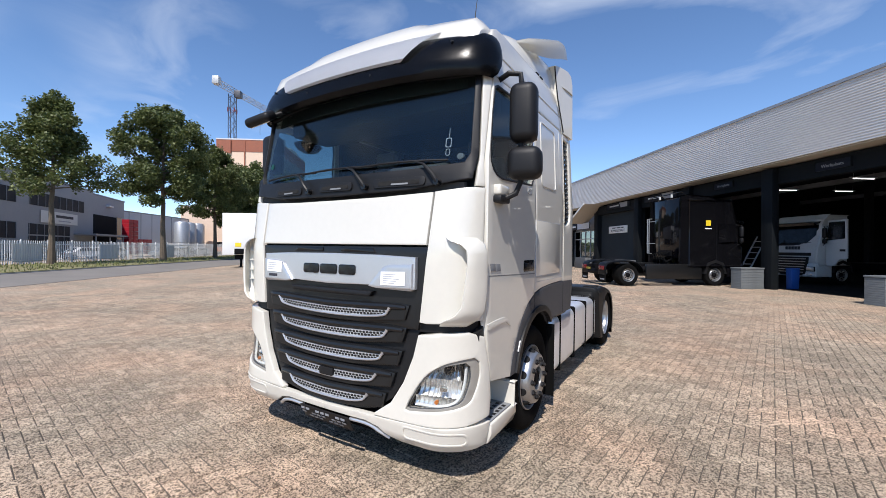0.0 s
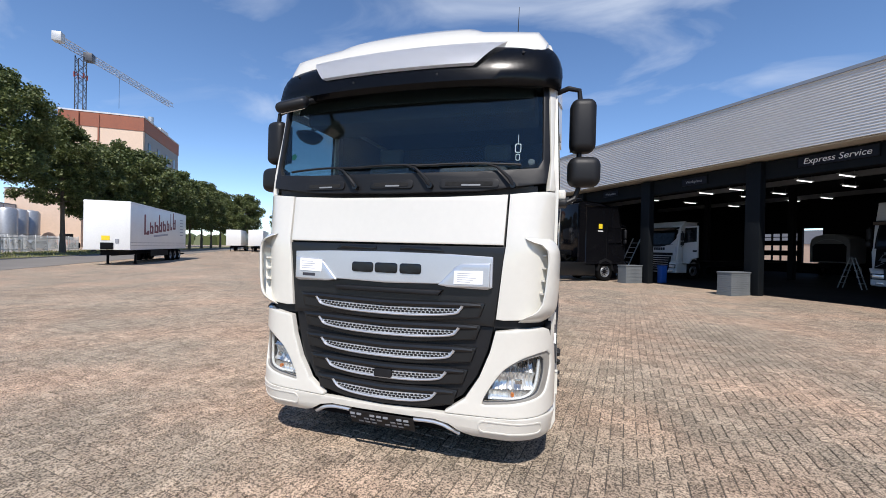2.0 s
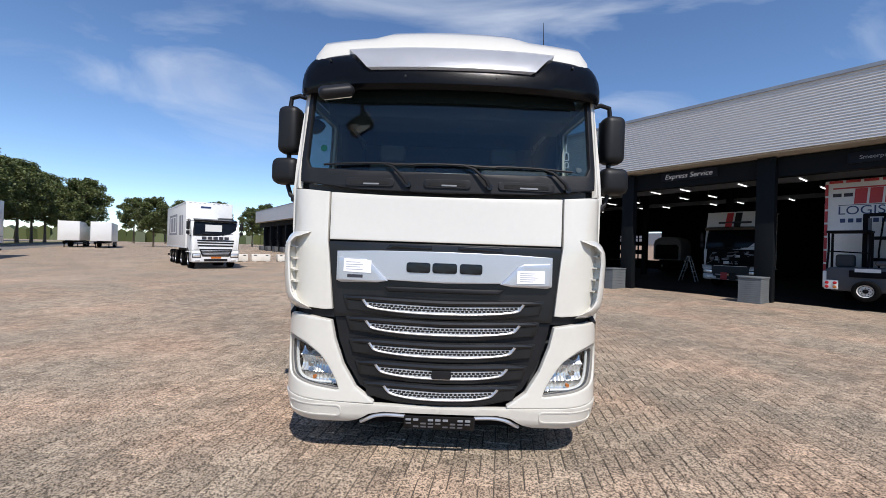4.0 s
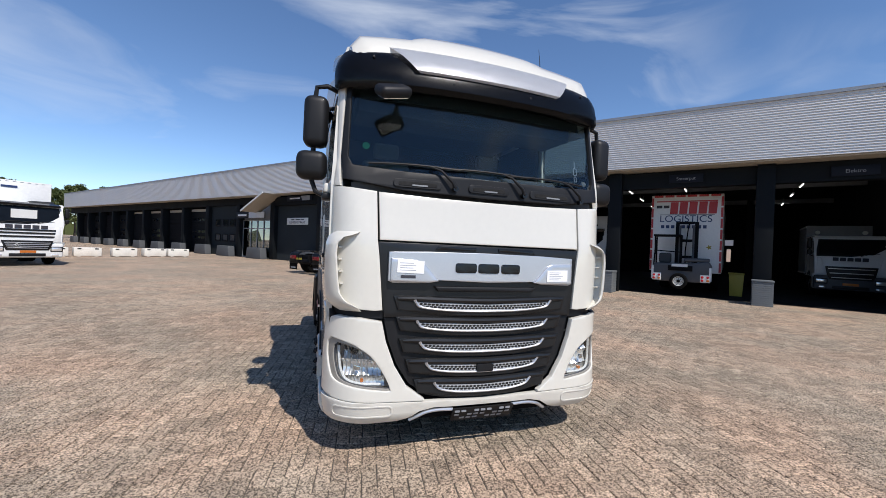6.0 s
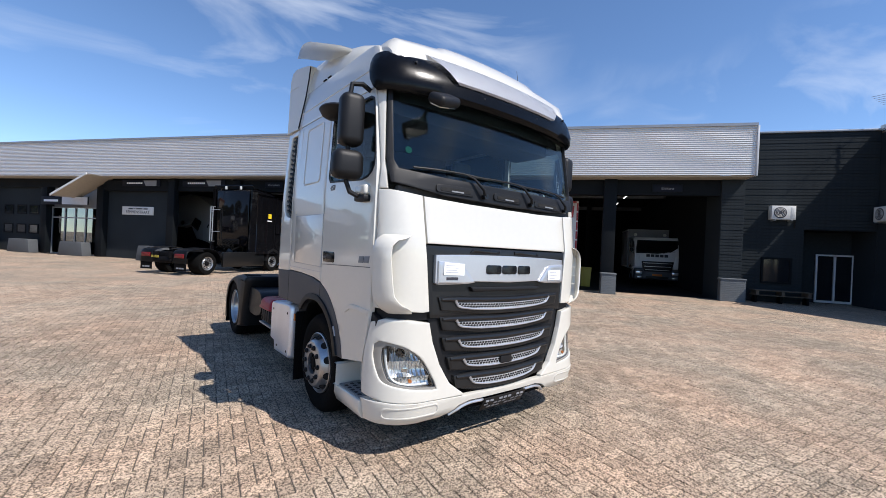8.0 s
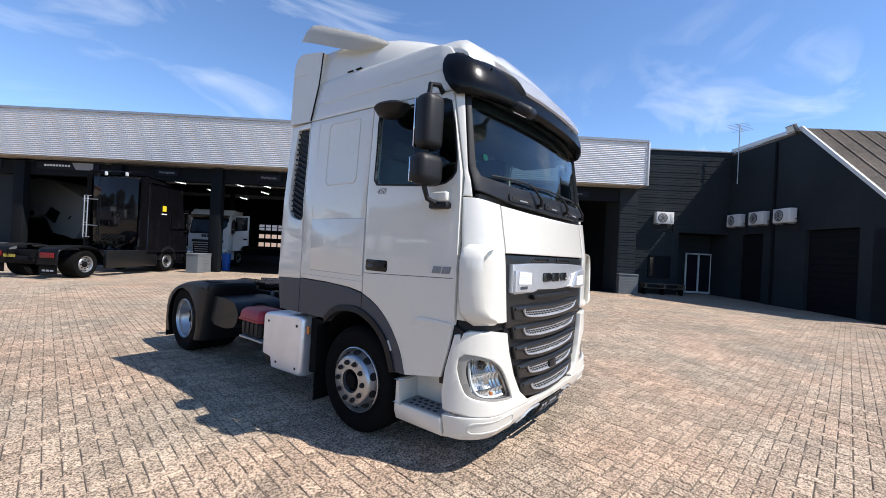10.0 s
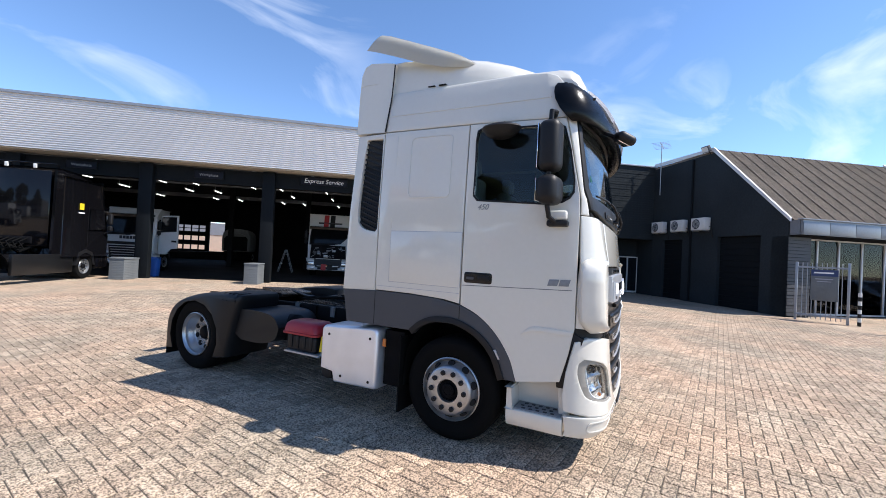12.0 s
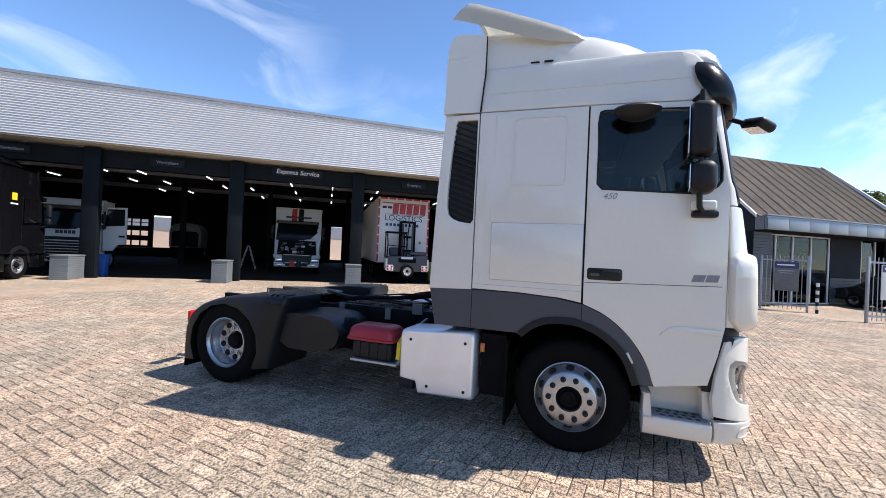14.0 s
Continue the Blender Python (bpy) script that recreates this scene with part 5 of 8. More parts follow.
# frame, tanks and boxes
for sd in (1, -1):
    part("frame_rail", B(*sorted((sd * 0.36, sd * 0.44)), 0.9, 6.05, 0.66, 0.92, bevel=0.01), CHASSIS, truck)
part("wing_filler", B(0.45, 1.16, 1.9, 1.975, 0.35, 0.92), CHASSIS, truck)
part("wing_filler", B(-1.14, -0.45, 1.9, 2.13, 0.35, 0.9), CHASSIS, truck)
part("engine", B(-0.42, 0.42, 0.45, 2.0, 0.42, 1.22, bevel=0.05), CHASSIS, truck)
for y in (2.75, 3.5, 4.3, 5.0, 5.95):
    part("cross_member", B(-0.36, 0.36, y - 0.05, y + 0.05, 0.7, 0.88), CHASSIS, truck)
part("deck_plate", B(-0.42, 0.42, 2.7, 4.2, 0.921, 0.935, bevel=0.003), GREASE, truck)
fw = part("fifth_wheel", prism([(-0.44, 5.0), (-0.3, 4.6), (0.3, 4.6), (0.44, 5.0), (0.44, 5.25), (0.16, 5.55), (0.07, 5.2), (-0.07, 5.2), (-0.16, 5.55), (-0.44, 5.25)], "z", 0.965, 1.0, 0.008), GREASE, truck, "greasy black fifth wheel coupling")
for sd in (1, -1):
    part("bracket", B(*sorted((sd * 0.3, sd * 0.42)), 4.7, 5.2, 0.92, 0.965), CHASSIS, fw)
part("deck_bar", T([(-0.3, 3.0, 0.98), (-0.2, 4.2, 1.0), (-0.05, 4.6, 1.03)], 0.022, 7), GREASE, truck)
part("air_line", T([(0.2, 2.65, 1.1), (0.25, 3.0, 1.05), (0.1, 3.4, 1.0), (-0.15, 3.9, 0.99), (-0.1, 4.4, 1.02)], 0.014, 7), RUBBER, truck)
part("air_line", T([(-0.2, 2.65, 1.15), (-0.28, 2.9, 1.02), (-0.3, 3.3, 0.97), (-0.1, 3.6, 0.98), (0.2, 3.9, 0.99)], 0.014, 7), RUBBER, truck)
part("cable_bracket", B(-0.5, -0.46, 3.0, 3.12, 0.9, 1.02), INTERIOR, truck)
rh = random.Random(77)
for k in range(7):
    x0, x1 = rh.uniform(-0.45, 0.4), rh.uniform(-0.35, 0.35)
    y0, y1 = 2.62 + 0.06 * k, rh.uniform(3.7, 4.5)
    top = rh.uniform(1.04, 1.13)
    part("air_line", T([(x0, y0, 0.97), (x0 + rh.uniform(-0.1, 0.1), y0 + 0.25, top), (0.5 * (x0 + x1) + rh.uniform(-0.2, 0.2), 0.5 * (y0 + y1), top - 0.04), (x1, y1 - 0.2, 1.0), (x1, y1, 0.96)], rh.uniform(0.011, 0.02), 6), GREASE if k % 3 == 0 else RUBBER, truck)
part("release_handle", T([(-0.3, 4.75, 1.0), (-0.62, 4.72, 1.03), (-0.72, 4.78, 1.0)], 0.012, 6), CHASSIS, truck)
for k in range(4):
    part("clamp", B(-0.46, -0.43, 3.1 + 0.32 * k, 3.17 + 0.32 * k, 0.8, 0.93), INTERIOR if k % 2 else CHASSIS, truck)
# right: silver battery box, red-lidded box, black tank
SIDE = []
for y, z, r in ((2.92, 0.87, 0.05), (2.165, 0.915, 0.05), (2.165, 0.285, 0.04), (2.72, 0.27, 0.02), (2.75, 0.38, 0.02), (2.92, 0.4, 0.02)):
    sy, sz = (1 if y < 2.5 else -1), (1 if z < 0.45 else -1)
    if r < 0.03:
        SIDE.append((y, z))
    else:
        arc = [(y + sy * r * (1 - math.sin(q * math.pi / 6)), z + sz * r * (1 - math.cos(q * math.pi / 6))) for q in range(4)]
        SIDE += arc[::-1] if sy * sz > 0 else arc
bm = bmesh.new()
loft(bm, [[(x, 2.54 + (y - 2.54) * k, 0.61 + (z - 0.61) * k) for y, z in SIDE] for x, k in ((-0.85, 1.0), (-1.15, 1.0), (-1.185, 0.99), (-1.212, 0.962), (-1.2235, 0.925), (-1.224, 0.9))])
bx = part("battery_box", bm, ALU, truck, "brushed aluminium battery box cover")
for y, z in ((2.8, 0.78), (2.26, 0.8), (2.62, 0.36), (2.26, 0.36)):
    part("screw", lathe(bmesh.new(), [(0, -0.008), (0.014, -0.006), (0.017, 0.004)], 10, "x", Matrix.Translation((-1.222, y, z))), BLACK_PLASTIC, bx)
part("corner_foot", B(-1.2, -0.8, 2.77, 2.9, 0.3, 0.395, bevel=0.01), BLACK_PLASTIC, bx)
part("valve_block", B(-1.05, -0.85, 1.95, 2.1, 0.55, 0.9, bevel=0.02), CHASSIS, truck)
part("side_marker", B(-1.2, -1.185, 2.085, 2.125, 0.74, 0.82, bevel=0.005), ORANGE_LENS, truck)
tb = part("tool_box", B(-1.2, -0.87, 3.02, 3.46, 0.52, 0.7, bevel=0.03, seg=3), BLACK_PLASTIC, truck, "black box with dark red lid")
lb = bmesh.new()
loft(lb, [[(x, y, z) for x, y in rounded(-1.225 + q, -0.85 - q, 3.0 + q, 3.53 - q, 0.06, 5)] for z, q in ((0.7, 0.012), (0.704, 0.0), (0.725, 0.0), (0.73, 0.01), (0.79, 0.018), (0.82, 0.032), (0.84, 0.055), (0.85, 0.09))])
part("lid", lb, RED_PLASTIC, tb, "dark red plastic lid")
for k in range(4):
    part("rib", B(-1.21, -1.19, 3.06 + k * 0.1, 3.1 + k * 0.1, 0.55, 0.695, bevel=0.004), BLACK_PLASTIC, tb)
part("box_bracket", B(-1.22, -0.6, 2.95, 3.46, 0.495, 0.515), GALV, truck)
part("bracket_strut", T([(-1.18, 2.95, 0.51), (-0.9, 2.93, 0.8), (-0.5, 2.93, 0.86)], 0.016, 6), GALV, truck)
part("yellow_valve", T([(-1.16, 2.955, 0.55), (-1.14, 2.955, 0.7), (-1.0, 2.955, 0.78)], 0.028, 8), YELLOW, truck)
part("air_tank", lathe(bmesh.new(), [(0, 3.6), (0.12, 3.62), (0.17, 3.68), (0.17, 4.3), (0.12, 4.38), (0, 4.4)], 24, "y", Matrix.Translation((-0.85, 0, 0.68))), CHASSIS, truck)
part("side_cover", prism(curve([(3.66, 0.72), (3.74, 0.83), (3.9, 0.875), (4.2, 0.885), (4.4, 0.87)], 3) + [(4.42, 0.56)] + curve([(4.3, 0.5), (3.95, 0.5), (3.72, 0.57), (3.66, 0.7)], 3), "x", -1.15, -0.5, 0.06, 4), GUARD_BLACK, truck, "moulded black side cover")
# left: long aluminium fuel tank with straps
ft = part("fuel_tank", B(0.5, 1.2, 2.08, 4.35, 0.3, 0.92, bevel=0.09, seg=4), ALU, truck, "aluminium fuel tank with black straps")
for y in (2.3, 2.95, 3.6, 4.15):
    part("strap", box(bmesh.new(), 0.49, 1.21, y - 0.025, y + 0.025, 0.29, 0.93, bevel=0.1, seg=4), RUBBER, ft)
part("tank_step", B(0.8, 1.23, 2.02, 2.42, 0.93, 0.97, bevel=0.012), BLACK_GLOSS, truck, "black step plate on the tank")
part("plate_rear", B(-0.5, 0.5, 6.05, 6.08, 0.5, 0.8), CHASSIS, truck)
for sd in (1, -1):
    # rear mudguard
    OUT = curve([(5.775, 0.2), (5.775, 0.6), (5.62, 0.84), (5.25, 0.985), (4.72, 1.062), (4.38, 1.06), (4.3, 1.025), (4.34, 0.84), (4.42, 0.55), (4.48, 0.25)], 3)
    ARC = [(5.16 + 0.55 * math.cos(q), 0.46 + 0.5 * math.sin(q)) for q in [math.radians(210 - 24 * k) for k in range(11)]]
    gb = bmesh.new()
    loft(gb, [[(sd * x, 5.1 + (y - 5.1) * k, 0.42 + (z - 0.42) * k) for y, z in OUT + ARC] for x, k in ((0.58, 0.97), (0.62, 1.0), (1.11, 1.0), (1.16, 0.993), (1.2, 0.975), (1.226, 0.95), (1.238, 0.92))])
    g = part("rear_mudguard", gb, GUARD_BLACK, truck, "moulded black plastic rear mudguard")
    part("mud_flap", B(*sorted((sd * 0.6, sd * 1.22)), 5.745, 5.76, 0.12, 0.4), RUBBER, g)
    for y in (4.36, 4.52):
        part("strap_frame", T([(sd * 1.0, y, 1.062), (sd * 1.19, y, 1.062), (sd * 1.241, y - 0.02, 0.97), (sd * 1.241, y + 0.06, 0.97), (sd * 1.19, y + 0.09, 1.062), (sd * 1.0, y + 0.09, 1.062)], 0.007, 5), HOLE, g)
    part("side_marker", B(*sorted((sd * 1.2, sd * 1.23)), 4.53, 4.575, 0.7, 0.79, bevel=0.005), ORANGE_LENS, truck)
    part("tail_lamp", B(*sorted((sd * 0.55, sd * 0.95)), 6.04, 6.1, 0.56, 0.72, bevel=0.02), RED_LENS, truck, "red tail lamp")

# ---- wing and gable building beyond the workshop ----

def courses(wall, x0, x1, y, z0, z1, material, h=0.13, d=0.026):
    """Proud stone courses on a wall that faces -y, each a piece of its own."""
    n = round((z1 - z0) / h)
    c = (z1 - z0) / n
    first = None
    for k in range(n):
        o = d * (0.4 + 0.6 * ((k * 13) % 5) / 4)
        if first is None:
            first = part("course", B(x0, x1, -d, 0.001, 0.008, c - 0.008, bevel=0.003, seg=1), material, wall, m=pose(0, y, z0))
        else:
            again(first, wall, pose(0, y + d - o, z0 + k * c))


wing = structure("wall_wing", slab([[(7.88, 0), (10.35, 0), (10.35, 3.12), (12.78, 3.12), (12.78, 7.2), (7.88, 7.2)]], 16.7, 17.0), BRICK_DARK, "dark grey painted brick wall beside the workshop", "wall")
courses(wing, 7.9, 10.34, 16.7, 0.05, 3.1, BRICK_DARK)
courses(wing, 7.9, 12.77, 16.7, 3.14, 7.15, BRICK_DARK)
courses(wall_end, 7.02, 7.83, FRONT + 0.75, 0.9, 4.5, BRICK_DARK)
plinth(7.0, 7.92, 15.55, 15.86, 0.95)
structure("wall_coping", B(7.86, 12.8, 16.62, 17.05, 7.2, 7.28, bevel=0.01), TRIM_M, "grey metal coping on the dark wall", "trim")
structure("wall_recess", B(10.0, 13.6, 18.1, 18.3, 0, 3.3), BRICK_DARK, "dark wall at the back of the door recess", "wall")
structure("recess_side", B(10.05, 10.34, 17.0, 18.1, 0, 3.3), BRICK_DARK, "dark side wall of the door recess", "wall")
# The recess's shade is painted into this ceiling's near-black colour.
structure("recess_ceiling", B(10.05, 13.6, 17.0, 18.1, 3.12, 3.2), SHADE_DARK, "ceiling of the door recess, shade put into its colour", "ceiling")

dr = thing("glazed_door", BM @ pose(11.45, 17.98, 0.03), "white framed glazed double door in a dark recess", "door")
for x in (0.0, 0.66, 1.3):
    part("frame_post", B(x, x + 0.07, -0.04, 0.04, 0, 2.12, bevel=0.006), FRAME_WHITE, dr)
part("frame_rail", B(0.07, 1.3, -0.04, 0.04, 2.05, 2.12), FRAME_WHITE, dr)
part("frame_rail", B(0.07, 1.3, -0.04, 0.04, 0, 0.1), FRAME_WHITE, dr)
for x in (0.07, 0.73):
    part("pane", B(x, x + 0.57, -0.005, 0.005, 0.1, 2.05), DARK_GLASS, dr)
dp = thing("downpipe", BM @ pose(8.02, 16.55, 0), "dark metal downpipe on the wall corner", "pipe")
part("pipe", T([(0, 0, 0.1), (0, 0, 4.85), (-0.05, -0.05, 5.0), (-0.6, -0.1, 5.02)], 0.05, 10), TRIM_M, dp)
for z in (1.2, 3.0, 4.4):
    part("pipe_clip", lathe(bmesh.new(), [(0.056, -0.02), (0.06, -0.018), (0.06, 0.018), (0.056, 0.02)], 12, "z", Matrix.Translation((0, 0, z))), GALV, dp)
wn = thing("dark_window", BM @ pose(9.4, 16.66, 1.35), "small dark window in the painted wall", "window")
part("frame", slab([[(-0.55, -0.55), (0.55, -0.55), (0.55, 0.55), (-0.55, 0.55)], [(-0.47, -0.47), (-0.47, 0.47), (0.47, 0.47), (0.47, -0.47)]], -0.05, 0.03), PILLAR_M, wn)
part("pane", B(-0.47, 0.47, -0.01, 0.0, -0.47, 0.47), DARK_GLASS, wn)
bn = thing("bench", BM @ pose(9.4, 16.2, 0), "weathered dark wooden pallet bench against the wall", "bench")
for z in (0.3, 0.5):
    for k in range(4):
        part("slat", B(-1.0, 1.0, -0.24 + k * 0.14, -0.14 + k * 0.14, z, z + 0.03, bevel=0.004), BARK, bn)
for x in (-0.9, 0, 0.9):
    part("bearer", B(x - 0.05, x + 0.05, -0.23, 0.26, 0.335, 0.495), BARK, bn)
    part("leg", B(x - 0.04, x + 0.04, -0.1, 0.2, 0, 0.295), CHASSIS, bn)


def air_conditioner(m, label):
    th = thing("air_conditioner", m, label, "air conditioner", "air conditioners")
    part("casing", B(-0.43, 0.43, -0.34, -0.04, 0, 0.58, bevel=0.02), AC_WHITE, th)
    part("fan_grille", lathe(bmesh.new(), [(0.0, -0.345), (0.05, -0.35), (0.22, -0.35), (0.235, -0.34)], 28, "y", Matrix.Translation((-0.12, 0, 0.29))), GREY_PLASTIC, th)
    for r in (0.08, 0.13, 0.18):
        part("guard_ring", lathe(bmesh.new(), [(r - 0.006, -0.352), (r, -0.358), (r + 0.006, -0.352)], 28, "y", Matrix.Translation((-0.12, 0, 0.29))), AC_WHITE, th)
    part("side_cover", B(0.25, 0.41, -0.346, -0.338, 0.06, 0.52, bevel=0.004), AC_WHITE, th)
    for x in (-0.3, 0.3):
        part("wall_bracket", B(x - 0.02, x + 0.02, -0.36, 0.0, -0.05, -0.005), GALV, th)
    part("pipe", T([(0.43, -0.12, 0.15), (0.52, -0.12, 0.15), (0.54, -0.06, -0.2), (0.54, -0.03, -0.35)], 0.02, 7), BLACK_PLASTIC, th)
    return th


air_conditioner(BM @ pose(9.45, 16.69, 3.5), "white air conditioner on the dark painted brick wall")

# gable wall with doors
GX = 12.8
bm = slab([[(9.1, 0), (9.1, 3.69), (12.65, 7.16), (16.69, 7.22), (16.69, 0), (15.9, 0), (15.9, 3.1), (14.45, 3.1), (14.45, 0), (12.3, 0), (12.3, 3.15), (10.2, 3.15), (10.2, 0)]], GX, GX + 0.3)
for v in bm.verts:
    v.co = (v.co.y, v.co.x, v.co.z)
structure("wall_gable", bm, BRICK_DARK, "dark blue-grey painted gable wall with door openings", "wall")
for i, (a, b) in enumerate(((10.2, 12.3), (14.45, 15.9))):
    d = thing("roller_door", BM @ pose(GX + 0.16, 0, 0), "dark blue-grey closed roller door in the gable wall", "door", "roller doors")
    for k in range(12):
        part("slat", B(0, 0.04, a + 0.002, b - 0.002, 0.004 + k * 0.26, k * 0.26 + 0.255, bevel=0.006, seg=1), PILLAR_M, d)
structure("verge_trim", prism([(9.0, 3.62), (9.0, 3.76), (12.65, 7.34), (16.7, 7.4), (16.7, 7.24), (12.7, 7.18)], "x", GX - 0.06, GX + 0.02), FRAME_WHITE, "white verge board along the gable", "trim")
for y in (15.95, 14.5, 13.1):
    air_conditioner(BM @ pose(GX - 0.01, y, 3.48, 0, 0, -90), "white air conditioner on the dark gable wall")
gp = thing("downpipe", BM @ pose(GX - 0.07, 13.85, 0), "dark downpipe on the gable wall", "pipe")
part("pipe", T([(0, 0, 0.05), (0, 0, 7.0)], 0.05, 10), PILLAR_M, gp)
fl = thing("floodlight", BM @ pose(GX - 0.1, 12.9, 7.2), "black floodlight at the gable's top", "lamp")
part("housing", box(bmesh.new(), -0.16, 0.0, -0.2, 0.2, 0.0, 0.3, bevel=0.02, m=pose(0, 0, 0, 0, -25, 0)), GREY_PLASTIC, fl)
part("glass", box(bmesh.new(), -0.172, -0.158, -0.17, 0.17, 0.03, 0.27, m=pose(0, 0, 0, 0, -25, 0)), AC_WHITE, fl)
part("bracket", T([(0.0, 0, 0.05), (0.12, 0, -0.1)], 0.025, 6), BLACK_PLASTIC, fl)
an = thing("antenna", BM @ pose(GX - 0.05, 16.2, 5.6), "thin metal aerial on the roof edge", "antenna")
part("mast", T([(0, 0, 0), (0, 0, 2.9)], 0.025, 8), GALV, an)
part("boom", T([(-0.5, -0.5, 2.75), (0.6, 0.6, 2.75)], 0.014, 6), GALV, an)
for k in range(6):
    c = -0.45 + k * 0.19
    part("element", T([(c - 0.3, c + 0.3, 2.75), (c + 0.3, c - 0.3, 2.75)], 0.008, 5), GALV, an)

# pitched roof of corrugated sheets
for k in range(14):
    x0, x1 = GX + 0.02 + k * 0.6975, GX + 0.02 + (k + 1) * 0.6975
    bm = bmesh.new()
    n = 24
    rows = []
    for (y, z) in ((8.8, 3.53), (12.68, 7.27)):
        rows.append([(x0 + (x1 - x0 + 0.03) * i / n, y, z + 0.018 * math.cos(i * math.pi / 1.5) + (0.022 if i in (0, 1, 2) else 0)) for i in range(n + 1)])
    loft(bm, rows, closed=False)
    bmesh.ops.solidify(bm, geom=bm.faces[:], thickness=0.02)
    if k == 0:
        main_roof = structure("roof_gable", bm, ROOF_FELT, "weathered brown corrugated pitched roof", "roof")
    else:
        p = part("roof_sheet", bm, ROOF_FELT, main_roof)
structure("roof_rear", B(GX, 22.6, 12.7, 17.0, 7.1, 7.2), ROOF_FELT, "flat part of the gable building's roof", "roof")
structure("roof_end_trim", prism([(8.7, 3.6), (8.7, 3.78), (12.7, 7.4), (12.7, 7.24)], "x", 22.56, 22.66), FRAME_WHITE, "white verge board at the roof's far end", "trim")
structure("wall_gable_far", prism([(9.7, 0), (9.1, 3.6), (12.65, 7.1), (16.9, 7.1), (16.9, 0)], "x", 22.2, 22.5), BRICK_DARK, "dark far gable wall", "wall")
# low metal fascia and soffit over the showroom glass
lf = structure("fascia_low", B(12.85, 27.0, 8.62, 8.7, 3.12, 3.66), METAL_LIGHT, "light grey metal fascia over the showroom windows", "fascia")
for k in range(12):
    part("fascia_panel", B(12.87 + k * 1.175, 12.87 + (k + 1) * 1.175 - 0.015, 8.595, 8.618, 3.14, 3.6, bevel=0.006), METAL_LIGHT, lf)
structure("fascia_return", B(12.85, 12.93, 8.72, 9.09, 3.12, 3.66), METAL_LIGHT, "metal fascia return at the corner", "fascia")
structure("fascia_cap", B(12.8, 27.05, 8.56, 8.78, 3.665, 3.71, bevel=0.008), TRIM_M, "pale cap on the low fascia", "trim")
# Shade under the overhang is painted into the soffit's colour.
structure("soffit_low", B(12.9, 27.0, 8.72, 9.75, 3.08, 3.115), SHADE_DARK, "soffit over the showroom windows, shade put into its colour", "soffit")
pier = structure("corner_pier", B(12.8, 13.85, 9.1, 9.75, 0, 3.07), BRICK_DARK, "dark painted brick corner pier", "pier")
courses(pier, 12.82, 13.84, 9.1, 0.05, 3.05, GREY_PLASTIC)
sw = thing("showroom_window", BM @ pose(13.9, 9.7, 0.1), "tall grey framed showroom window", "window")
for x in (0.0, 0.95, 2.0, 3.15, 4.3):
    part("mullion", B(x, x + 0.07, -0.05, 0.05, 0, 2.97, bevel=0.006), FRAME_WHITE, sw)
part("sill", B(-0.02, 4.4, -0.08, 0.06, -0.06, 0.0), FRAME_WHITE, sw)
part("transom", B(0.0, 4.37, -0.045, 0.045, 2.91, 2.97), FRAME_WHITE, sw)
for a, b in ((0.07, 0.95), (1.02, 2.0), (2.07, 3.15), (3.22, 4.3)):
    part("pane", B(a, b, -0.006, 0.006, 0.0, 2.91), PANE, sw)
# Showroom wall, floor and ceiling have indoor shade painted into their colours.
structure("showroom_back", B(13.2, 22.2, 13.5, 13.7, 0, 3.6), SHADE_DARK, "wall behind the showroom windows, shade put into its colour", "wall")
structure("showroom_floor", B(13.2, 22.2, 9.76, 13.5, 0.0, 0.08), SHOP_FLOOR, "showroom floor, shade put into its colour", "floor")
structure("showroom_ceiling", B(13.2, 22.2, 9.76, 13.5, 3.1, 3.2), SHADE_DARK, "showroom ceiling, shade put into its colour", "ceiling")
shw = structure("wall_showroom", B(18.31, 20.4, 9.65, 9.9, 0, 3.07), PILLAR_M, "dark blue-grey wall beside the showroom window", "wall")
courses(shw, 18.33, 20.39, 9.65, 0.03, 1.25, GREY_PLASTIC)
ow = thing("office_window", BM @ pose(20.42, 9.72, 0.9), "white framed office window", "window")
for x in (0.0, 1.0, 2.0, 3.2):
    part("mullion", B(x, x + 0.06, -0.05, 0.05, 0, 2.15), FRAME_WHITE, ow)
part("pane", B(0.06, 3.2, -0.006, 0.006, 0, 2.15), PANE, ow)
part("sill", B(0.0, 3.26, -0.06, 0.06, -0.9, -0.002), PILLAR_M, ow)


def gate(m, w, label, bars=9, board=True):
    th = thing("gate", m, label, "gate", "yard gates")
    for x in (0.0, w):
        part("post", B(x - 0.035, x + 0.035, -0.035, 0.035, 0.0, 2.1, bevel=0.006), TRIM_M, th)
    for z in (0.22, 1.92):
        part("rail", B(0.035, w - 0.035, -0.025, 0.025, z - 0.03, z + 0.03), TRIM_M, th)
    for k in range(bars):
        x = 0.035 + (w - 0.07) * (k + 1) / (bars + 1)
        part("bar", T([(x, 0, 0.08), (x, 0, 2.08)], 0.013, 6), TRIM_M, th)
    if board:
        bd = part("sign_board", B(0.4, 1.12, -0.06, -0.03, 0.75, 1.85, bevel=0.004), AC_WHITE if board == 2 else PLINTH, th, "grey sign board with dark heading")
        part("heading", B(0.41, 1.11, -0.064, -0.06, 1.62, 1.84), BLUE_PRINT, bd)
        part("print_bar", B(0.48, 1.0, -0.068, -0.064, 1.71, 1.76), SIGN_WHITE, bd)
        part("print_bar", B(0.52, 0.98, -0.064, -0.06, 1.5, 1.53), INK_GREY, bd)
        part("print_bar", B(0.56, 0.94, -0.064, -0.06, 1.42, 1.44), INK_GREY, bd)
    return th


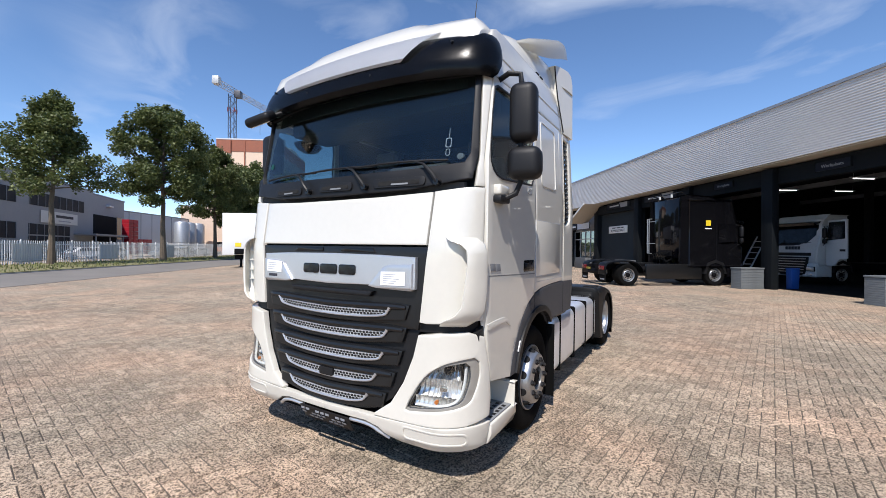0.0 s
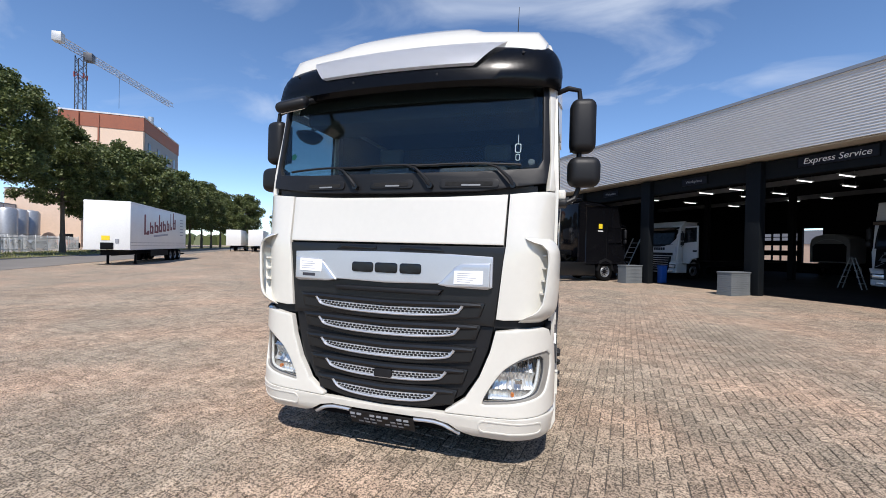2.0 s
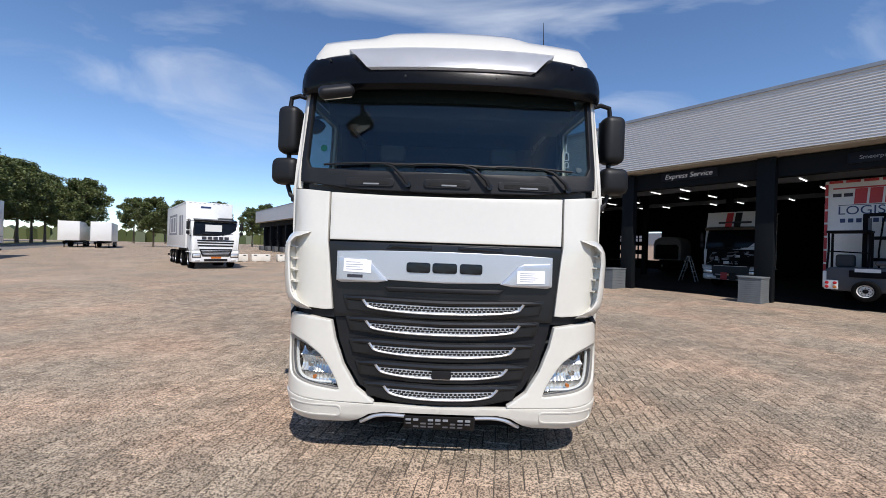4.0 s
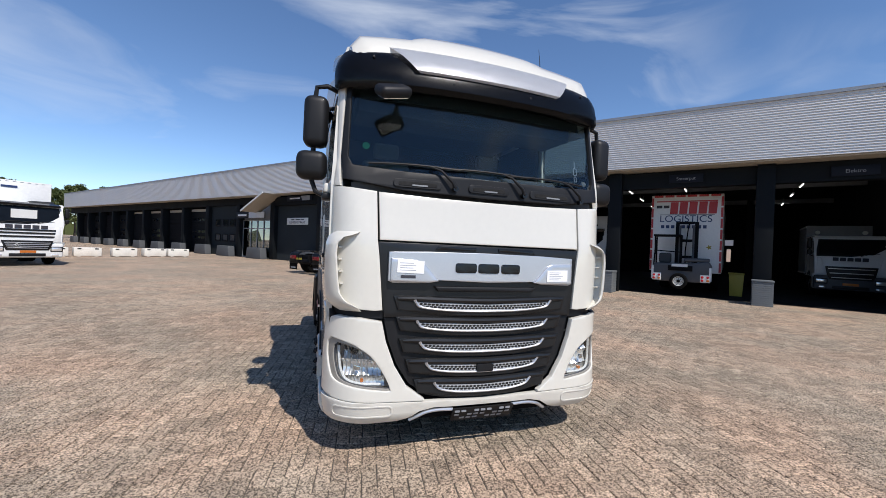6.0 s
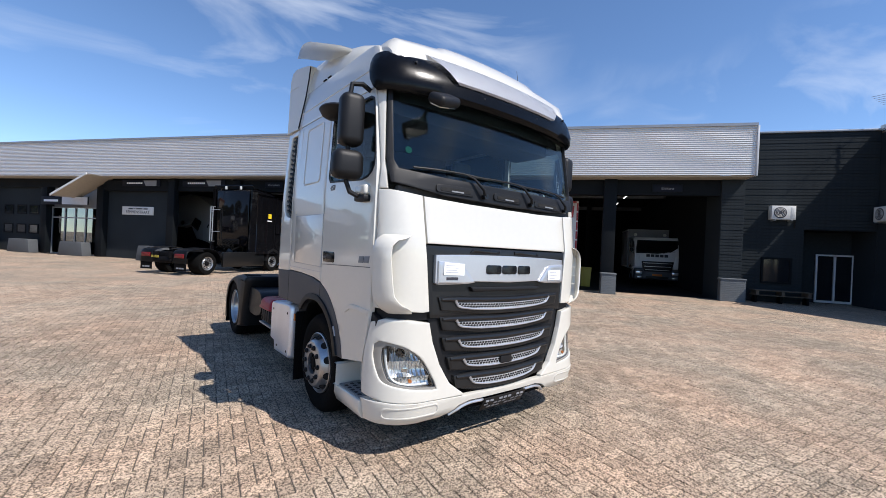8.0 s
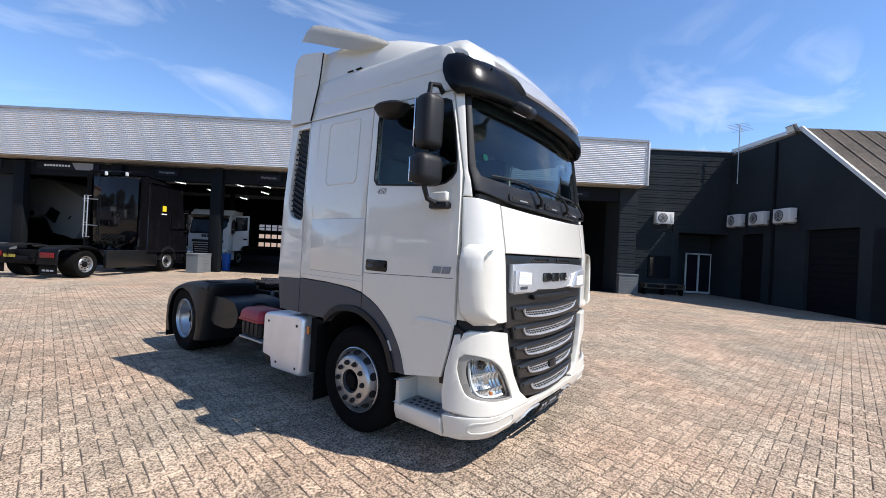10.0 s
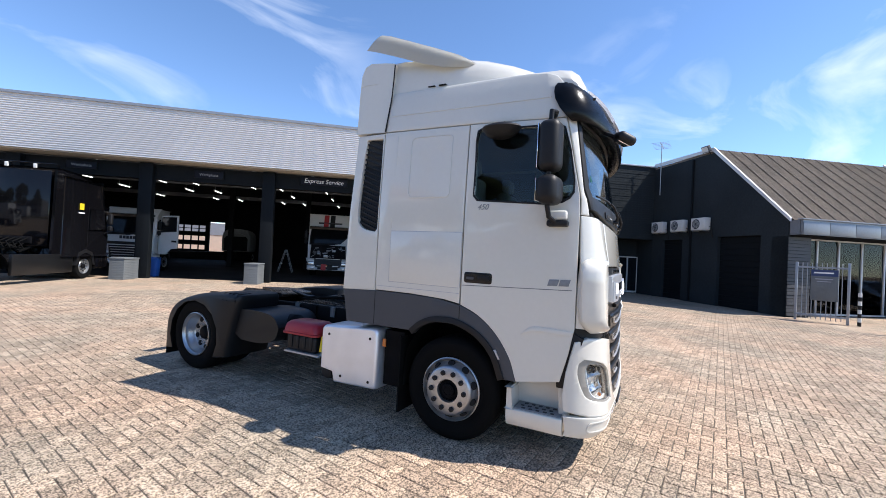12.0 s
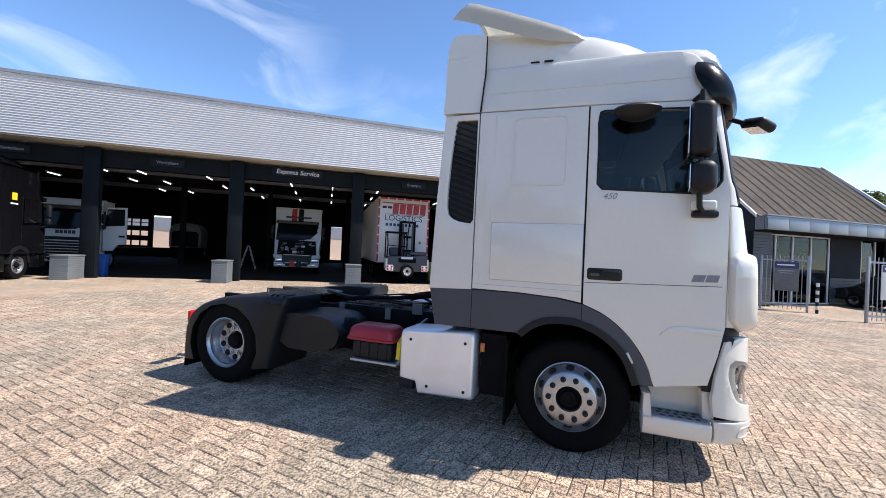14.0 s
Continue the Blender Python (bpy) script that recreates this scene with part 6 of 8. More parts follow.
gate(BM @ pose(12.7, 8.65, 0, 0, 0, math.degrees(math.atan2(-1.2, 0.65))), 1.37, "open galvanised steel bar gate with a grey sign", board=1)
gate(BM @ pose(12.6, 5.35, 0, 0, 0, -14), 1.6, "open galvanised steel bar gate with a white sign", board=2)
bl = thing("bollard", BM @ pose(13.55, 7.25, 0), "black and white striped post at the gate", "bollard")
for k in range(8):
    part("band", lathe(bmesh.new(), [(0, k * 0.14), (0.05, k * 0.14), (0.05, k * 0.14 + 0.138), (0, k * 0.14 + 0.138)], 14, "z"), AC_WHITE if k % 2 else BLACK_PLASTIC, bl)

structure("wall_infill", B(12.785, 13.1, 16.695, 18.32, 0, 7.19), BRICK_DARK, "dark wall where the wing meets the gable", "wall")
# Two added dark plates block light through the door slats and roof gap.
structure("door_backing", B(GX + 0.215, GX + 0.29, 10.0, 16.4, 0, 3.25), SHADE_DARK, "dark plate added behind the roller doors against light leaks", "wall")
structure("roof_deck", prism([(9.15, 3.66), (12.64, 7.16), (12.66, 7.06), (9.25, 3.6)], "x", GX + 0.03, 22.5), SHADE_DARK, "dark plate added under the corrugated roof against light leaks", "roof")

# ---- signs and lamps of the workshop ----
def bay_sign(x0, x1, z0, z1, words, size, slant=0.0):
    th = thing("bay_sign", BM @ pose((x0 + x1) / 2, FRONT + 0.84, (z0 + z1) / 2), "dark sign reading %s over a workshop door" % words, "sign", "bay signs")
    w, h = (x1 - x0) / 2, (z1 - z0) / 2
    part("panel", B(-w, w, -0.05, -0.005, -h, h, bevel=0.004), SIGN_DARK, th)
    for x in (-w, w):
        part("edge_strip", B(x - 0.012, x + 0.012, -0.07, 0.0, -h - 0.02, h + 0.02), PILLAR_M, th)
    t = lettering("lettering", words, size, pose(0, -0.056, -0.01, 90, 0, 0), SIGN_WHITE if slant else GREY_WALL_DARK, th, 0.004)
    t.data.shear = slant
    return th


bay_sign(-15.95, -14.75, 4.66, 4.96, "Werkplaats", 0.17)
bay_sign(-10.85, -9.6, 4.62, 4.94, "Werkplaats", 0.17)
bay_sign(-6.25, -4.1, 4.68, 5.04, "Express Service", 0.285, 0.2)
bay_sign(-0.5, 0.7, 4.6, 4.93, "Smeerput", 0.17)
bay_sign(4.35, 5.55, 4.55, 4.88, "Elektro", 0.17)
for x in (-20.4, -25.4):
    th = thing("bay_sign", BM @ pose(x, FRONT + 0.84, 4.9), "dark sign with pale marks over a workshop door", "sign", "bay signs")
    part("panel", B(-1.6, 1.6, -0.05, -0.005, -0.2, 0.2, bevel=0.004), SIGN_DARK, th)
    for k in range(9):
        part("name_bar", B(-1.2 + k * 0.15, -1.09 + k * 0.15, -0.056, -0.05, -0.05, 0.05), SIGN_WHITE, th)
    part("pale_patch", prism([(0.2, 0.17), (0.42, -0.18), (1.3, -0.18), (1.3, 0.17)], "y", -0.058, -0.051), GREY_WALL_DARK, th)

lamp = thing("tube_lamp", BM @ pose(-21.0, 19.5, 5.55), "white fluorescent tube lamp under the workshop ceiling", "lamp", "workshop tube lamps")
part("tube", B(-0.022, 0.022, -0.62, 0.62, -0.018, 0.018, bevel=0.008), TUBE_M, lamp)
part("batten", B(-0.05, 0.05, -0.78, 0.78, 0.031, 0.09), FRAME_WHITE, lamp)
part("hanger", T([(0, -0.6, 0.09), (0, -0.6, 0.36)], 0.008, 5), GALV, lamp)
part("hanger", T([(0, 0.6, 0.09), (0, 0.6, 0.36)], 0.008, 5), GALV, lamp)
for x in (-21.0, -16.6, -14.6, -11.0, -9.2, -6.2, -3.6, -0.6, 4.6):
    for y in (19.5, 22.0, 25.0, 29.0, 34.0):
        if (x, y) != (-21.0, 19.5):
            copy_thing(lamp, BM @ pose(x, y, 5.55))
for k, x in enumerate((-18.7, -13.2, -7.8, -2.4, 2.6)):
    structure("inner_column_%d" % (k + 1), B(x - 0.15, x + 0.15, 27.8, 28.1, 0, 5.9), SHADE_DARK, "steel column inside the workshop, shade put into its colour", "column")
for y in (20.0, 26.0, 34.0):
    structure("ceiling_beam", B(-28.7, 7.2, y - 0.12, y + 0.12, 5.6, 5.89), GREY_WALL_DARK, "grey beam under the workshop ceiling", "beam")

# ---- left wing: dock doors, entrance, guard blocks ----
WY = 16.3
LEAD = [-29.0, -34.4, -40.2] + [-45.6 - 5.45 * k for k in range(8)]
structure("wall_long", B(LEFT, -40.3, WY + 0.6, WY + 0.9, 0, LOW - 0.06), SHADE_DARK, "wall behind the dock doors, shade put into its colour", "wall")
structure("wall_sign", B(-28.7, -23.02, WY, WY + 0.3, 0, LOW - 0.06), BRICK_DARK, "dark closed bay with a white sign", "wall")
structure("wall_windows", slab([[(-40.2, 0), (-34.4, 0), (-34.4, LOW - 0.06), (-40.2, LOW - 0.06)]], WY, WY + 0.3), BRICK_DARK, "dark panelled wall beside the entrance", "wall")
structure("header_long", B(LEFT, -28.75, WY - 0.25, WY - 0.01, LOW - 0.5, LOW + 0.4), PILLAR_M, "dark beam over the dock doors", "beam")
for i, x in enumerate(LEAD):
    structure("dock_pillar_%d" % (i + 1), B(x - 0.3, x + 0.3, WY - 0.35, WY + 0.59, 0, LOW - 0.51, bevel=0.01), PILLAR_M, "dark painted pillar between dock doors", "pillar")
for i, (a, b) in enumerate(zip(LEAD[2:], LEAD[3:])):
    d = thing("dock_door", BM @ pose((a + b) / 2, WY + 0.42, 0), "dark sectional dock door with small lit panes" if i % 2 == 0 else "dark sectional dock door, closed", "door", "dock doors")
    w = (a - b) / 2 - 0.31
    for k in range(7):
        part("section", B(-w, w, -0.03, 0.03, 0.01 + k * 0.6, k * 0.6 + 0.59, bevel=0.01, seg=1), PILLAR_M if i % 2 == 0 else SHADE_DARK, d)
    if i % 2 == 0:
        for z in (1.45, 2.05, 3.3):
            for k in range(4):
                part("pane", B(-w + 0.5 + k * 0.95, -w + 1.2 + k * 0.95, -0.04, -0.031, z, z + 0.26), DARK_GLASS, d)
    if i < 4:
        part("pale_panel", B(-w, w, -0.05, 0.0, 4.24, 4.5), SOFFIT_M, d)


def guard(x, y=15.55):
    th = solid("guard_block", prism([(-1.15, 0), (1.15, 0), (0.98, 0.92), (-0.98, 0.92)], "y", -0.28, 0.28, 0.02), GUARD_GREY, "grey sloping concrete guard block before a dock pillar", "guard block", BM @ pose(x, y, 0), "guard blocks")
    return th


for x in [-23.6, -30.5, -35.6, -40.0] + [-45.4 - 5.45 * k for k in range(8)]:
    guard(x)
# closed bay: white sign
ks = thing("wall_sign_board", BM @ pose(-26.03, WY - 0.02, 3.15), "white sign board with dark lettering on the dark wall", "sign")
part("board", B(-1.35, 1.35, -0.03, 0.0, -0.27, 0.27, bevel=0.005), AC_WHITE, ks)
for a, b in ((-0.8, -0.4), (-0.32, -0.25), (-0.15, 0.4), (0.5, 0.85)):
    part("print_bar", B(a, b, -0.034, -0.03, 0.09, 0.17), INK, ks)
lettering("lettering", "REMMENSTRAAT", 0.27, pose(0, -0.034, -0.095, 90, 0, 0), INK, ks, 0.003)
# entrance with glass doors and slanting canopy
en = thing("entrance", BM @ pose(-31.8, WY, 0), "glazed entrance with metal frames in the dark front", "entrance")
for x in (-2.3, -1.0, 0.0, 1.0, 2.3):
    part("post", B(x - 0.05, x + 0.05, 0.0, 0.1, 0, 3.3), GALV, en)
for z in (0.05, 2.55, 3.25):
    part("rail", B(-2.25, 2.25, 0.01, 0.09, z - 0.04, z + 0.04), GALV, en)
for a, b in ((-2.25, -1.05), (-0.95, -0.05), (0.05, 0.95), (1.05, 2.25)):
    part("pane", B(a, b, 0.04, 0.05, 0.1, 3.2), PANE, en)
part("sign_panel", B(-2.6, 1.9, -0.5, -0.42, 3.4, 3.95, bevel=0.006), SIGN_DARK, en, "dark entrance sign panel")
part("pale_sign", B(-0.5, 1.9, -0.52, -0.505, 3.42, 3.93), GREY_WALL, en)
part("name_bar", B(-2.3, -0.9, -0.512, -0.502, 3.6, 3.75), SIGN_WHITE, en)
structure("wall_entrance", B(-34.1, -29.3, WY + 2.6, WY + 2.8, 0, LOW), CLAD_DARK, "dark grey wall inside the entrance", "wall")
structure("wall_over_entrance", B(-34.1, -29.3, WY + 0.12, WY + 0.25, 3.3, LOW - 0.06), GREY_WALL_DARK, "grey wall over the entrance", "wall")
cp = thing("entrance_canopy", BM @ pose(0, FRONT, 0), "slanting white canopy over the entrance", "canopy")
part("sheet", prism([(-31.15, 3.86), (-28.1, 5.2), (-27.9, 5.2), (-27.85, 5.26), (-28.2, 5.27), (-31.2, 3.95)], "y", -0.62, 1.0, 0.004), SOFFIT_M, cp)
part("edge", prism([(-31.2, 3.84), (-28.05, 5.2), (-28.05, 5.32), (-31.2, 3.98)], "y", -0.68, -0.625), FRAME_WHITE, cp)
for k, (x, z) in enumerate(((-38.6, 1.3), (-37.2, 1.3), (-35.9, 1.3), (-38.6, 2.7), (-37.2, 2.7), (-35.9, 2.7))):
    w = thing("wall_window", BM @ pose(x, WY - 0.01, z), "dark framed window in the panelled wall", "window", "wing windows")
    part("frame", slab([[(-0.5, 0), (0.5, 0), (0.5, 0.7), (-0.5, 0.7)], [(-0.42, 0.08), (-0.42, 0.62), (0.42, 0.62), (0.42, 0.08)]], -0.04, 0.0), PILLAR_M, w)
    part("pane", B(-0.42, 0.42, -0.02, -0.01, 0.08, 0.62), DARK_GLASS, w)
# white concrete blocks in a row across the yard
for k, y in enumerate((11.0, 9.37, 7.47, 5.5, 3.75, 1.9)):
    b = thing("concrete_block", BM @ pose(-33.8 + 0.12 * ((k * 7) % 3 - 1), y, 0, 0, 0, 2 * ((k * 5) % 3 - 1)), "white painted concrete block with chipped edges", "concrete block", "concrete blocks")
    part("block", B(-0.3, 0.3, -0.72, 0.72, 0.03, 0.6, bevel=0.035), CONCRETE, b)
    for z in (-0.45, 0.45):
        part("foot", B(-0.28, 0.28, z - 0.1, z + 0.1, 0, 0.03), CONCRETE, b)
        part("lifting_slot", B(0.29, 0.305, z - 0.1, z + 0.1, 0.48, 0.56), BLACK_PLASTIC, b)

# ---- other vehicles ----
def plain_wheel(parent, x, y, r=0.5, w=0.3, side=1, hub=None):
    e = new("wheel")
    e.parent = parent
    e.matrix_basis = pose(x, y, r, 0, 0, 0 if side > 0 else 180)
    part("tyre", lathe(bmesh.new(), [(r * 0.58, -0.02), (r * 0.75, 0.01), (r * 0.93, 0), (r, -0.05), (r, -w + 0.05), (r * 0.93, -w), (r * 0.58, -w + 0.02)], 32), RUBBER, e)
    part("rim", lathe(bmesh.new(), [(r * 0.6, -0.2), (r * 0.6, -0.01), (r * 0.56, -0.02), (r * 0.53, -0.09), (r * 0.5, -0.11), (r * 0.44, -0.06), (r * 0.4, -0.045), (r * 0.24, -0.045), (r * 0.23, -0.08), (0, -0.08)], 28), hub or STEEL, e)
    part("hub", lathe(bmesh.new(), [(r * 0.2, -0.08), (r * 0.19, -0.02), (r * 0.12, 0.0), (0, 0.005)], 18), CHASSIS, e)
    nut = part("wheel_nut", lathe(bmesh.new(), [(r * 0.05, -0.045), (r * 0.045, -0.02), (0, -0.015)], 6), CHASSIS, e)
    hole = part("hand_hole", lathe(bmesh.new(), [(r * 0.06, -0.1), (r * 0.055, -0.078), (0, -0.076)], 8), CHASSIS, e)
    for k in range(8):
        a, b = k * math.pi / 4, k * math.pi / 4 + 0.39
        for ob, rr, c in ((nut, 0.33, a), (hole, 0.47, b)):
            m = Matrix.Translation((0, r * rr * math.cos(c), r * rr * math.sin(c)))
            if k:
                again(ob, e, m)
            else:
                ob.matrix_basis = m
    return e


def lorry_cab(th, paint, h=3.6, depth=2.2, grille=None, slats=5, name=None, plate=True, visor=True, zlow=0.95, gz=(0.55, 1.62), low=None, glass=None):
    """A cab-over cab whose front looks along -y at y = 0: rounded shell, framed screen, tiered grille, bumper with lamps."""
    low_roof = h < 3.1
    pr = [(0.06, zlow), (0.0, zlow + 0.1), (0.0, 1.75), (0.04, 1.95)] + ([(0.17, h - 0.2), (0.26, h - 0.07), (0.4, h)] if low_roof else [(0.2, 2.85), (0.28, 3.1), (0.55, h)]) + [(depth, h), (depth, zlow)]
    top = h - 0.22 if low_roof else 2.84
    body = part("cab_body", prism(pr, "x", -1.22, 1.22, 0.1, 3), paint, th)

    def at(z):
        return lerp([(1.75, 0.0), (1.95, 0.04), (2.85, 0.2), (3.1, 0.28)], z)

    def sheet(rows, d, material, name_, label=""):
        bm = bmesh.new()
        loft(bm, [[(x, at(z) - d + 0.008 * (x / 1.15) ** 4, z) for x in [w * k / 5 for k in range(-5, 6)]] for w, z in rows], closed=False)
        bmesh.ops.solidify(bm, geom=bm.faces[:], thickness=0.012)
        return part(name_, bm, material, th, label)

    sheet(((1.15, 1.9), (1.15, 2.2), (1.12, top - 0.2), (1.09, top + 0.06)), 0.016, BLACK_PLASTIC, "screen_surround")
    sheet(((1.08, 2.0), (1.08, 2.3), (1.03, top)), 0.03, DARK_GLASS, "windscreen", "dark windscreen")
    for sd in (1, -1):
        part("side_window", prism([(0.22, 2.05), (0.34, top - 0.02), (1.15, top), (1.15, 1.98)], "x", *sorted((sd * 1.213, sd * 1.228)), 0.004), glass or DARK_GLASS, th)
        m = part("mirror", B(*sorted((sd * 1.3, sd * 1.47)), 0.1, 0.24, 2.25, 2.72, bevel=0.05, seg=3), BLACK_PLASTIC, th)
        part("wide_mirror", B(*sorted((sd * 1.3, sd * 1.47)), 0.1, 0.24, 1.98, 2.2, bevel=0.05, seg=3), BLACK_PLASTIC, m)
        part("arm", T([(sd * 1.2, 0.3, 2.8), (sd * 1.38, 0.17, 2.78), (sd * 1.38, 0.17, 1.95), (sd * 1.22, 0.25, 1.88)], 0.02, 6), BLACK_PLASTIC, m)
        hl = part("headlight", B(*sorted((sd * 0.78, sd * 1.16)), -0.13, -0.02, 0.68, 0.86, bevel=0.03), REFLECTOR, th, "clear headlight")
        part("lamp_frame", B(*sorted((sd * 0.75, sd * 1.19)), -0.118, -0.01, 0.65, 0.89, bevel=0.02), BLACK_PLASTIC, hl)
        part("fog_lamp", B(*sorted((sd * 0.8, sd * 1.05)), -0.125, -0.05, 0.45, 0.54, bevel=0.02), REFLECTOR, th)
        part("wheel_arch", prism([(0.75, zlow - 0.35), (0.9, 1.05), (1.3, 1.2), (1.7, 1.05), (1.85, zlow - 0.35), (1.75, zlow - 0.35), (1.6, 0.95), (1.3, 1.06), (1.0, 0.95), (0.87, zlow - 0.35)], "x", *sorted((sd * 1.0, sd * 1.24))), BLACK_PLASTIC, th)
        plain_wheel(th, sd * 1.2, 1.3, 0.5, 0.3, sd)
        part("boarding_step", B(*sorted((sd * 0.95, sd * 1.22)), 0.1, 0.75, 0.4, zlow - 0.01, bevel=0.03), paint, th)
        part("door_gap", B(*sorted((sd * 1.216, sd * 1.2225)), 1.24, 1.25, zlow + 0.12, 2.9), BLACK_PLASTIC, th)
        part("corner_panel", prism([(0.86, 1.1), (1.12, 1.12), (1.12, 1.85), (0.98, 1.82)] if sd > 0 else [(-0.86, 1.1), (-0.98, 1.82), (-1.12, 1.85), (-1.12, 1.12)], "y", -0.035, 0.05, 0.02), paint, th)
    part("bumper", B(-1.22, 1.22, -0.1, 0.35, 0.38, zlow + 0.08, bevel=0.08, seg=4), low or paint, th, "bumper")
    part("air_intake", B(-0.6, 0.6, -0.112, -0.06, 0.44, 0.58, bevel=0.015), BLACK_PLASTIC, th)
    gr = part("grille", prism([(-0.85, gz[1]), (0.85, gz[1]), (0.78, gz[0] + 0.2), (0.7, gz[0]), (-0.7, gz[0]), (-0.78, gz[0] + 0.2)], "y", -0.125, -0.03, 0.015), grille or BLACK_PLASTIC, th, "dark grille")
    for k in range(slats):
        z = gz[0] + 0.08 + k * (gz[1] - gz[0] - 0.2) / max(1, slats - 1)
        w = lerp([(gz[0], 0.62), (gz[1], 0.8)], z)
        part("slat", B(-w, w, -0.14, -0.12, z, z + 0.032, bevel=0.006, seg=1), SILVER, gr)
    if visor:
        part("sun_visor", prism([(-0.12, 2.86), (-0.14, 2.98), (0.38, 3.08), (0.38, 3.0)], "x", -1.12, 1.12, 0.02, 2), BLACK_GLOSS, th)
    if name:
        for k in range(5):
            a = -name + 2 * name * k / 5
            part("name_block", B(a, a + 0.32 * name, -0.022, -0.002, 1.7, 1.86, bevel=0.003, seg=1), INK, th, "dark block of a name")
    if plate:
        part("number_plate", B(-0.26, 0.26, -0.13, -0.1, 0.6, 0.71), ORANGE_LENS, th, "dull yellow number plate")
    for sx in (-0.85, -0.3, 0.3):
        part("wiper", T([(sx, -0.01, 1.93), (sx + 0.25, 0.0, 2.02), (sx + 0.6, 0.02, 2.05)], 0.012, 5), BLACK_PLASTIC, th)
    part("underframe", B(-0.42, 0.42, 0.5, depth + 0.5, 0.5, 0.94), CHASSIS, th)
    return th


def trailer_box(th, y0, length, z0, z1, paint, wheels=True):
    part("box", B(-1.27, 1.27, y0, y0 + length, z0, z1, bevel=0.03), paint, th, "white box body")
    for x in (-1.262, 1.262):
        for z in (z0 + 0.04, z1 - 0.08):
            part("side_rail", B(x - 0.02, x + 0.02, y0 + 0.01, y0 + length - 0.01, z - 0.04, z + 0.04), FRAME_WHITE, th)
    part("chassis", B(-0.5, 0.5, y0 + 0.4, y0 + length - 0.1, z0 - 0.35, z0 - 0.005), CHASSIS, th)
    part("under_bar", B(-1.2, 1.2, y0 + length - 0.15, y0 + length - 0.05, 0.45, 0.57), CHASSIS, th)
    if wheels:
        for k in range(3):
            for sd in (1, -1):
                plain_wheel(th, sd * 1.22, y0 + length - 4.6 + k * 1.31, 0.48, 0.36, sd)
        for sd in (1, -1):
            part("landing_leg", B(*sorted((sd * 0.75, sd * 0.87)), y0 + 2.3, y0 + 2.42, 0.02, z0 - 0.35), CHASSIS, th)
            part("foot", B(*sorted((sd * 0.68, sd * 0.94)), y0 + 2.22, y0 + 2.5, 0.0, 0.025), CHASSIS, th)
            part("side_guard", B(*sorted((sd * 1.2, sd * 1.23)), y0 + 4.0, y0 + length - 5.4, 0.5, 0.95), CHASSIS, th)
    return th


# parked lorry with box trailer, across the yard
cf = thing("lorry", BM @ pose(-24.33, 1.15, 0, 0, 0, 94.5), "white lorry with box trailer parked in the yard", "lorry")
lorry_cab(cf, WHITE_PLAIN, h=2.86, depth=1.75, name=0.72, slats=4, gz=(0.72, 1.16), visor=False)
for z in (1.3, 1.46, 1.6):
    part("upper_slot", B(-0.95, 0.95, -0.03, -0.002, z, z + 0.075, bevel=0.008, seg=1), BLACK_PLASTIC, cf)
part("roof_visor", prism([(0.05, 2.74), (0.04, 2.8), (0.36, 2.89), (0.36, 2.85)], "x", -1.1, 1.1, 0.015, 2), BLACK_GLOSS, cf)
part("paper_board", B(-0.55, 0.3, 0.04, 0.05, 2.16, 2.55), AC_WHITE, cf, "pale board behind the windscreen")
part("air_dam", prism([(0.75, 2.8), (1.2, 3.02), (1.7, 3.0), (1.7, 2.8)], "x", 0.4, 1.1, 0.05), BLACK_PLASTIC, cf)
trailer_box(cf, 1.95, 9.1, 1.15, 3.97, WHITE_PLAIN)
for y0, y1, z0, z1 in ((3.0, 3.5, 1.95, 3.2), (3.7, 4.6, 1.95, 3.2), (5.6, 9.6, 1.95, 2.1), (5.6, 9.6, 3.2, 3.35), (5.6, 6.0, 2.1, 3.2), (6.4, 7.4, 2.15, 3.15), (7.7, 8.7, 2.15, 3.15), (9.1, 9.6, 2.1, 3.2)):
    part("name_patch", B(-1.276, -1.268, y0, y1, z0, z1, bevel=0.003, seg=1), GREY_WALL_DARK, cf)
part("front_mark", B(-0.5, 0.05, 1.925, 1.945, 3.62, 3.72), BLUE_PRINT, cf)
for k in range(9):
    part("top_mark", B(-1.1 + k * 0.25, -0.98 + k * 0.25, 1.94, 1.95, 3.9, 3.92), GREY_WALL_DARK, cf)
for sd in (1, -1):
    plain_wheel(cf, sd * 1.2, 4.0, 0.5, 0.55, sd)

# box trailer with dark red name on the far side of the yard
lt = thing("box_trailer", BM @ pose(-29.1, -12.55, 0, 0, 0, 90), "white box trailer with dark red name on its side", "trailer")
trailer_box(lt, 0.0, 13.6, 1.02, 4.25, WHITE_PLAIN)
for k, (w, hgt) in enumerate(((1.0, 1.45), (0.75, 0.85), (0.9, 0.85), (0.8, 1.35), (0.75, 0.85), (0.7, 0.85), (0.4, 1.4), (0.8, 1.4))):
    y, z = 2.5 + k * 1.0 + (0.15 if k else 0) - (0.3 if k == 7 else 0), 2.1 + 0.085 * k
    for j, (a, b, z0, z1) in enumerate(((0.0, 0.3 * w, 0.0, hgt), (0.0, w, 0.0, 0.16), (0.62 * w, w, 0.0, hgt * 0.62 if k not in (0, 6) else 0.3), (0.1 * w, 0.85 * w, 0.48, 0.62))):
        if k in (0, 6) and z0 > 0.3:
            continue
        part("name_stroke", prism([(y + a, z + z0), (y + b, z + z0 + 0.04), (y + b, z + z1 + 0.04), (y + a, z + z1)], "x", 1.271, 1.279 + 0.0015 * j), LETTER_DARK, lt)
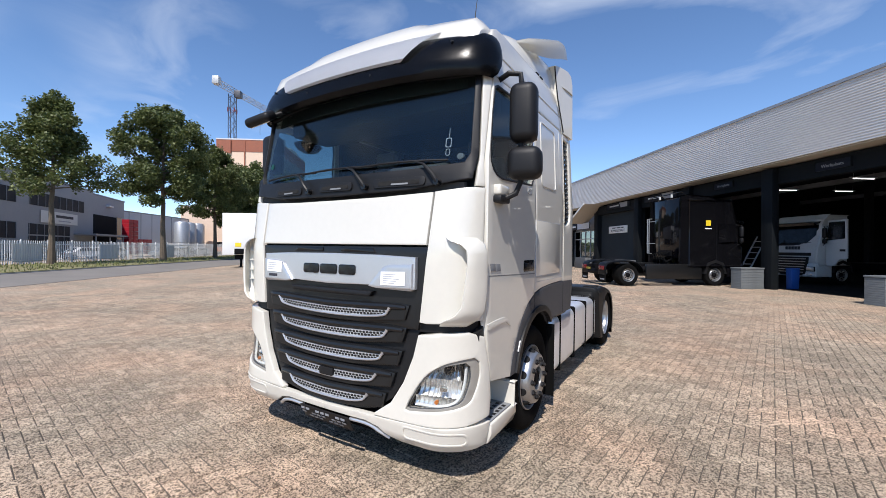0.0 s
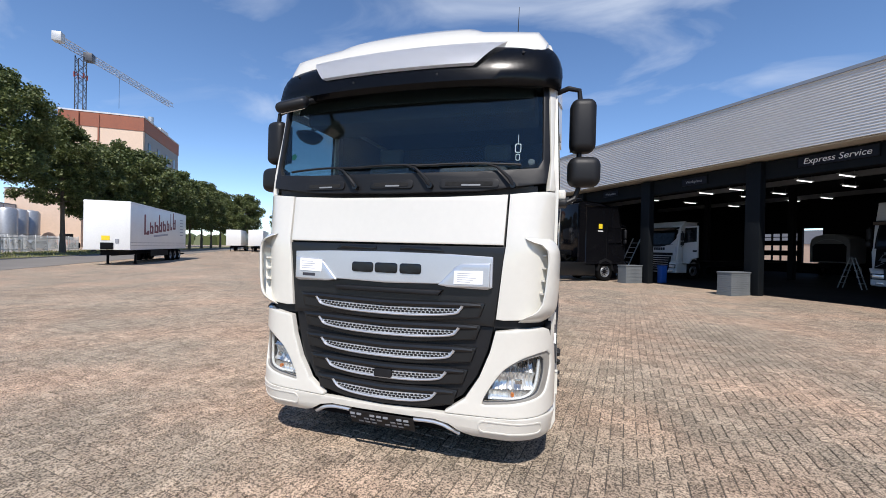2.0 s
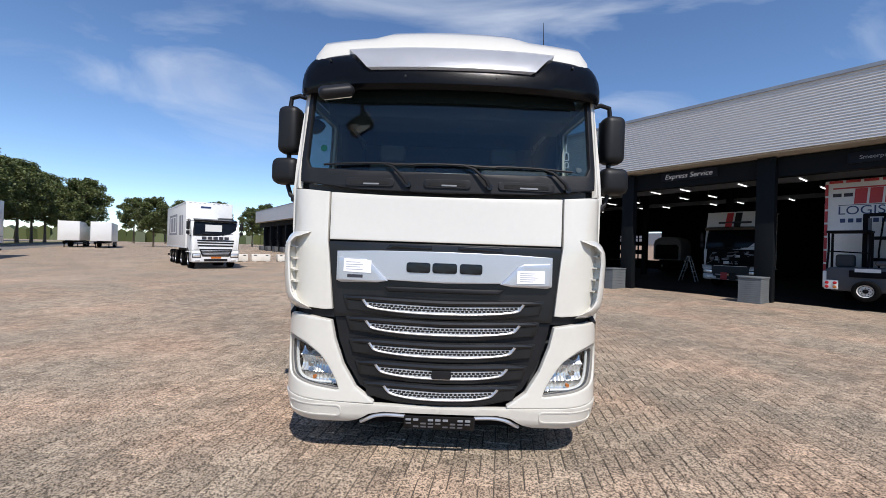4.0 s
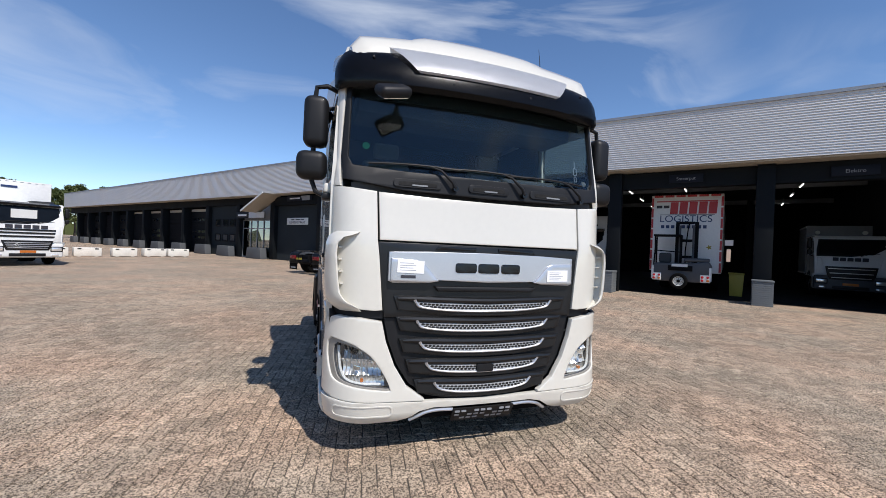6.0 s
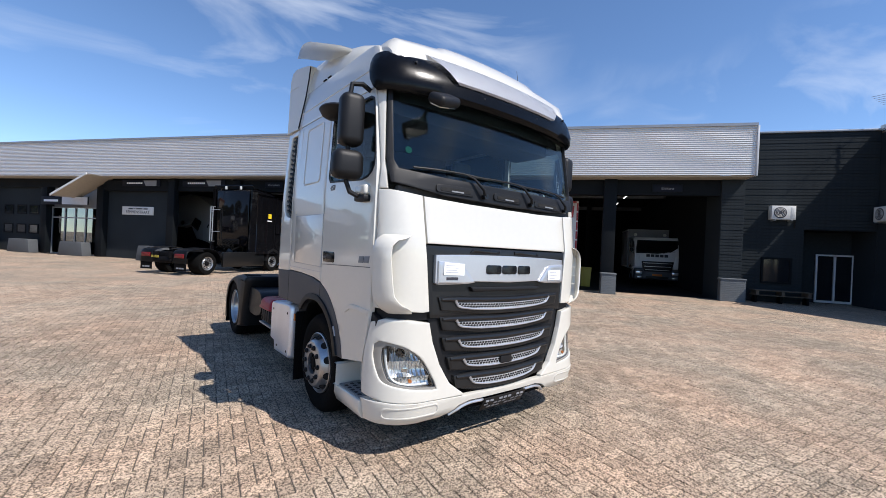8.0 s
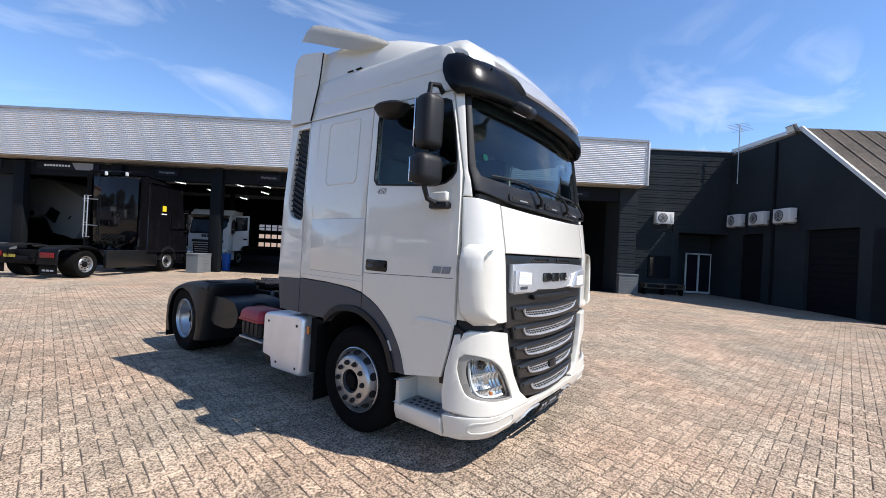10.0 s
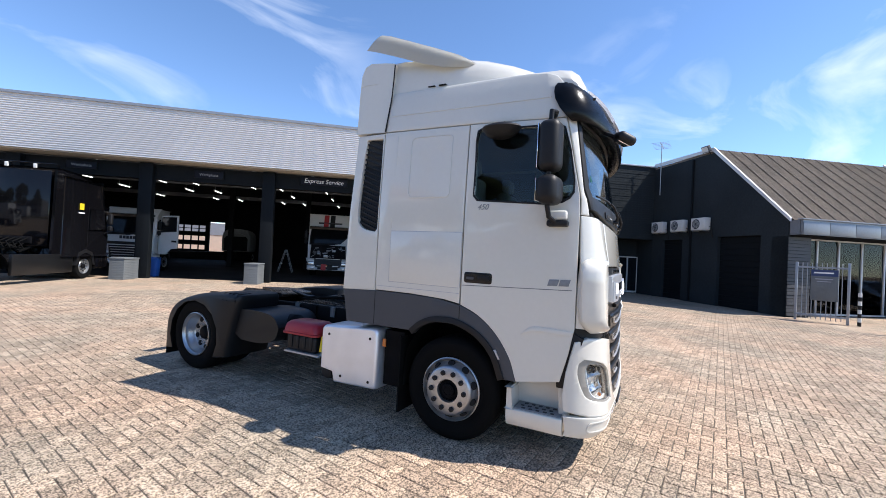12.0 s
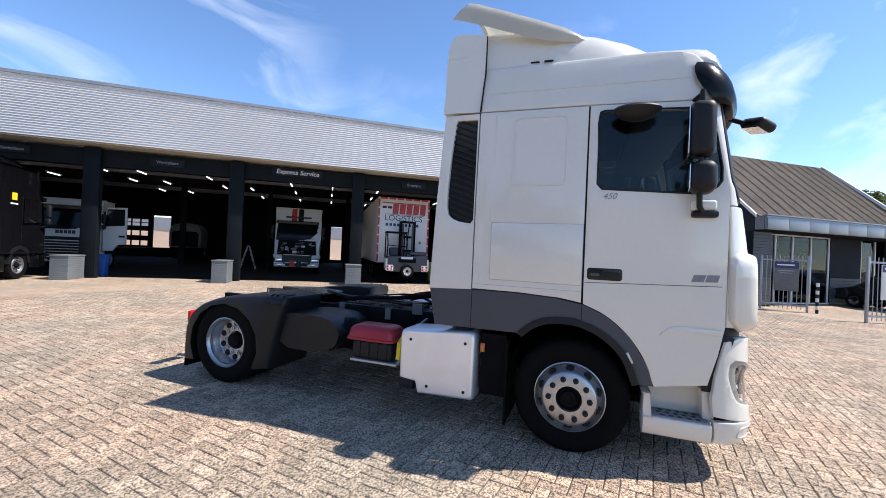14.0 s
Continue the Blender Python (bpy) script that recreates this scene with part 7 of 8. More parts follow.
for k in range(6):
    part("small_print", B(1.271, 1.28, 11.6, 12.6, 2.2 + 0.28 * k, 2.27 + 0.28 * k), INK_GREY, lt)
part("lower_seam", B(1.271, 1.276, 0.05, 13.5, 1.5, 1.53), GREY_WALL_DARK, lt)
part("lower_seam", B(1.271, 1.276, 0.05, 13.5, 1.32, 1.34), GREY_WALL_DARK, lt)
part("name_line", prism([(4.5, 1.95), (8.0, 2.15), (8.0, 2.3), (4.5, 2.1)], "x", 1.271, 1.28), INK_GREY, lt)
part("coupling_plate", B(-0.35, 0.35, -0.06, 0.0, 1.05, 1.5, bevel=0.02), CHASSIS, lt)
part("yellow_patch", B(-0.3, 0.15, -0.02, -0.002, 1.65, 1.95), YELLOW, lt)
part("socket", B(0.45, 0.65, -0.05, 0.0, 1.5, 1.75), GREY_WALL_DARK, lt)
for x, y in ((-80.0, -8.6), (-82.0, -12.6)):
    ft2 = thing("box_trailer", BM @ pose(x, y, 0, 0, 0, 90), "white box trailer parked far along the road", "trailer", "far trailers")
    trailer_box(ft2, 0.0, 13.6, 1.1, 4.1, WHITE_PLAIN)

# black tractor standing half in a bay, its rear to the yard
bt = thing("tractor_unit", BM @ pose(-15.36, 15.88, 0, 0, 0, 180), "glossy black tractor truck, its nose inside the workshop", "truck")
lorry_cab(bt, BLACK_LACQUER, h=3.92, depth=2.6, plate=False, zlow=0.9, glass=BLACK_LACQUER)
part("deflector", prism([(0.8, 3.9), (1.6, 4.12), (2.6, 4.18), (2.6, 3.9)], "x", -1.1, 1.1, 0.04), BLACK_LACQUER, bt)
for sd in (1, -1):
    part("frame_rail", B(*sorted((sd * 0.36, sd * 0.44)), 2.0, 6.6, 0.7, 0.95), CHASSIS, bt)
    part("side_skirt", B(*sorted((sd * 1.1, sd * 1.22)), 1.95, 4.6, 0.3, 1.0, bevel=0.03), GRILLE_BLACK, bt, "glossy black side skirt")
    plain_wheel(bt, sd * 1.22, 5.45, 0.49, 0.6, sd)
    AR = curve([(4.72, 0.55), (4.8, 0.86), (5.05, 1.08), (5.45, 1.16), (5.95, 1.14), (6.4, 1.06), (6.52, 0.9), (6.54, 0.5)], 4)
    mg = bmesh.new()
    loft(mg, [[(sd * x, y if q < 0.5 else y * 0.985 + 0.082, z - 0.035 * q) for y, z in AR] for x, q in ((0.5, 1.0), (0.54, 0.3), (0.6, 0.0), (1.12, 0.0), (1.2, 0.3), (1.235, 1.0), (1.24, 2.0))], closed=False)
    bmesh.ops.solidify(mg, geom=mg.faces[:], thickness=0.02)
    guard_ = part("rear_mudguard", mg, GRILLE_BLACK, bt, "rounded glossy black mudguard")
    part("tail_lamp", B(*sorted((sd * 0.66, sd * 1.14)), 6.535, 6.58, 0.72, 0.9, bevel=0.02), DARK_RED, guard_, "dark red tail lamp")
    part("mud_flap", B(*sorted((sd * 0.6, sd * 1.22)), 6.5, 6.52, 0.2, 0.62), RUBBER, bt)
    for k in range(3):
        part("flap_mark", B(*sorted((sd * (0.72 + 0.14 * k), sd * (0.83 + 0.14 * k))), 6.521, 6.526, 0.27, 0.33), GREY_WALL_DARK, bt)
    part("air_tank", lathe(bmesh.new(), [(0, 4.1), (0.12, 4.12), (0.15, 4.2), (0.15, 4.7), (0.12, 4.78), (0, 4.8)], 16, "y", Matrix.Translation((sd * 0.75, 0, 0.72))), CHASSIS, bt)
    part("side_collar", prism([(2.61, 1.0), (3.02, 1.0), (2.95, 4.1), (2.61, 4.1)], "x", *sorted((sd * 1.12, sd * 1.21))), BLACK_LACQUER, bt)
part("rear_bumper", B(-0.55, 0.55, 6.3, 6.42, 0.6, 0.95, bevel=0.03), CHASSIS, bt)
part("rear_tank", lathe(bmesh.new(), [(0, -0.5), (0.1, -0.48), (0.13, -0.4), (0.13, 0.4), (0.1, 0.48), (0, 0.5)], 18, "x", Matrix.Translation((0.05, 6.45, 0.62))), CHASSIS, bt)
part("number_plate", B(0.15, 0.55, 6.585, 6.6, 0.7, 0.8), SHADED_YELLOW, bt)
part("fifth_wheel", B(-0.44, 0.44, 4.9, 5.8, 1.05, 1.1, bevel=0.02), GREASE, bt)
part("hose_bundle", T([(-0.5, 2.75, 1.3), (-0.2, 3.0, 1.05), (0.1, 3.0, 1.25), (0.3, 2.95, 1.0), (0.6, 2.75, 1.3)], 0.06, 7), RUBBER, bt)
for x in (1.0, 1.14):
    part("lamp_pole", T([(x, 2.98, 1.45), (x, 3.12, 1.45), (x, 3.12, 3.2), (x, 2.97, 3.2)], 0.022, 7), GALV, bt)
for z in (1.6, 2.05, 2.5, 2.95):
    part("pole_rung", T([(1.0, 3.12, z), (1.14, 3.12, z)], 0.015, 6), GALV, bt)
for z in (1.95, 3.05):
    part("bracket_bar", T([(0.65, 3.02, z), (1.2, 3.12, z)], 0.015, 6), GALV, bt)
part("light_bar", T([(-1.15, 2.9, 4.28), (1.15, 2.9, 4.28)], 0.025, 7), BLACK_LACQUER, bt)
for x in (-1.15, -0.35, 0.35, 1.15):
    part("bar_foot", T([(x, 2.7, 4.1), (x, 2.9, 4.28)], 0.018, 6), BLACK_LACQUER, bt)
for x in (-0.45, 0.45):
    part("work_lamp", B(x - 0.05, x + 0.05, 2.88, 2.94, 4.1, 4.26, bevel=0.01), AC_WHITE, bt)
part("rear_panel", B(-0.98, 1.02, 2.61, 2.9, 1.25, 4.05, bevel=0.05), BLACK_LACQUER, bt, "glossy black rear panel of the cab")
part("coupling_board", B(-0.5, 0.5, 2.9, 2.98, 1.35, 1.6, bevel=0.02), CHASSIS, bt)
for k in range(5):
    x = -0.4 + k * 0.2
    part("coil_hose", T([(x, 2.96, 1.55), (x + 0.06, 3.25, 1.4), (x - 0.12, 3.3, 1.2), (x + 0.14, 3.28, 1.15), (x + 0.02, 3.1, 1.35)], 0.022, 6), RUBBER, bt)
part("yellow_mark", B(-1.235, -1.222, 1.55, 1.78, 2.75, 3.0), YELLOW, bt, "small square yellow mark")
part("yellow_mark", B(-1.235, -1.222, 1.5, 1.83, 2.6, 2.65), SIGN_WHITE, bt)

# lorries inside the bays, facing out
w1 = thing("lorry", BM @ pose(-15.5, 19.8, 0), "white lorry with an open door inside the workshop", "lorry")
lorry_cab(w1, LORRY_WHITE_DIM, h=3.35, depth=1.55, name=0.4, slats=6, plate=False, gz=(0.5, 1.35))
part("grille_band", B(-0.95, 0.95, -0.06, -0.02, 1.4, 1.55, bevel=0.02), BLACK_PLASTIC, w1)
od = part("open_door", prism([(0.0, 0.95), (0.4, 0.95), (0.62, 1.25), (0.98, 1.3), (0.98, 2.05), (0.97, 3.08), (0.1, 3.05), (-0.02, 2.05)], "y", 0.0, 0.08, 0.02), LORRY_WHITE_DIM, w1, "open white cab door", m=pose(1.3, 0.33, 0, 0, 0, -4))
part("door_window", prism([(0.06, 2.12), (0.9, 2.2), (0.89, 2.99), (0.15, 2.97)], "y", -0.012, 0.092), DARK_GLASS, od)
part("handle", B(0.66, 0.92, -0.012, 0.0, 1.62, 1.72, bevel=0.005), BLACK_PLASTIC, od)
for y in (2.9, 3.3):
    part("load_post", B(-1.2, -1.1, y, y + 0.08, 1.06, 2.4), CHASSIS, w1)
part("load_body", B(-1.25, 1.25, 2.6, 9.5, 0.75, 1.05), CHASSIS, w1)
w2 = thing("lorry", BM @ pose(-5.42, 21.4, 0), "white lorry with red and black stripes inside the workshop", "lorry")
lorry_cab(w2, LORRY_WHITE_DIM, h=3.75, slats=3, grille=INTERIOR_DARK)
for x, c in ((-0.25, RED_PRINT), (0.12, BLACK_PLASTIC)):
    part("stripe", prism([(0.22, 2.97), (0.29, 3.1), (0.55, 3.75), (0.53, 3.77), (0.26, 3.13), (0.2, 2.99)], "x", x - 0.14, x + 0.14), c, w2)
    part("stripe", B(x - 0.14, x + 0.14, -0.145, -0.126, 0.4, 0.75), c, w2)
part("name_bar", B(-0.7, 0.7, 0.31, 0.4, 3.2, 3.3), INK, w2)
part("engine_bay", prism([(-1.0, 1.9), (1.0, 1.9), (1.05, 1.1), (-1.05, 1.1)], "y", -0.19, -0.145, 0.01), CHASSIS, w2, "open front with bare engine parts")
rq = random.Random(12)
for k in range(12):
    x, z = rq.uniform(-0.85, 0.7), rq.uniform(1.15, 1.75)
    part("engine_block", B(x, x + rq.uniform(0.1, 0.3), -0.23, -0.19, z, z + rq.uniform(0.05, 0.16), bevel=0.015), (GREY_WALL_DARK, INTERIOR, GALV)[k % 3], w2)
for k in range(14):
    x, z = rq.uniform(-0.85, 0.85), rq.uniform(1.2, 1.8)
    part("pipe", T([(x, -0.22, z), (x + rq.uniform(-0.2, 0.2), -0.25, z + rq.uniform(-0.12, 0.12)), (x + rq.uniform(-0.3, 0.3), -0.22, z + rq.uniform(-0.2, 0.2))], rq.uniform(0.012, 0.03), 6), (GREY_WALL_DARK, INTERIOR, CHASSIS)[k % 3], w2)
w3 = thing("lorry", BM @ pose(6.1, 22.4, 0), "white rigid lorry with dark name inside the workshop", "lorry")
lorry_cab(w3, LORRY_WHITE_DIM, h=2.85, name=0.6, slats=3, grille=BLACK_PLASTIC, visor=False, gz=(0.85, 1.45), low=GREY_PLASTIC)
# Grey wall colour puts the bay's shade onto this white box.
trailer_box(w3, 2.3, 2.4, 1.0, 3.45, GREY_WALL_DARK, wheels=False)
for x in (-0.85, 0.85):
    part("roof_lamp", lathe(bmesh.new(), [(0, -0.06), (0.09, -0.05), (0.1, 0.03)], 14, "y", Matrix.Translation((x, 2.25, 3.1))), AC_WHITE, w3)
w4 = thing("cab_chassis", BM @ pose(-15.5, 36.2, 0), "grey bare lorry cab shell on a chassis in the workshop", "lorry")
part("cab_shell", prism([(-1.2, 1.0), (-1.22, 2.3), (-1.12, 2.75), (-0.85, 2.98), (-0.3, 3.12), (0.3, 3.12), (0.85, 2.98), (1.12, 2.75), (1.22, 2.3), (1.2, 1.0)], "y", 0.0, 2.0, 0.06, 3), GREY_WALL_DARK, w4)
# No hole here: a near-black plate imitates the shaded inside of the shell.
part("cab_opening", prism([(-1.0, 1.1), (-1.02, 2.2), (-0.85, 2.4), (0.85, 2.4), (1.02, 2.2), (1.0, 1.1)], "y", -0.012, 0.3), SHADE_DARK, w4)
part("cross_bar", T([(-0.8, -0.03, 2.5), (-0.3, -0.03, 2.72), (0.3, -0.03, 2.72), (0.8, -0.03, 2.5)], 0.025, 7), GALV, w4)
part("frame", B(-0.45, 0.45, -0.8, 6.0, 0.6, 0.95), CHASSIS, w4)
for sd in (1, -1):
    plain_wheel(w4, sd * 1.2, 1.2, 0.5, 0.3, sd)
w5 = thing("lorry", BM @ pose(-25.2, 20.0, 0), "white lorry with its cab tipped forward in the workshop, shade put into its colour", "lorry")
SIDE5 = curve([(-2.1, 3.0), (-2.0, 4.4), (-1.2, 4.7), (-0.45, 4.72), (0.45, 4.4), (1.3, 3.95), (1.9, 3.5), (1.85, 2.4), (1.5, 1.25), (0.8, 1.35), (0.05, 1.5)], 3) + [(-0.1, 1.75), (-0.55, 2.55), (-1.3, 2.35), (-2.0, 2.3)]
# White cab in the shaded copy of its paint.
tc_ = part("tipped_cab", prism(SIDE5, "y", 0.0, 2.3, 0.2, 4), LORRY_WHITE_SHADED, w5, "tipped white cab, darkened in its colour for shade")
part("side_window", prism([(-0.15, 3.05), (0.45, 2.75), (0.15, 2.05), (-0.5, 2.5)], "y", -0.012, 0.02, 0.004), DARK_GLASS, tc_)
part("headlight", lathe(bmesh.new(), [(0, -0.03), (0.14, -0.025), (0.17, 0.02)], 18, "y", Matrix.Translation((-1.3, 0, 2.62))), DARK_GLASS, tc_)
part("handle", box(bmesh.new(), -0.13, 0.13, -0.02, 0.01, -0.04, 0.04, bevel=0.01, m=pose(1.05, 0, 2.45, 0, -60, 0)), BLACK_PLASTIC, tc_)
part("panel_seam", T([(0.1, -0.004, 4.5), (0.25, -0.006, 3.6), (0.6, -0.006, 2.6), (0.7, -0.004, 1.4)], 0.007, 5), GREY_WALL_DARK, tc_)
part("panel_seam", T([(-0.6, -0.004, 4.6), (-0.8, -0.006, 3.6), (-0.55, -0.004, 2.6)], 0.007, 5), GREY_WALL_DARK, tc_)
part("bumper", prism([(-2.1, 1.3), (-1.2, 1.25), (-0.2, 1.6), (-0.62, 2.4), (-1.3, 2.2), (-2.1, 2.15)], "y", 0.1, 2.2, 0.08, 3), CHASSIS, tc_)
part("frame", B(-1.9, 2.2, 0.6, 1.5, 0.55, 0.9), CHASSIS, w5)
part("engine", B(-0.8, 0.6, 0.7, 1.6, 0.88, 1.4, bevel=0.05), CHASSIS, w5)
for sd in (1, -1):
    plain_wheel(w5, sd * 1.2, 1.9, 0.5, 0.3, sd)

# box trailer with its rear to the yard and a mounted forklift
vt = thing("box_trailer", BM @ pose(0.02, 17.7, 0), "white box trailer with red edged rear doors in a bay", "trailer")
part("box", B(-1.36, 1.36, 0.0, 12.0, 0.95, 4.34, bevel=0.02), WHITE_PLAIN, vt)
for x in (-1.31, 1.31):
    for k in range(7):
        part("red_dash", B(x - 0.04, x + 0.04, -0.02, 0.0, 1.0 + k * 0.47, 1.4 + k * 0.47), RED_PRINT, vt)
for k in range(6):
    part("red_dash", B(-1.25 + k * 0.43, -0.9 + k * 0.43, -0.02, 0.0, 4.24, 4.33), RED_PRINT, vt)
for k in range(5):
    a = -0.62 + k * 0.36
    part("name_block", prism([(a, 3.5), (a + 0.3, 3.5), (a + 0.33, 4.02), (a + 0.03, 4.02)], "y", -0.014, -0.001), RED_PRINT, vt)
part("name_block", B(-1.15, 1.15, -0.012, -0.0005, 4.03, 4.08), RED_PRINT, vt)
for k in range(2):
    part("name_block", B(-1.15 + 0.28 * k, -0.93 + 0.28 * k, -0.014, -0.001, 3.76, 3.88), INK, vt)
part("name_line", B(-1.0, 1.05, -0.012, -0.0005, 3.455, 3.475), INK, vt)
lettering("lettering", "LOGISTICS", 0.42, pose(-0.02, -0.012, 3.27, 90, 0, 0), BLUE_PRINT, vt, 0.004)
for k in range(9):
    part("name_block", B(-0.95 + k * 0.2, -0.82 + k * 0.2, -0.014, -0.001, 2.86, 3.0), BLUE_PRINT, vt)
part("star_mark", prism([(0.9 + (0.12 if k % 2 else 0.05) * math.cos(k * math.pi / 5), 2.05 + (0.12 if k % 2 else 0.05) * math.sin(k * math.pi / 5)) for k in range(10)], "y", -0.014, -0.001), SHADED_YELLOW, vt)
for sd in (1, -1):
    plain_wheel(vt, sd * 1.22, 3.0, 0.48, 0.36, sd)
    plain_wheel(vt, sd * 1.22, 4.3, 0.48, 0.36, sd)
part("under_frame", B(-0.5, 0.5, 0.1, 11.5, 0.6, 0.99), CHASSIS, vt)
fk = thing("forklift", BM @ pose(0.02, 16.6, 0.25), "dark grey truck-mounted forklift hanging behind the trailer", "forklift")
part("body", prism([(-0.85, 0.32), (-1.0, 0.5), (-1.02, 1.0), (-0.9, 1.08), (0.3, 1.1), (0.95, 1.2), (1.06, 1.0), (1.05, 0.5), (0.9, 0.34)], "y", -0.35, 0.5, 0.04, 3), GREY_PLASTIC, fk)
for x in (-0.86, 0.86):
    part("lamp_panel", B(x - 0.17, x + 0.17, -0.4, -0.351, 0.36, 0.66, bevel=0.02), AC_WHITE, fk)
    for k in range(4):
        part("tail_lamp", lathe(bmesh.new(), [(0, -0.43), (0.045, -0.42), (0.05, -0.4)], 12, "y", Matrix.Translation((x - 0.1 + (k % 2) * 0.19, 0, 0.44 + (k // 2) * 0.13))), RED_LENS if k != 1 else ORANGE_LENS, fk)
    part("side_plate", B(*sorted((math.copysign(0.98, x), math.copysign(1.07, x))), -0.38, 0.2, 0.4, 0.95, bevel=0.02), AC_WHITE, fk)
pw = plain_wheel(fk, -0.2, -0.42, 0.32, 0.26, 1, AC_WHITE)
pw.matrix_basis = pose(-0.04, -0.66, 0.37, 0, 0, -90)
part("front_cover", B(-0.45, 0.42, -0.4, -0.345, 0.78, 1.0, bevel=0.02), CHASSIS, fk)
part("plate", B(-0.32, 0.25, -0.41, -0.401, 0.95, 1.06), AC_WHITE, fk)
for x in (-0.24, 0.46):
    part("mast_rail", B(x - 0.07, x + 0.07, 0.55, 0.68, 0.4, 2.85), CHASSIS, fk)
    part("inner_rail", B(x - 0.04 - 0.1 * (x > 0) + 0.1 * (x < 0), x + 0.04 - 0.1 * (x > 0) + 0.1 * (x < 0), 0.48, 0.54, 0.4, 2.7), GREY_PLASTIC, fk)
for z in (1.3, 2.0, 2.76):
    part("mast_bar", B(-0.17, 0.39, 0.57, 0.66, z, z + 0.11), CHASSIS, fk)
part("mast_hose", T([(0.1, 0.5, 0.6), (0.08, 0.46, 1.6), (0.16, 0.46, 2.6), (0.2, 0.55, 2.8)], 0.025, 6), RUBBER, fk)
for x in (-1.0, -0.06):
    part("cage_post", T([(x, -0.22, 1.0), (x + 0.03, -0.2, 1.7), (x, -0.1, 2.2)], 0.03, 7), CHASSIS, fk)
    part("cage_post", B(x - 0.03, x + 0.03, 0.4, 0.46, 1.0, 2.22), CHASSIS, fk)
part("cage_roof", B(-1.05, -0.02, -0.2, 0.5, 2.2, 2.28, bevel=0.02), CHASSIS, fk)
part("cage_rail", T([(-1.0, -0.22, 1.6), (-0.06, -0.22, 1.55)], 0.025, 6), CHASSIS, fk)
part("seat", B(-0.85, -0.4, 0.0, 0.35, 1.08, 1.5, bevel=0.08, seg=3), INTERIOR_DARK, fk)
part("hood", B(0.1, 0.98, -0.3, 0.4, 1.16, 1.32, bevel=0.06, seg=3), GREY_PLASTIC, fk)

# small workshop things
lad = thing("step_ladder", BM @ pose(-8.4, 23.9, 0), "open aluminium step ladder on the workshop floor", "ladder")
for x, t in ((-0.45, 0.3), (0.45, -0.3)):
    for y in (-0.2, 0.2):
        part("stile", T([(x, y, 0.03), (x + t * 1.4, y * 0.7, 1.5)], 0.025, 6), GALV, lad)
    for k in range(4):
        f = (k + 1) / 5
        part("tread", B(x + t * 1.4 * f - 0.05, x + t * 1.4 * f + 0.05, -0.19, 0.19, 1.5 * f - 0.015, 1.5 * f + 0.015), GALV, lad)
st2 = thing("stairs", BM @ pose(-16.85, 18.9, 0), "grey metal work stairs beside the black truck", "stairs")
for sx in (-0.3, 0.3):
    part("stile", T([(sx, -0.8, 0.05), (sx, 0.5, 2.4)], 0.035, 6), GALV, st2)
for k in range(7):
    part("tread", B(-0.29, 0.29, -0.75 + k * 0.17, -0.58 + k * 0.17, 0.3 + k * 0.3, 0.33 + k * 0.3), GALV, st2)
bb = thing("waste_bin", BM @ pose(-12.72, 16.95, 0), "blue plastic waste bin beside a pillar", "bin")
part("body", prism([(-0.12, 0), (0.12, 0), (0.15, 0.84), (-0.15, 0.84)], "y", -0.18, 0.18, 0.02), BLUE_BIN, bb)
part("lid", B(-0.16, 0.16, -0.2, 0.19, 0.84, 0.9, bevel=0.015), BLUE_BIN, bb)
# The bin's yellow is painted darker to stand for shade behind the pillar.
yb = thing("waste_bin", BM @ pose(1.92, 18.8, 0), "yellow plastic bin beside a pillar, shade put into its colour", "bin")
part("body", prism([(-0.22, 0), (0.22, 0), (0.27, 0.95), (-0.27, 0.95)], "y", -0.3, 0.3, 0.02), SHADED_YELLOW, yb)
part("lid", B(-0.29, 0.29, -0.33, 0.32, 0.95, 1.0, bevel=0.015), SHADED_YELLOW, yb)


def car(m, paint, label, estate=True):
    th = thing("car", m, label, "car", "parked cars")
    body = [(-2.2, 0.35), (-2.2, 0.75), (-1.3, 0.92), (-0.7, 1.4), (-0.3, 1.48), (1.3, 1.46), (1.9, 1.0), (2.15, 0.9), (2.15, 0.35)]
    part("body", prism(body, "x", -0.88, 0.88, 0.1), paint, th)
    for sd in (1, -1):
        part("side_window", prism([(-1.05, 0.98), (-0.62, 1.36), (1.2, 1.36), (1.6, 0.98)], "x", *sorted((sd * 0.875, sd * 0.886))), DARK_GLASS, th)
        part("headlight", B(*sorted((sd * 0.5, sd * 0.82)), -2.22, -2.15, 0.6, 0.74, bevel=0.02), REFLECTOR, th)
        part("tail_lamp", B(*sorted((sd * 0.55, sd * 0.84)), 2.12, 2.17, 0.72, 0.88, bevel=0.02), RED_LENS, th)
        for y in (-1.35, 1.3):
            plain_wheel(th, sd * 0.9, y, 0.32, 0.2, sd)
    part("windscreen", prism([(-1.24, 0.965), (-0.7, 1.42), (-0.68, 1.4), (-1.2, 0.95)], "x", -0.75, 0.75), DARK_GLASS, th)
    part("rear_window", prism([(1.42, 1.4), (1.86, 1.06), (1.83, 1.04), (1.39, 1.38)], "x", -0.7, 0.7), DARK_GLASS, th)
    return th


car(BM @ pose(19.6, 7.6, 0, 0, 0, 180), CAR_BLACK, "black car parked by the showroom")
car(BM @ pose(-48.3, -38.5, 0, 0, 0, 70), CAR_WHITE, "white car parked behind the fence")
car(BM @ pose(-52.1, -38.3, 0, 0, 0, 80), CAR_SILVER, "silver car parked behind the fence")
car(BM @ pose(-62.2, -36.9, 0, 0, 0, 60), CAR_SILVER, "silver car parked behind the fence")
car(BM @ pose(-66.1, -36.8, 0, 0, 0, 75), CAR_BLACK, "dark car parked behind the fence")
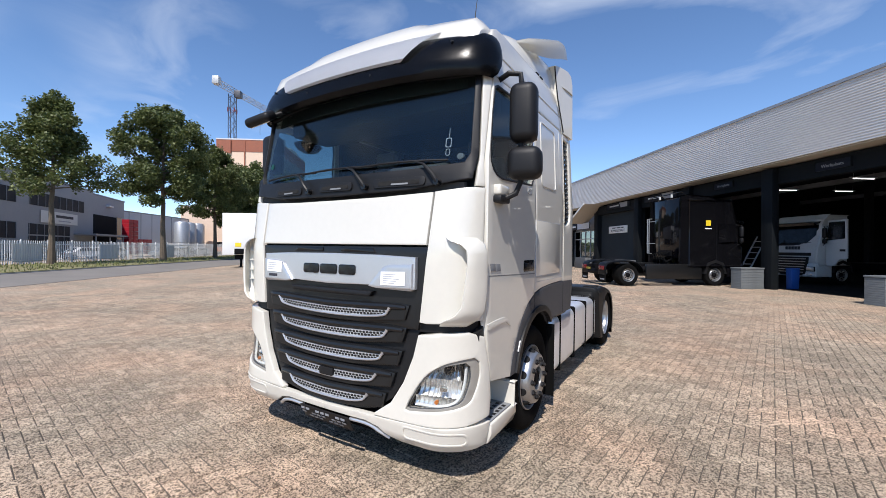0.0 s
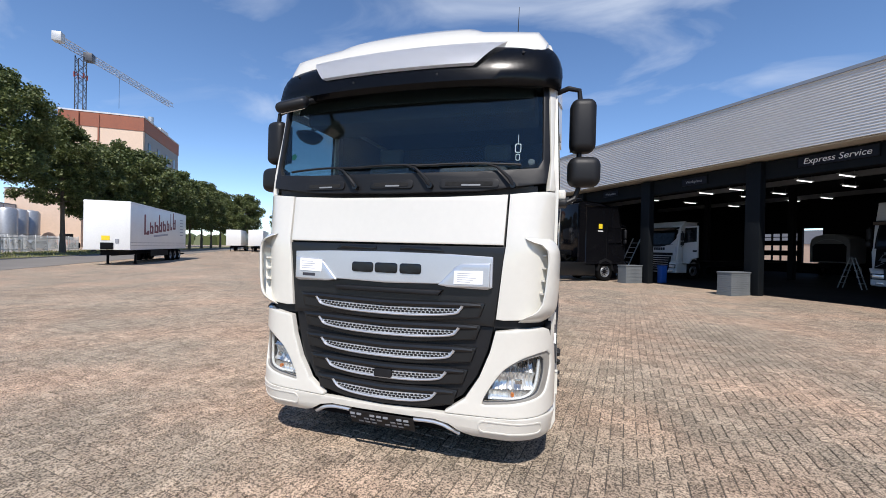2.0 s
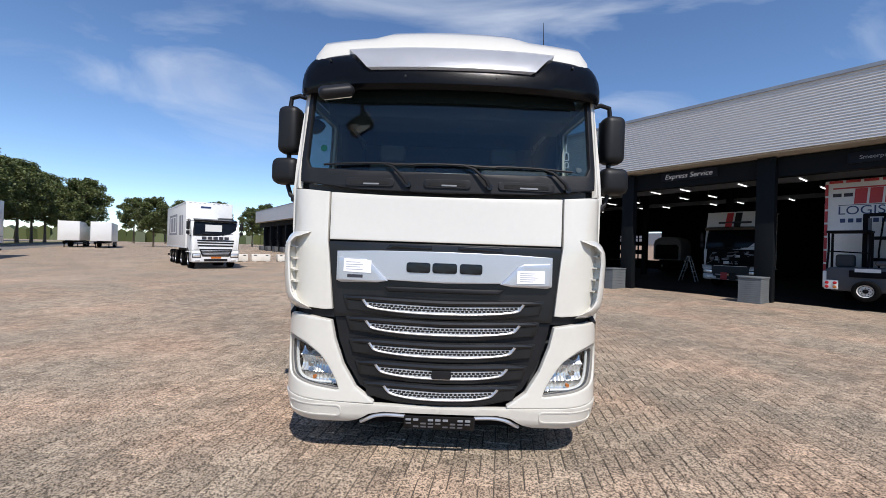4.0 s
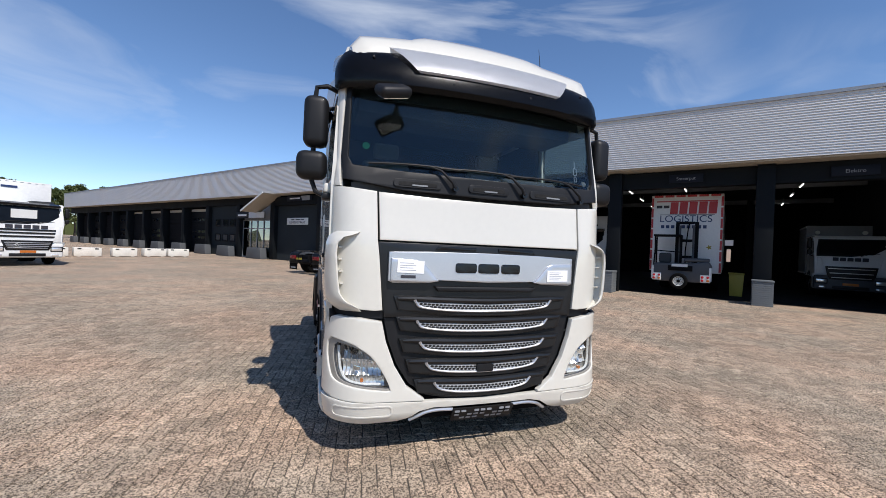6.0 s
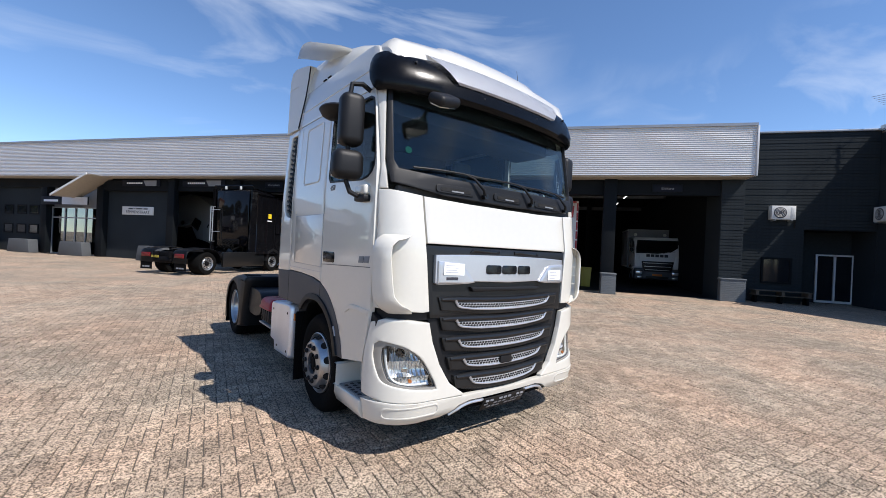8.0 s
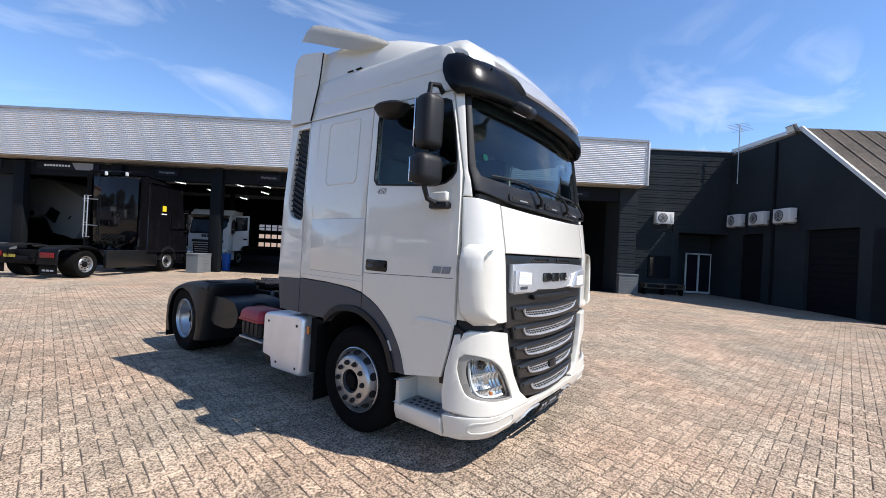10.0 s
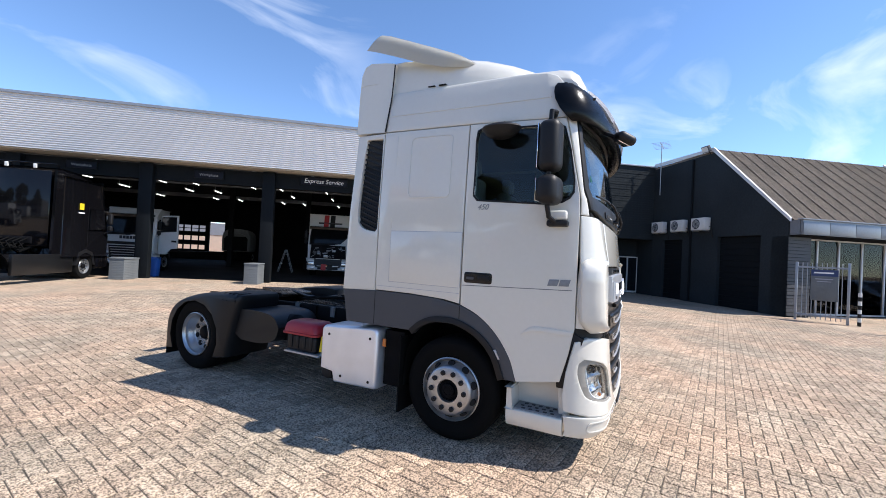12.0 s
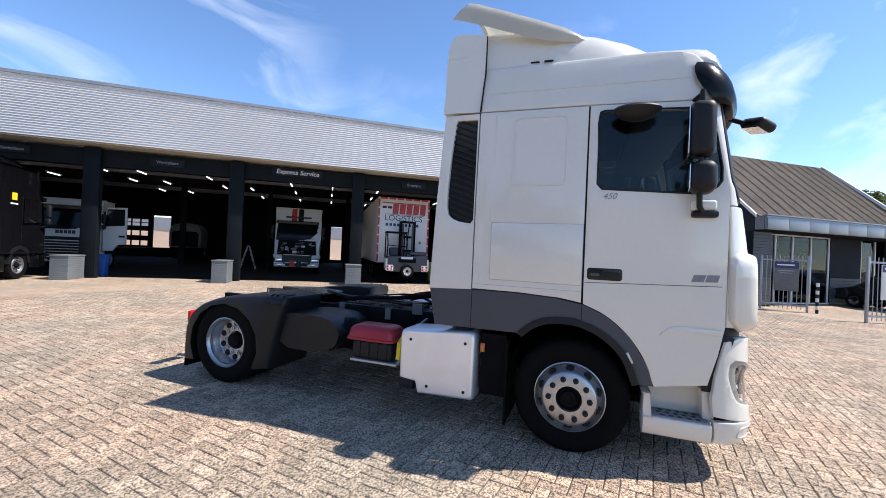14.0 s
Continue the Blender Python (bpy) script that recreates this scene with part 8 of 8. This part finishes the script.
car(BM @ pose(-70.5, -36.8, 0, 0, 0, 75), CAR_SILVER, "silver car parked behind the fence")
car(BM @ pose(-44.0, -40.0, 0, 0, 0, 65), CAR_BLACK, "dark car parked behind the fence")

# ---- road, verge, fence, trees and the distance ----
structure("road", B(-400, 60, -22.0, -15.0, -0.01, 0.012), ASPHALT, "grey asphalt road along the yard", "road")
structure("kerb", B(-400, 60, -22.25, -22.0, -0.01, 0.05, bevel=0.01), PLINTH, "low grey concrete kerb", "kerb")
structure("verge", B(-400, 60, -31.0, -22.25, -0.01, 0.09), GRASS_GROUND, "dry grass verge", "verge")
GRASS_M = mat("grass_blades", (0.16, 0.17, 0.06), 0.8, var=0.4, scale=0.7, fine=8)
rng = random.Random(7)
bm = bmesh.new()
for k in range(5200):
    x, y, a, h = rng.uniform(-95, -12), rng.uniform(-30.8, -22.4), rng.uniform(0, 6.3), rng.uniform(0.08, 0.26)
    c, s = 0.05 * math.cos(a), 0.05 * math.sin(a)
    v = [bm.verts.new(p) for p in ((x - c, y - s, 0.08), (x + c, y + s, 0.08), (x + rng.uniform(-0.06, 0.06), y + rng.uniform(-0.06, 0.06), 0.08 + h))]
    bm.faces.new(v)
gr = new("grass", finish("grass", bm, GRASS_M))
gr.matrix_basis = BM
tagged(gr, "tufts of dry green grass on the verge", "grass", kind="stuff")

LEAF = bpy.data.materials.new("linden_leaves")
LEAF.use_nodes = True
lt_ = LEAF.node_tree
lp = lt_.nodes["Principled BSDF"]
lp.inputs["Roughness"].default_value = 0.55
lgeo = lt_.nodes.new("ShaderNodeNewGeometry")
lramp = lt_.nodes.new("ShaderNodeMix")
lramp.data_type = "RGBA"
lramp.inputs["A"].default_value = (0.05, 0.074, 0.022, 1)
lramp.inputs["B"].default_value = (0.165, 0.19, 0.062, 1)
lt_.links.new(lgeo.outputs["Random Per Island"], lramp.inputs["Factor"])
lt_.links.new(lramp.outputs["Result"], lp.inputs["Base Color"])
ltr = lt_.nodes.new("ShaderNodeBsdfTranslucent")
lt_.links.new(lramp.outputs["Result"], ltr.inputs["Color"])
lmx = lt_.nodes.new("ShaderNodeMixShader")
lmx.inputs[0].default_value = 0.3
lt_.links.new(lp.outputs[0], lmx.inputs[1])
lt_.links.new(ltr.outputs[0], lmx.inputs[2])
lt_.links.new(lmx.outputs[0], lt_.nodes["Material Output"].inputs["Surface"])


def tree(seed, h, crown_w, trunk_h, leaves, label, m, shape="round", leaf=0.2):
    r = random.Random(seed)
    th = thing("tree", m, label, "tree", "street trees")
    tb = bmesh.new()
    lean = r.uniform(-0.25, 0.25)
    spine = [(lean * (k / 8) ** 2 + r.uniform(-0.06, 0.06), r.uniform(-0.06, 0.06), h * 0.93 * k / 8) for k in range(9)]
    tube(tb, spine, [0.17 * h / 10 * (1 - 0.86 * k / 8) + (0.07 if k == 0 else 0) for k in range(9)], 9)
    tips = []
    n = 44
    for k in range(n):
        f = (k + 0.5) / n
        z0 = trunk_h * 0.94 + (h * 0.9 - trunk_h * 0.94) * f
        a = k * 2.4 + r.uniform(-0.4, 0.4)
        if shape == "round":
            reach = crown_w * math.sin(math.pi * (0.27 + 0.66 * f)) ** 0.8 * r.uniform(0.72, 1.12)
        else:
            reach = crown_w * (1.04 - 0.86 * f ** 1.3) * r.uniform(0.55, 1.2)
        rise = reach * (r.uniform(-0.12, 0.3) + 0.45 * f)
        p0 = Vector((lean * (z0 / h) ** 2, 0, z0))
        p1 = p0 + Vector((math.cos(a) * reach * 0.5, math.sin(a) * reach * 0.5, rise * 0.55))
        p2 = p0 + Vector((math.cos(a) * reach, math.sin(a) * reach, rise))
        tube(tb, [p0, p1, p2], [0.045 * h / 10, 0.028 * h / 10, 0.01], 5)
        tips += [(p2, 1.0), (p0.lerp(p2, 0.72), 1.0), (p0.lerp(p2, 0.4), 0.8)]
        for q in range(2):
            b = a + r.uniform(-0.9, 0.9)
            p3 = p1 + Vector((math.cos(b), math.sin(b), r.uniform(-0.2, 0.6))) * reach * r.uniform(0.3, 0.6)
            tube(tb, [p1, p3], [0.02 * h / 10, 0.008], 4)
            tips.append((p3, 0.9))
    for f in (0.9, 0.94, 0.97):
        tips.append((Vector((lean * 0.8 + r.uniform(-0.3, 0.3), r.uniform(-0.3, 0.3), h * f)), 0.6))
    part("trunk", tb, BARK, th)
    verts, faces = [], []
    for k in range(leaves):
        c, w = tips[k % len(tips)]
        rad = crown_w * 0.2 * w
        d = Vector((r.gauss(0, 1), r.gauss(0, 1), r.gauss(0, 0.8)))
        p = c + d.normalized() * rad * r.uniform(0.15, 1.0) ** 0.6
        if p.z < trunk_h * 0.78 or p.z > h:
            continue
        s = leaf * r.uniform(0.6, 1.25)
        e = Euler((r.uniform(-1.1, 1.1), r.uniform(-1.1, 1.1), r.uniform(0, 6.3))).to_matrix()
        i = len(verts)
        for q in ((-0.5, 0, 0), (0, -0.36, 0.05), (0.55, 0, 0), (0, 0.36, 0.05)):
            verts.append(p + e @ (Vector(q) * s * 1.3))
        faces.append((i, i + 1, i + 2, i + 3))
    me = bpy.data.meshes.new("crown")
    me.from_pydata([tuple(v) for v in verts], [], faces)
    me.materials.append(LEAF)
    cr = new("crown", me)
    cr.parent = th
    return th


tree(3, 14.8, 3.5, 6.5, 22000, "tall slender young linden tree on the verge", BM @ pose(-32.9, -29.2, 0.05), "cone", 0.19)
tree(11, 17.4, 4.2, 7.0, 40000, "large dense linden tree on the verge", BM @ pose(-43.6, -26.6, 0.05), leaf=0.21)
tree(23, 15.6, 3.8, 6.0, 34000, "dense round linden tree on the verge", BM @ pose(-54.6, -26.2, 0.05), leaf=0.21)
T4 = tree(31, 16.4, 4.6, 5.6, 17000, "dense linden tree in the row along the verge", BM @ pose(-61.5, -26, 0.05), leaf=0.33)
T5 = tree(37, 16.0, 4.8, 5.4, 17000, "dense linden tree in the row along the verge", BM @ pose(-68.7, -26.4, 0.05), leaf=0.33)
T4.scale = (0.85, 0.85, 0.85)
for k, (x, y, s, a) in enumerate(((-77, -25.6, 1.02, 200), (-85.5, -25.2, 0.95, 20), (-94, -25, 1.0, 300), (-103, -24.6, 0.97, 80), (-113, -24.3, 1.04, 250), (-123, -24, 1.0, 10), (-134, -23.6, 1.05, 170), (-146, -21, 0.95, 120), (-168, -7.5, 0.95, 300), (-178, 1.5, 0.8, 70), (-91.6, -11.7, 0.74, 40))):
    src = (T4, T5)[k % 2]
    t = copy_thing(src, BM @ pose(x, y, 0.05, 0, 0, a))
    t.scale = (s, s, s)
for k, (x, y, s, a) in enumerate(((-101.4, -2.0, 0.66, 50), (-108, 3.5, 0.66, 140), (-150, 30, 0.95, 0), (-160, 40, 1.0, 90), (-140, 24, 0.8, 220), (50.0, 25.5, 0.62, 80), (-170, 52, 1.0, 30), (112, 54, 1.0, 30), (120, 47, 1.0, 200), (-120, 12, 0.75, 10))):
    t = copy_thing((T5, T4)[k % 2], BM @ pose(x, y, 0, 0, 0, a))
    t.scale = (s, s, s)
    tagged(t, "leafy green tree in the distance", "tree", "far trees")

# palisade fence
fn = thing("fence", BM @ pose(-70.0, -31.2, 0.0), "pale grey steel palisade fence along the verge", "fence")
po = part("post", B(-0.04, 0.04, -0.04, 0.04, 0, 2.15, bevel=0.006), FRAME_WHITE, fn)
for k in range(1, 24):
    again(po, fn, pose(k * 2.5, 0, 0))
for z in (0.4, 1.75):
    part("rail", B(0, 57.5, 0.04, 0.07, z - 0.03, z + 0.03), FRAME_WHITE, fn)
pl = part("pale", prism([(-0.035, 0.08), (0.035, 0.08), (0.035, 1.98), (0, 2.06), (-0.035, 1.98)], "y", -0.03, -0.005), FRAME_WHITE, fn)
for k in range(1, 286):
    again(pl, fn, pose(k * 0.2, 0, 0))
for x in (26.5, 35.6, 16.0):
    bn = part("banner", B(x, x + 2.6, -0.07, -0.035, 0.25, 1.85), GREY_WALL, fn, "pale grey banner with dark mark")
    part("mark", lathe(bmesh.new(), [(0, -0.09), (0.32, -0.09), (0.32, -0.07), (0, -0.07)], 6, "y", Matrix.Translation((x + 0.6, 0, 1.1))), INK, bn)
    part("print_bar", B(x + 1.1, x + 2.4, -0.078, -0.07, 1.0, 1.25), INK_GREY, bn)


def block(name, m, w, d, h, material, label, category="building"):
    th = thing(name, m, label, category)
    part("wall", B(0, w, 0, d, 0, h), material, th)
    part("roof_edge", B(-0.1, w + 0.1, -0.1, d + 0.1, h, h + 0.25), GREY_WALL_DARK, th)
    return th


# grey office hall behind the fence, at a slant to it
# Light wall grey lowered in value: the front's shade sits in this colour.
OFFICE_SHADED = mat("office_wall_shaded", (0.33, 0.335, 0.345), 0.8, var=0.06, scale=0.3, fine=3)
OFFICE = BM @ pose(-50.8, -50.0, 0, 0, 0, 195.8)
of = thing("office_hall", OFFICE, "grey office hall with dark windows behind the fence", "building")
part("wall", B(-16, 24.8, 0, 20, 0, 11.35), OFFICE_SHADED, of)
part("roof_edge", B(-16.1, 24.9, -0.1, 20.1, 11.35, 11.6), GREY_WALL_DARK, of)
for x0, x1, z0, z1 in ((5.9, 21.2, 7.3, 9.2), (5.8, 16.6, 3.2, 4.7), (5.8, 16.6, 0.6, 3.0), (-10, 3.0, 7.3, 9.2), (-10, 3.0, 2.6, 4.7)):
    wn = part("window", B(x0, x1, -0.06, -0.002, z0, z1), SIGN_DARK, of)
    n = int((x1 - x0) / 1.8)
    for k in range(n + 1):
        x = x0 + (x1 - x0) * k / n
        part("mullion", B(x - 0.04, x + 0.04, -0.1, -0.061, z0, z1), GREY_WALL_DARK, wn)
part("sign", B(8.4, 18.8, -0.16, -0.1, 5.0, 6.75), AC_WHITE, of, "white name board")
part("name_bar", B(12.3, 17.4, -0.18, -0.161, 5.9, 6.3), INK, of)
part("name_bar", B(13.0, 16.6, -0.18, -0.161, 5.35, 5.5), INK_GREY, of)
part("canopy", B(18.0, 36.0, -3.0, -0.002, 3.4, 3.7), GREY_WALL_DARK, of)
for x in (18.4, 24.0, 30.0, 35.6):
    part("canopy_post", B(x - 0.08, x + 0.08, -2.9, -2.74, 0, 3.4), GREY_WALL_DARK, of)
o2 = thing("annex", OFFICE, "grey annex with a dark loading opening", "building")
part("wall", B(24.95, 40.6, 0.5, 20, 0, 11.1), OFFICE_SHADED, o2)
part("roof_edge", B(24.95, 40.7, 0.4, 20.1, 11.1, 11.35), GREY_WALL_DARK, o2)
# Near-black sheet on the solid wall imitates the shaded loading opening.
part("opening", B(25.8, 36.2, 0.4, 0.498, 1.2, 7.5), SHADE_DARK, o2)
part("side_window", B(36.6, 38.9, 0.4, 0.498, 3.0, 7.6), DARK_GLASS, o2)
part("lamp", B(31.5, 33.5, -0.1, 0.498, 9.3, 9.6), AC_WHITE, o2)
o3 = block("storage_hall", BM @ pose(-122, -92, 0), 33, 30, 9.2, GREY_WALL, "long pale storage hall in the distance")
for k in range(8):
    part("seam", B(2 + k * 4, 2.1 + k * 4, 30.0, 30.06, 0, 9.2), GREY_WALL_DARK, o3)
for k in range(5):
    cr_ = thing("crate_stack", BM @ pose(-83.7 - 1.45 * k, -57, 0), "stack of red plastic crates", "crates", "crate stacks")
    for z in range(9 if k < 2 else 4):
        part("crate", B(0, 1.35, 0, 1.35, z * 0.78, z * 0.78 + 0.74, bevel=0.03, seg=1), RED_PLASTIC, cr_)
for k, (x, y) in enumerate(((-103.5, -57), (-107.6, -57.4), (-111.4, -57.2), (-120, -58), (-124, -58), (-128, -58))):
    tk = thing("steel_tank", BM @ pose(x, y, 0), "upright stainless steel storage tank", "tank", "steel tanks")
    part("shell", lathe(bmesh.new(), [(0, 0), (1.7, 0), (1.7, 7.3), (1.4, 7.8), (0, 8.1)], 24, "z"), GALV, tk)
    part("band", lathe(bmesh.new(), [(1.7, 2.6), (1.74, 2.6), (1.74, 2.75), (1.7, 2.75)], 24, "z"), GALV, tk)
ex = thing("excavator", BM @ pose(-92, -42, 0), "small orange loader among the tanks", "loader")
part("body", B(-1.5, 1.5, -1, 1, 0.6, 1.6, bevel=0.1), ORANGE_LENS, ex)
part("cab", B(-0.2, 1.1, -0.8, 0.8, 1.6, 2.7, bevel=0.08), CHASSIS, ex)
for sx in (-1.0, 1.0):
    for sd in (1, -1):
        part("wheel", lathe(bmesh.new(), [(0, -0.2), (0.55, -0.2), (0.55, 0.2), (0, 0.2)], 18, "y", Matrix.Translation((sx, sd * 1.1, 0.55))), RUBBER, ex)

# tall beige mill with brown top, and tower crane
TW = BM @ pose(-132.6, -43.0, 0)
tw = thing("mill_tower", TW, "tall beige industrial tower with a red-brown top", "building")
part("wall", B(-34, 0, -19, 0, 0, 32.6), BEIGE, tw)
part("top_band", B(-34.15, 0.15, -19.15, 0.15, 32.6, 36.4), BROWN_BAND, tw, "red-brown cladding band")
part("parapet", B(-34.25, 0.25, -19.25, 0.25, 36.4, 36.8), GREY_WALL, tw)
# Grey sheet over the beige wall paints this side's shade.
part("side_wall", B(-33, -1, 0.01, 0.2, 0.2, 32.4), GREY_WALL_DARK, tw)
for k in range(4):
    part("window", B(-5 - k * 8, -3.2 - k * 8, 0.2, 0.3, 24.5, 30), DARK_GLASS, tw)
part("pipe", B(0.01, 0.35, -10.4, -10.1, 24, 36), BROWN_BAND, tw)
part("pipe", B(0.01, 0.6, -16.0, -14.5, 32, 36.2), BROWN_BAND, tw)
part("roof_house", B(-30, -22, -16, -2, 36.8, 39.4), GREY_WALL, tw)
part("vent_stack", lathe(bmesh.new(), [(0, 36.8), (0.8, 36.8), (0.8, 40.4), (0, 40.4)], 16, "z", Matrix.Translation((-14, -2.5, 0))), GALV, tw)
lw = block("low_plant", BM @ pose(-130, -64, 0), 14, 14, 13, BEIGE, "lower beige plant building beside the tower")


def lattice(bm, a, b, w, n, up):
    """A square lattice beam from a to b."""
    a, b = Vector(a), Vector(b)
    d = (b - a).normalized()
    s = d.cross(Vector(up)).normalized() * w / 2
    u = s.cross(d).normalized() * w / 2
    cs = [s + u, s - u, -s - u, -s + u]
    for c in cs:
        tube(bm, [a + c, b + c], w * 0.07, 4)
    for k in range(n):
        p, q = a.lerp(b, k / n), a.lerp(b, (k + 1) / n)
        for i in range(4):
            tube(bm, [p + cs[i], q + cs[(i + 1) % 4]] if k % 2 else [p + cs[(i + 1) % 4], q + cs[i]], w * 0.045, 4, caps=False)
    return bm


ck = thing("tower_crane", BM @ pose(-149.1, -64.3, 0), "grey and red tower crane over the plant", "crane")
part("mast", lattice(bmesh.new(), (0, 0, 0), (0, 0, 46), 2.0, 23, (1, 0, 0)), CRANE_DARK, ck, "dark lattice mast")
part("mast_top", lattice(bmesh.new(), (0, 0, 46), (0, 0, 57), 2.0, 6, (1, 0, 0)), CRANE_DARK, ck)
part("mast_collar", lattice(bmesh.new(), (0, 0, 50.5), (0, 0, 52), 2.3, 1, (1, 0, 0)), CRANE_RED, ck, "red lattice mast collar")
part("jib", lattice(bmesh.new(), (0, 0, 58.5), (-44.9, 11.8, 58.5), 1.5, 30, (0, 0, 1)), CRANE_GREY, ck, "long grey lattice jib")
part("counter_jib", lattice(bmesh.new(), (0, 0, 58.5), (7.7, -2.0, 58.5), 1.6, 5, (0, 0, 1)), CRANE_GREY, ck)
part("counterweight", B(6.6, 8.8, -3.1, -0.9, 57.6, 60.2, bevel=0.1), CRANE_GREY, ck)
part("cabin", B(-1.6, 0.8, 0.8, 3.0, 56, 58.4, bevel=0.1), CRANE_DARK, ck)
part("hook_line", T([(-15.7, 4.1, 58), (-15.7, 4.1, 47)], 0.06, 4), CRANE_DARK, ck)
# low line of distant hedge and roofs
bd = bmesh.new()
r = random.Random(5)
for k in range(120):
    x = -330 + k * 4
    loft(bd, [[(-260 + r.uniform(-2, 2), x + q[0], q[1]) for q in ((0, 0), (4.2, 0), (4.2, r.uniform(4, 6)), (2, r.uniform(5, 8)), (0, r.uniform(4, 6)))], [(-268, x + q[0], q[1]) for q in ((0, 0), (4.2, 0), (4.2, 5), (2, 6.5), (0, 5))]])
structure("backdrop", bd, LEAF, "low distant dark green tree line", "backdrop")

# ---- pavers near the truck, piece by piece ----
L_, W_, GAP = 0.21, 0.105, 0.0075
PM = pose(0, 0, 0, 0, 0, -8)


def paver_boxes(x0, x1, y0, y1, keep):
    """Places of herringbone pieces: (x, y, lying) in cells of the piece's width."""
    out = []
    for i in range(math.floor(x0 / W_), math.ceil(x1 / W_)):
        for j in range(math.floor(y0 / W_), math.ceil(y1 / W_)):
            c = (i - j) % 4
            if c == 0:
                p = (i * W_ + W_, j * W_ + W_ / 2, 0)
            elif c == 3:
                p = (i * W_ + W_ / 2, j * W_ + W_, 1)
            else:
                continue
            if keep(p[0], p[1]):
                out.append(p)
    return out


def paver_mesh(items, drop=0.012, cham=0.005):
    """Bevelled tops of many pieces in one go."""
    it = np.array(items, float)
    n = len(it)
    rs = np.random.RandomState(4)
    h = rs.uniform(-0.002, 0.002, n)
    tx, ty = rs.normal(0, 0.006, n), rs.normal(0, 0.006, n)
    hx = np.where(it[:, 2] == 0, L_, W_) / 2 - GAP / 2
    hy = np.where(it[:, 2] == 0, W_, L_) / 2 - GAP / 2
    V = np.zeros((n, 12, 3))
    sx, sy = np.array([-1, 1, 1, -1]), np.array([-1, -1, 1, 1])
    for r, (ins, z) in enumerate(((cham, 0.0), (0.0, -cham), (0.0, -drop))):
        for k in range(4):
            dx, dy = sx[k] * (hx - ins), sy[k] * (hy - ins)
            V[:, r * 4 + k, 0] = it[:, 0] + dx
            V[:, r * 4 + k, 1] = it[:, 1] + dy
            V[:, r * 4 + k, 2] = z + h + (tx * dx + ty * dy if r < 2 else 0)
    quads = [(0, 1, 2, 3)] + [(r * 4 + (k + 1) % 4, r * 4 + k, (r + 1) * 4 + k, (r + 1) * 4 + (k + 1) % 4) for r in (0, 1) for k in range(4)]
    Q = (np.arange(n)[:, None, None] * 12 + np.array(quads)[None]).reshape(-1, 4)
    me = bpy.data.meshes.new("pavers")
    me.from_pydata(V.reshape(-1, 3).tolist(), [], Q.tolist())
    return me


def single(x, y):
    return -5.2 < x < -3.0 and -1.2 < y < 1.2


def wide(x, y):
    return not single(x, y) and (x + 1.0) ** 2 / 15.5 ** 2 + (y - 1.5) ** 2 / 13.5 ** 2 < 1


oval = [(-1.0 + 15.35 * math.cos(k * math.pi / 48), 1.5 + 13.35 * math.sin(k * math.pi / 48)) for k in range(96)]
bed = new("joint_bed", finish("joint_bed", prism(oval, "z", -0.0015, -0.0005), SAND))
bed.parent = ground
bed.matrix_basis = PM
tagged(bed, "dark sandy joints between the pavers")
me = paver_mesh(paver_boxes(-17, 15, -12.5, 15.5, wide), 0.012)
me.materials.append(PAVER_NEAR)
pv = new("paver_field", me)
pv.parent = ground
pv.matrix_basis = PM @ pose(0, 0, 0.008)
tagged(pv, "worn concrete pavers in a herringbone", kind="stuff")
one = {}
for x, y, k in paver_boxes(-5.3, -2.9, -1.3, 1.3, single):
    if k not in one:
        m1 = paver_mesh([(0, 0, k)], 0.012)
        m1.materials.append(PAVER_ONE)
        one[k] = m1
    p = new("paver", one[k])
    p.parent = ground
    p.matrix_basis = PM @ pose(x, y, 0.008 + 0.0015 * math.sin(x * 91 + y * 57), 0.3 * math.sin(x * 37), 0.3 * math.cos(y * 41), 0)
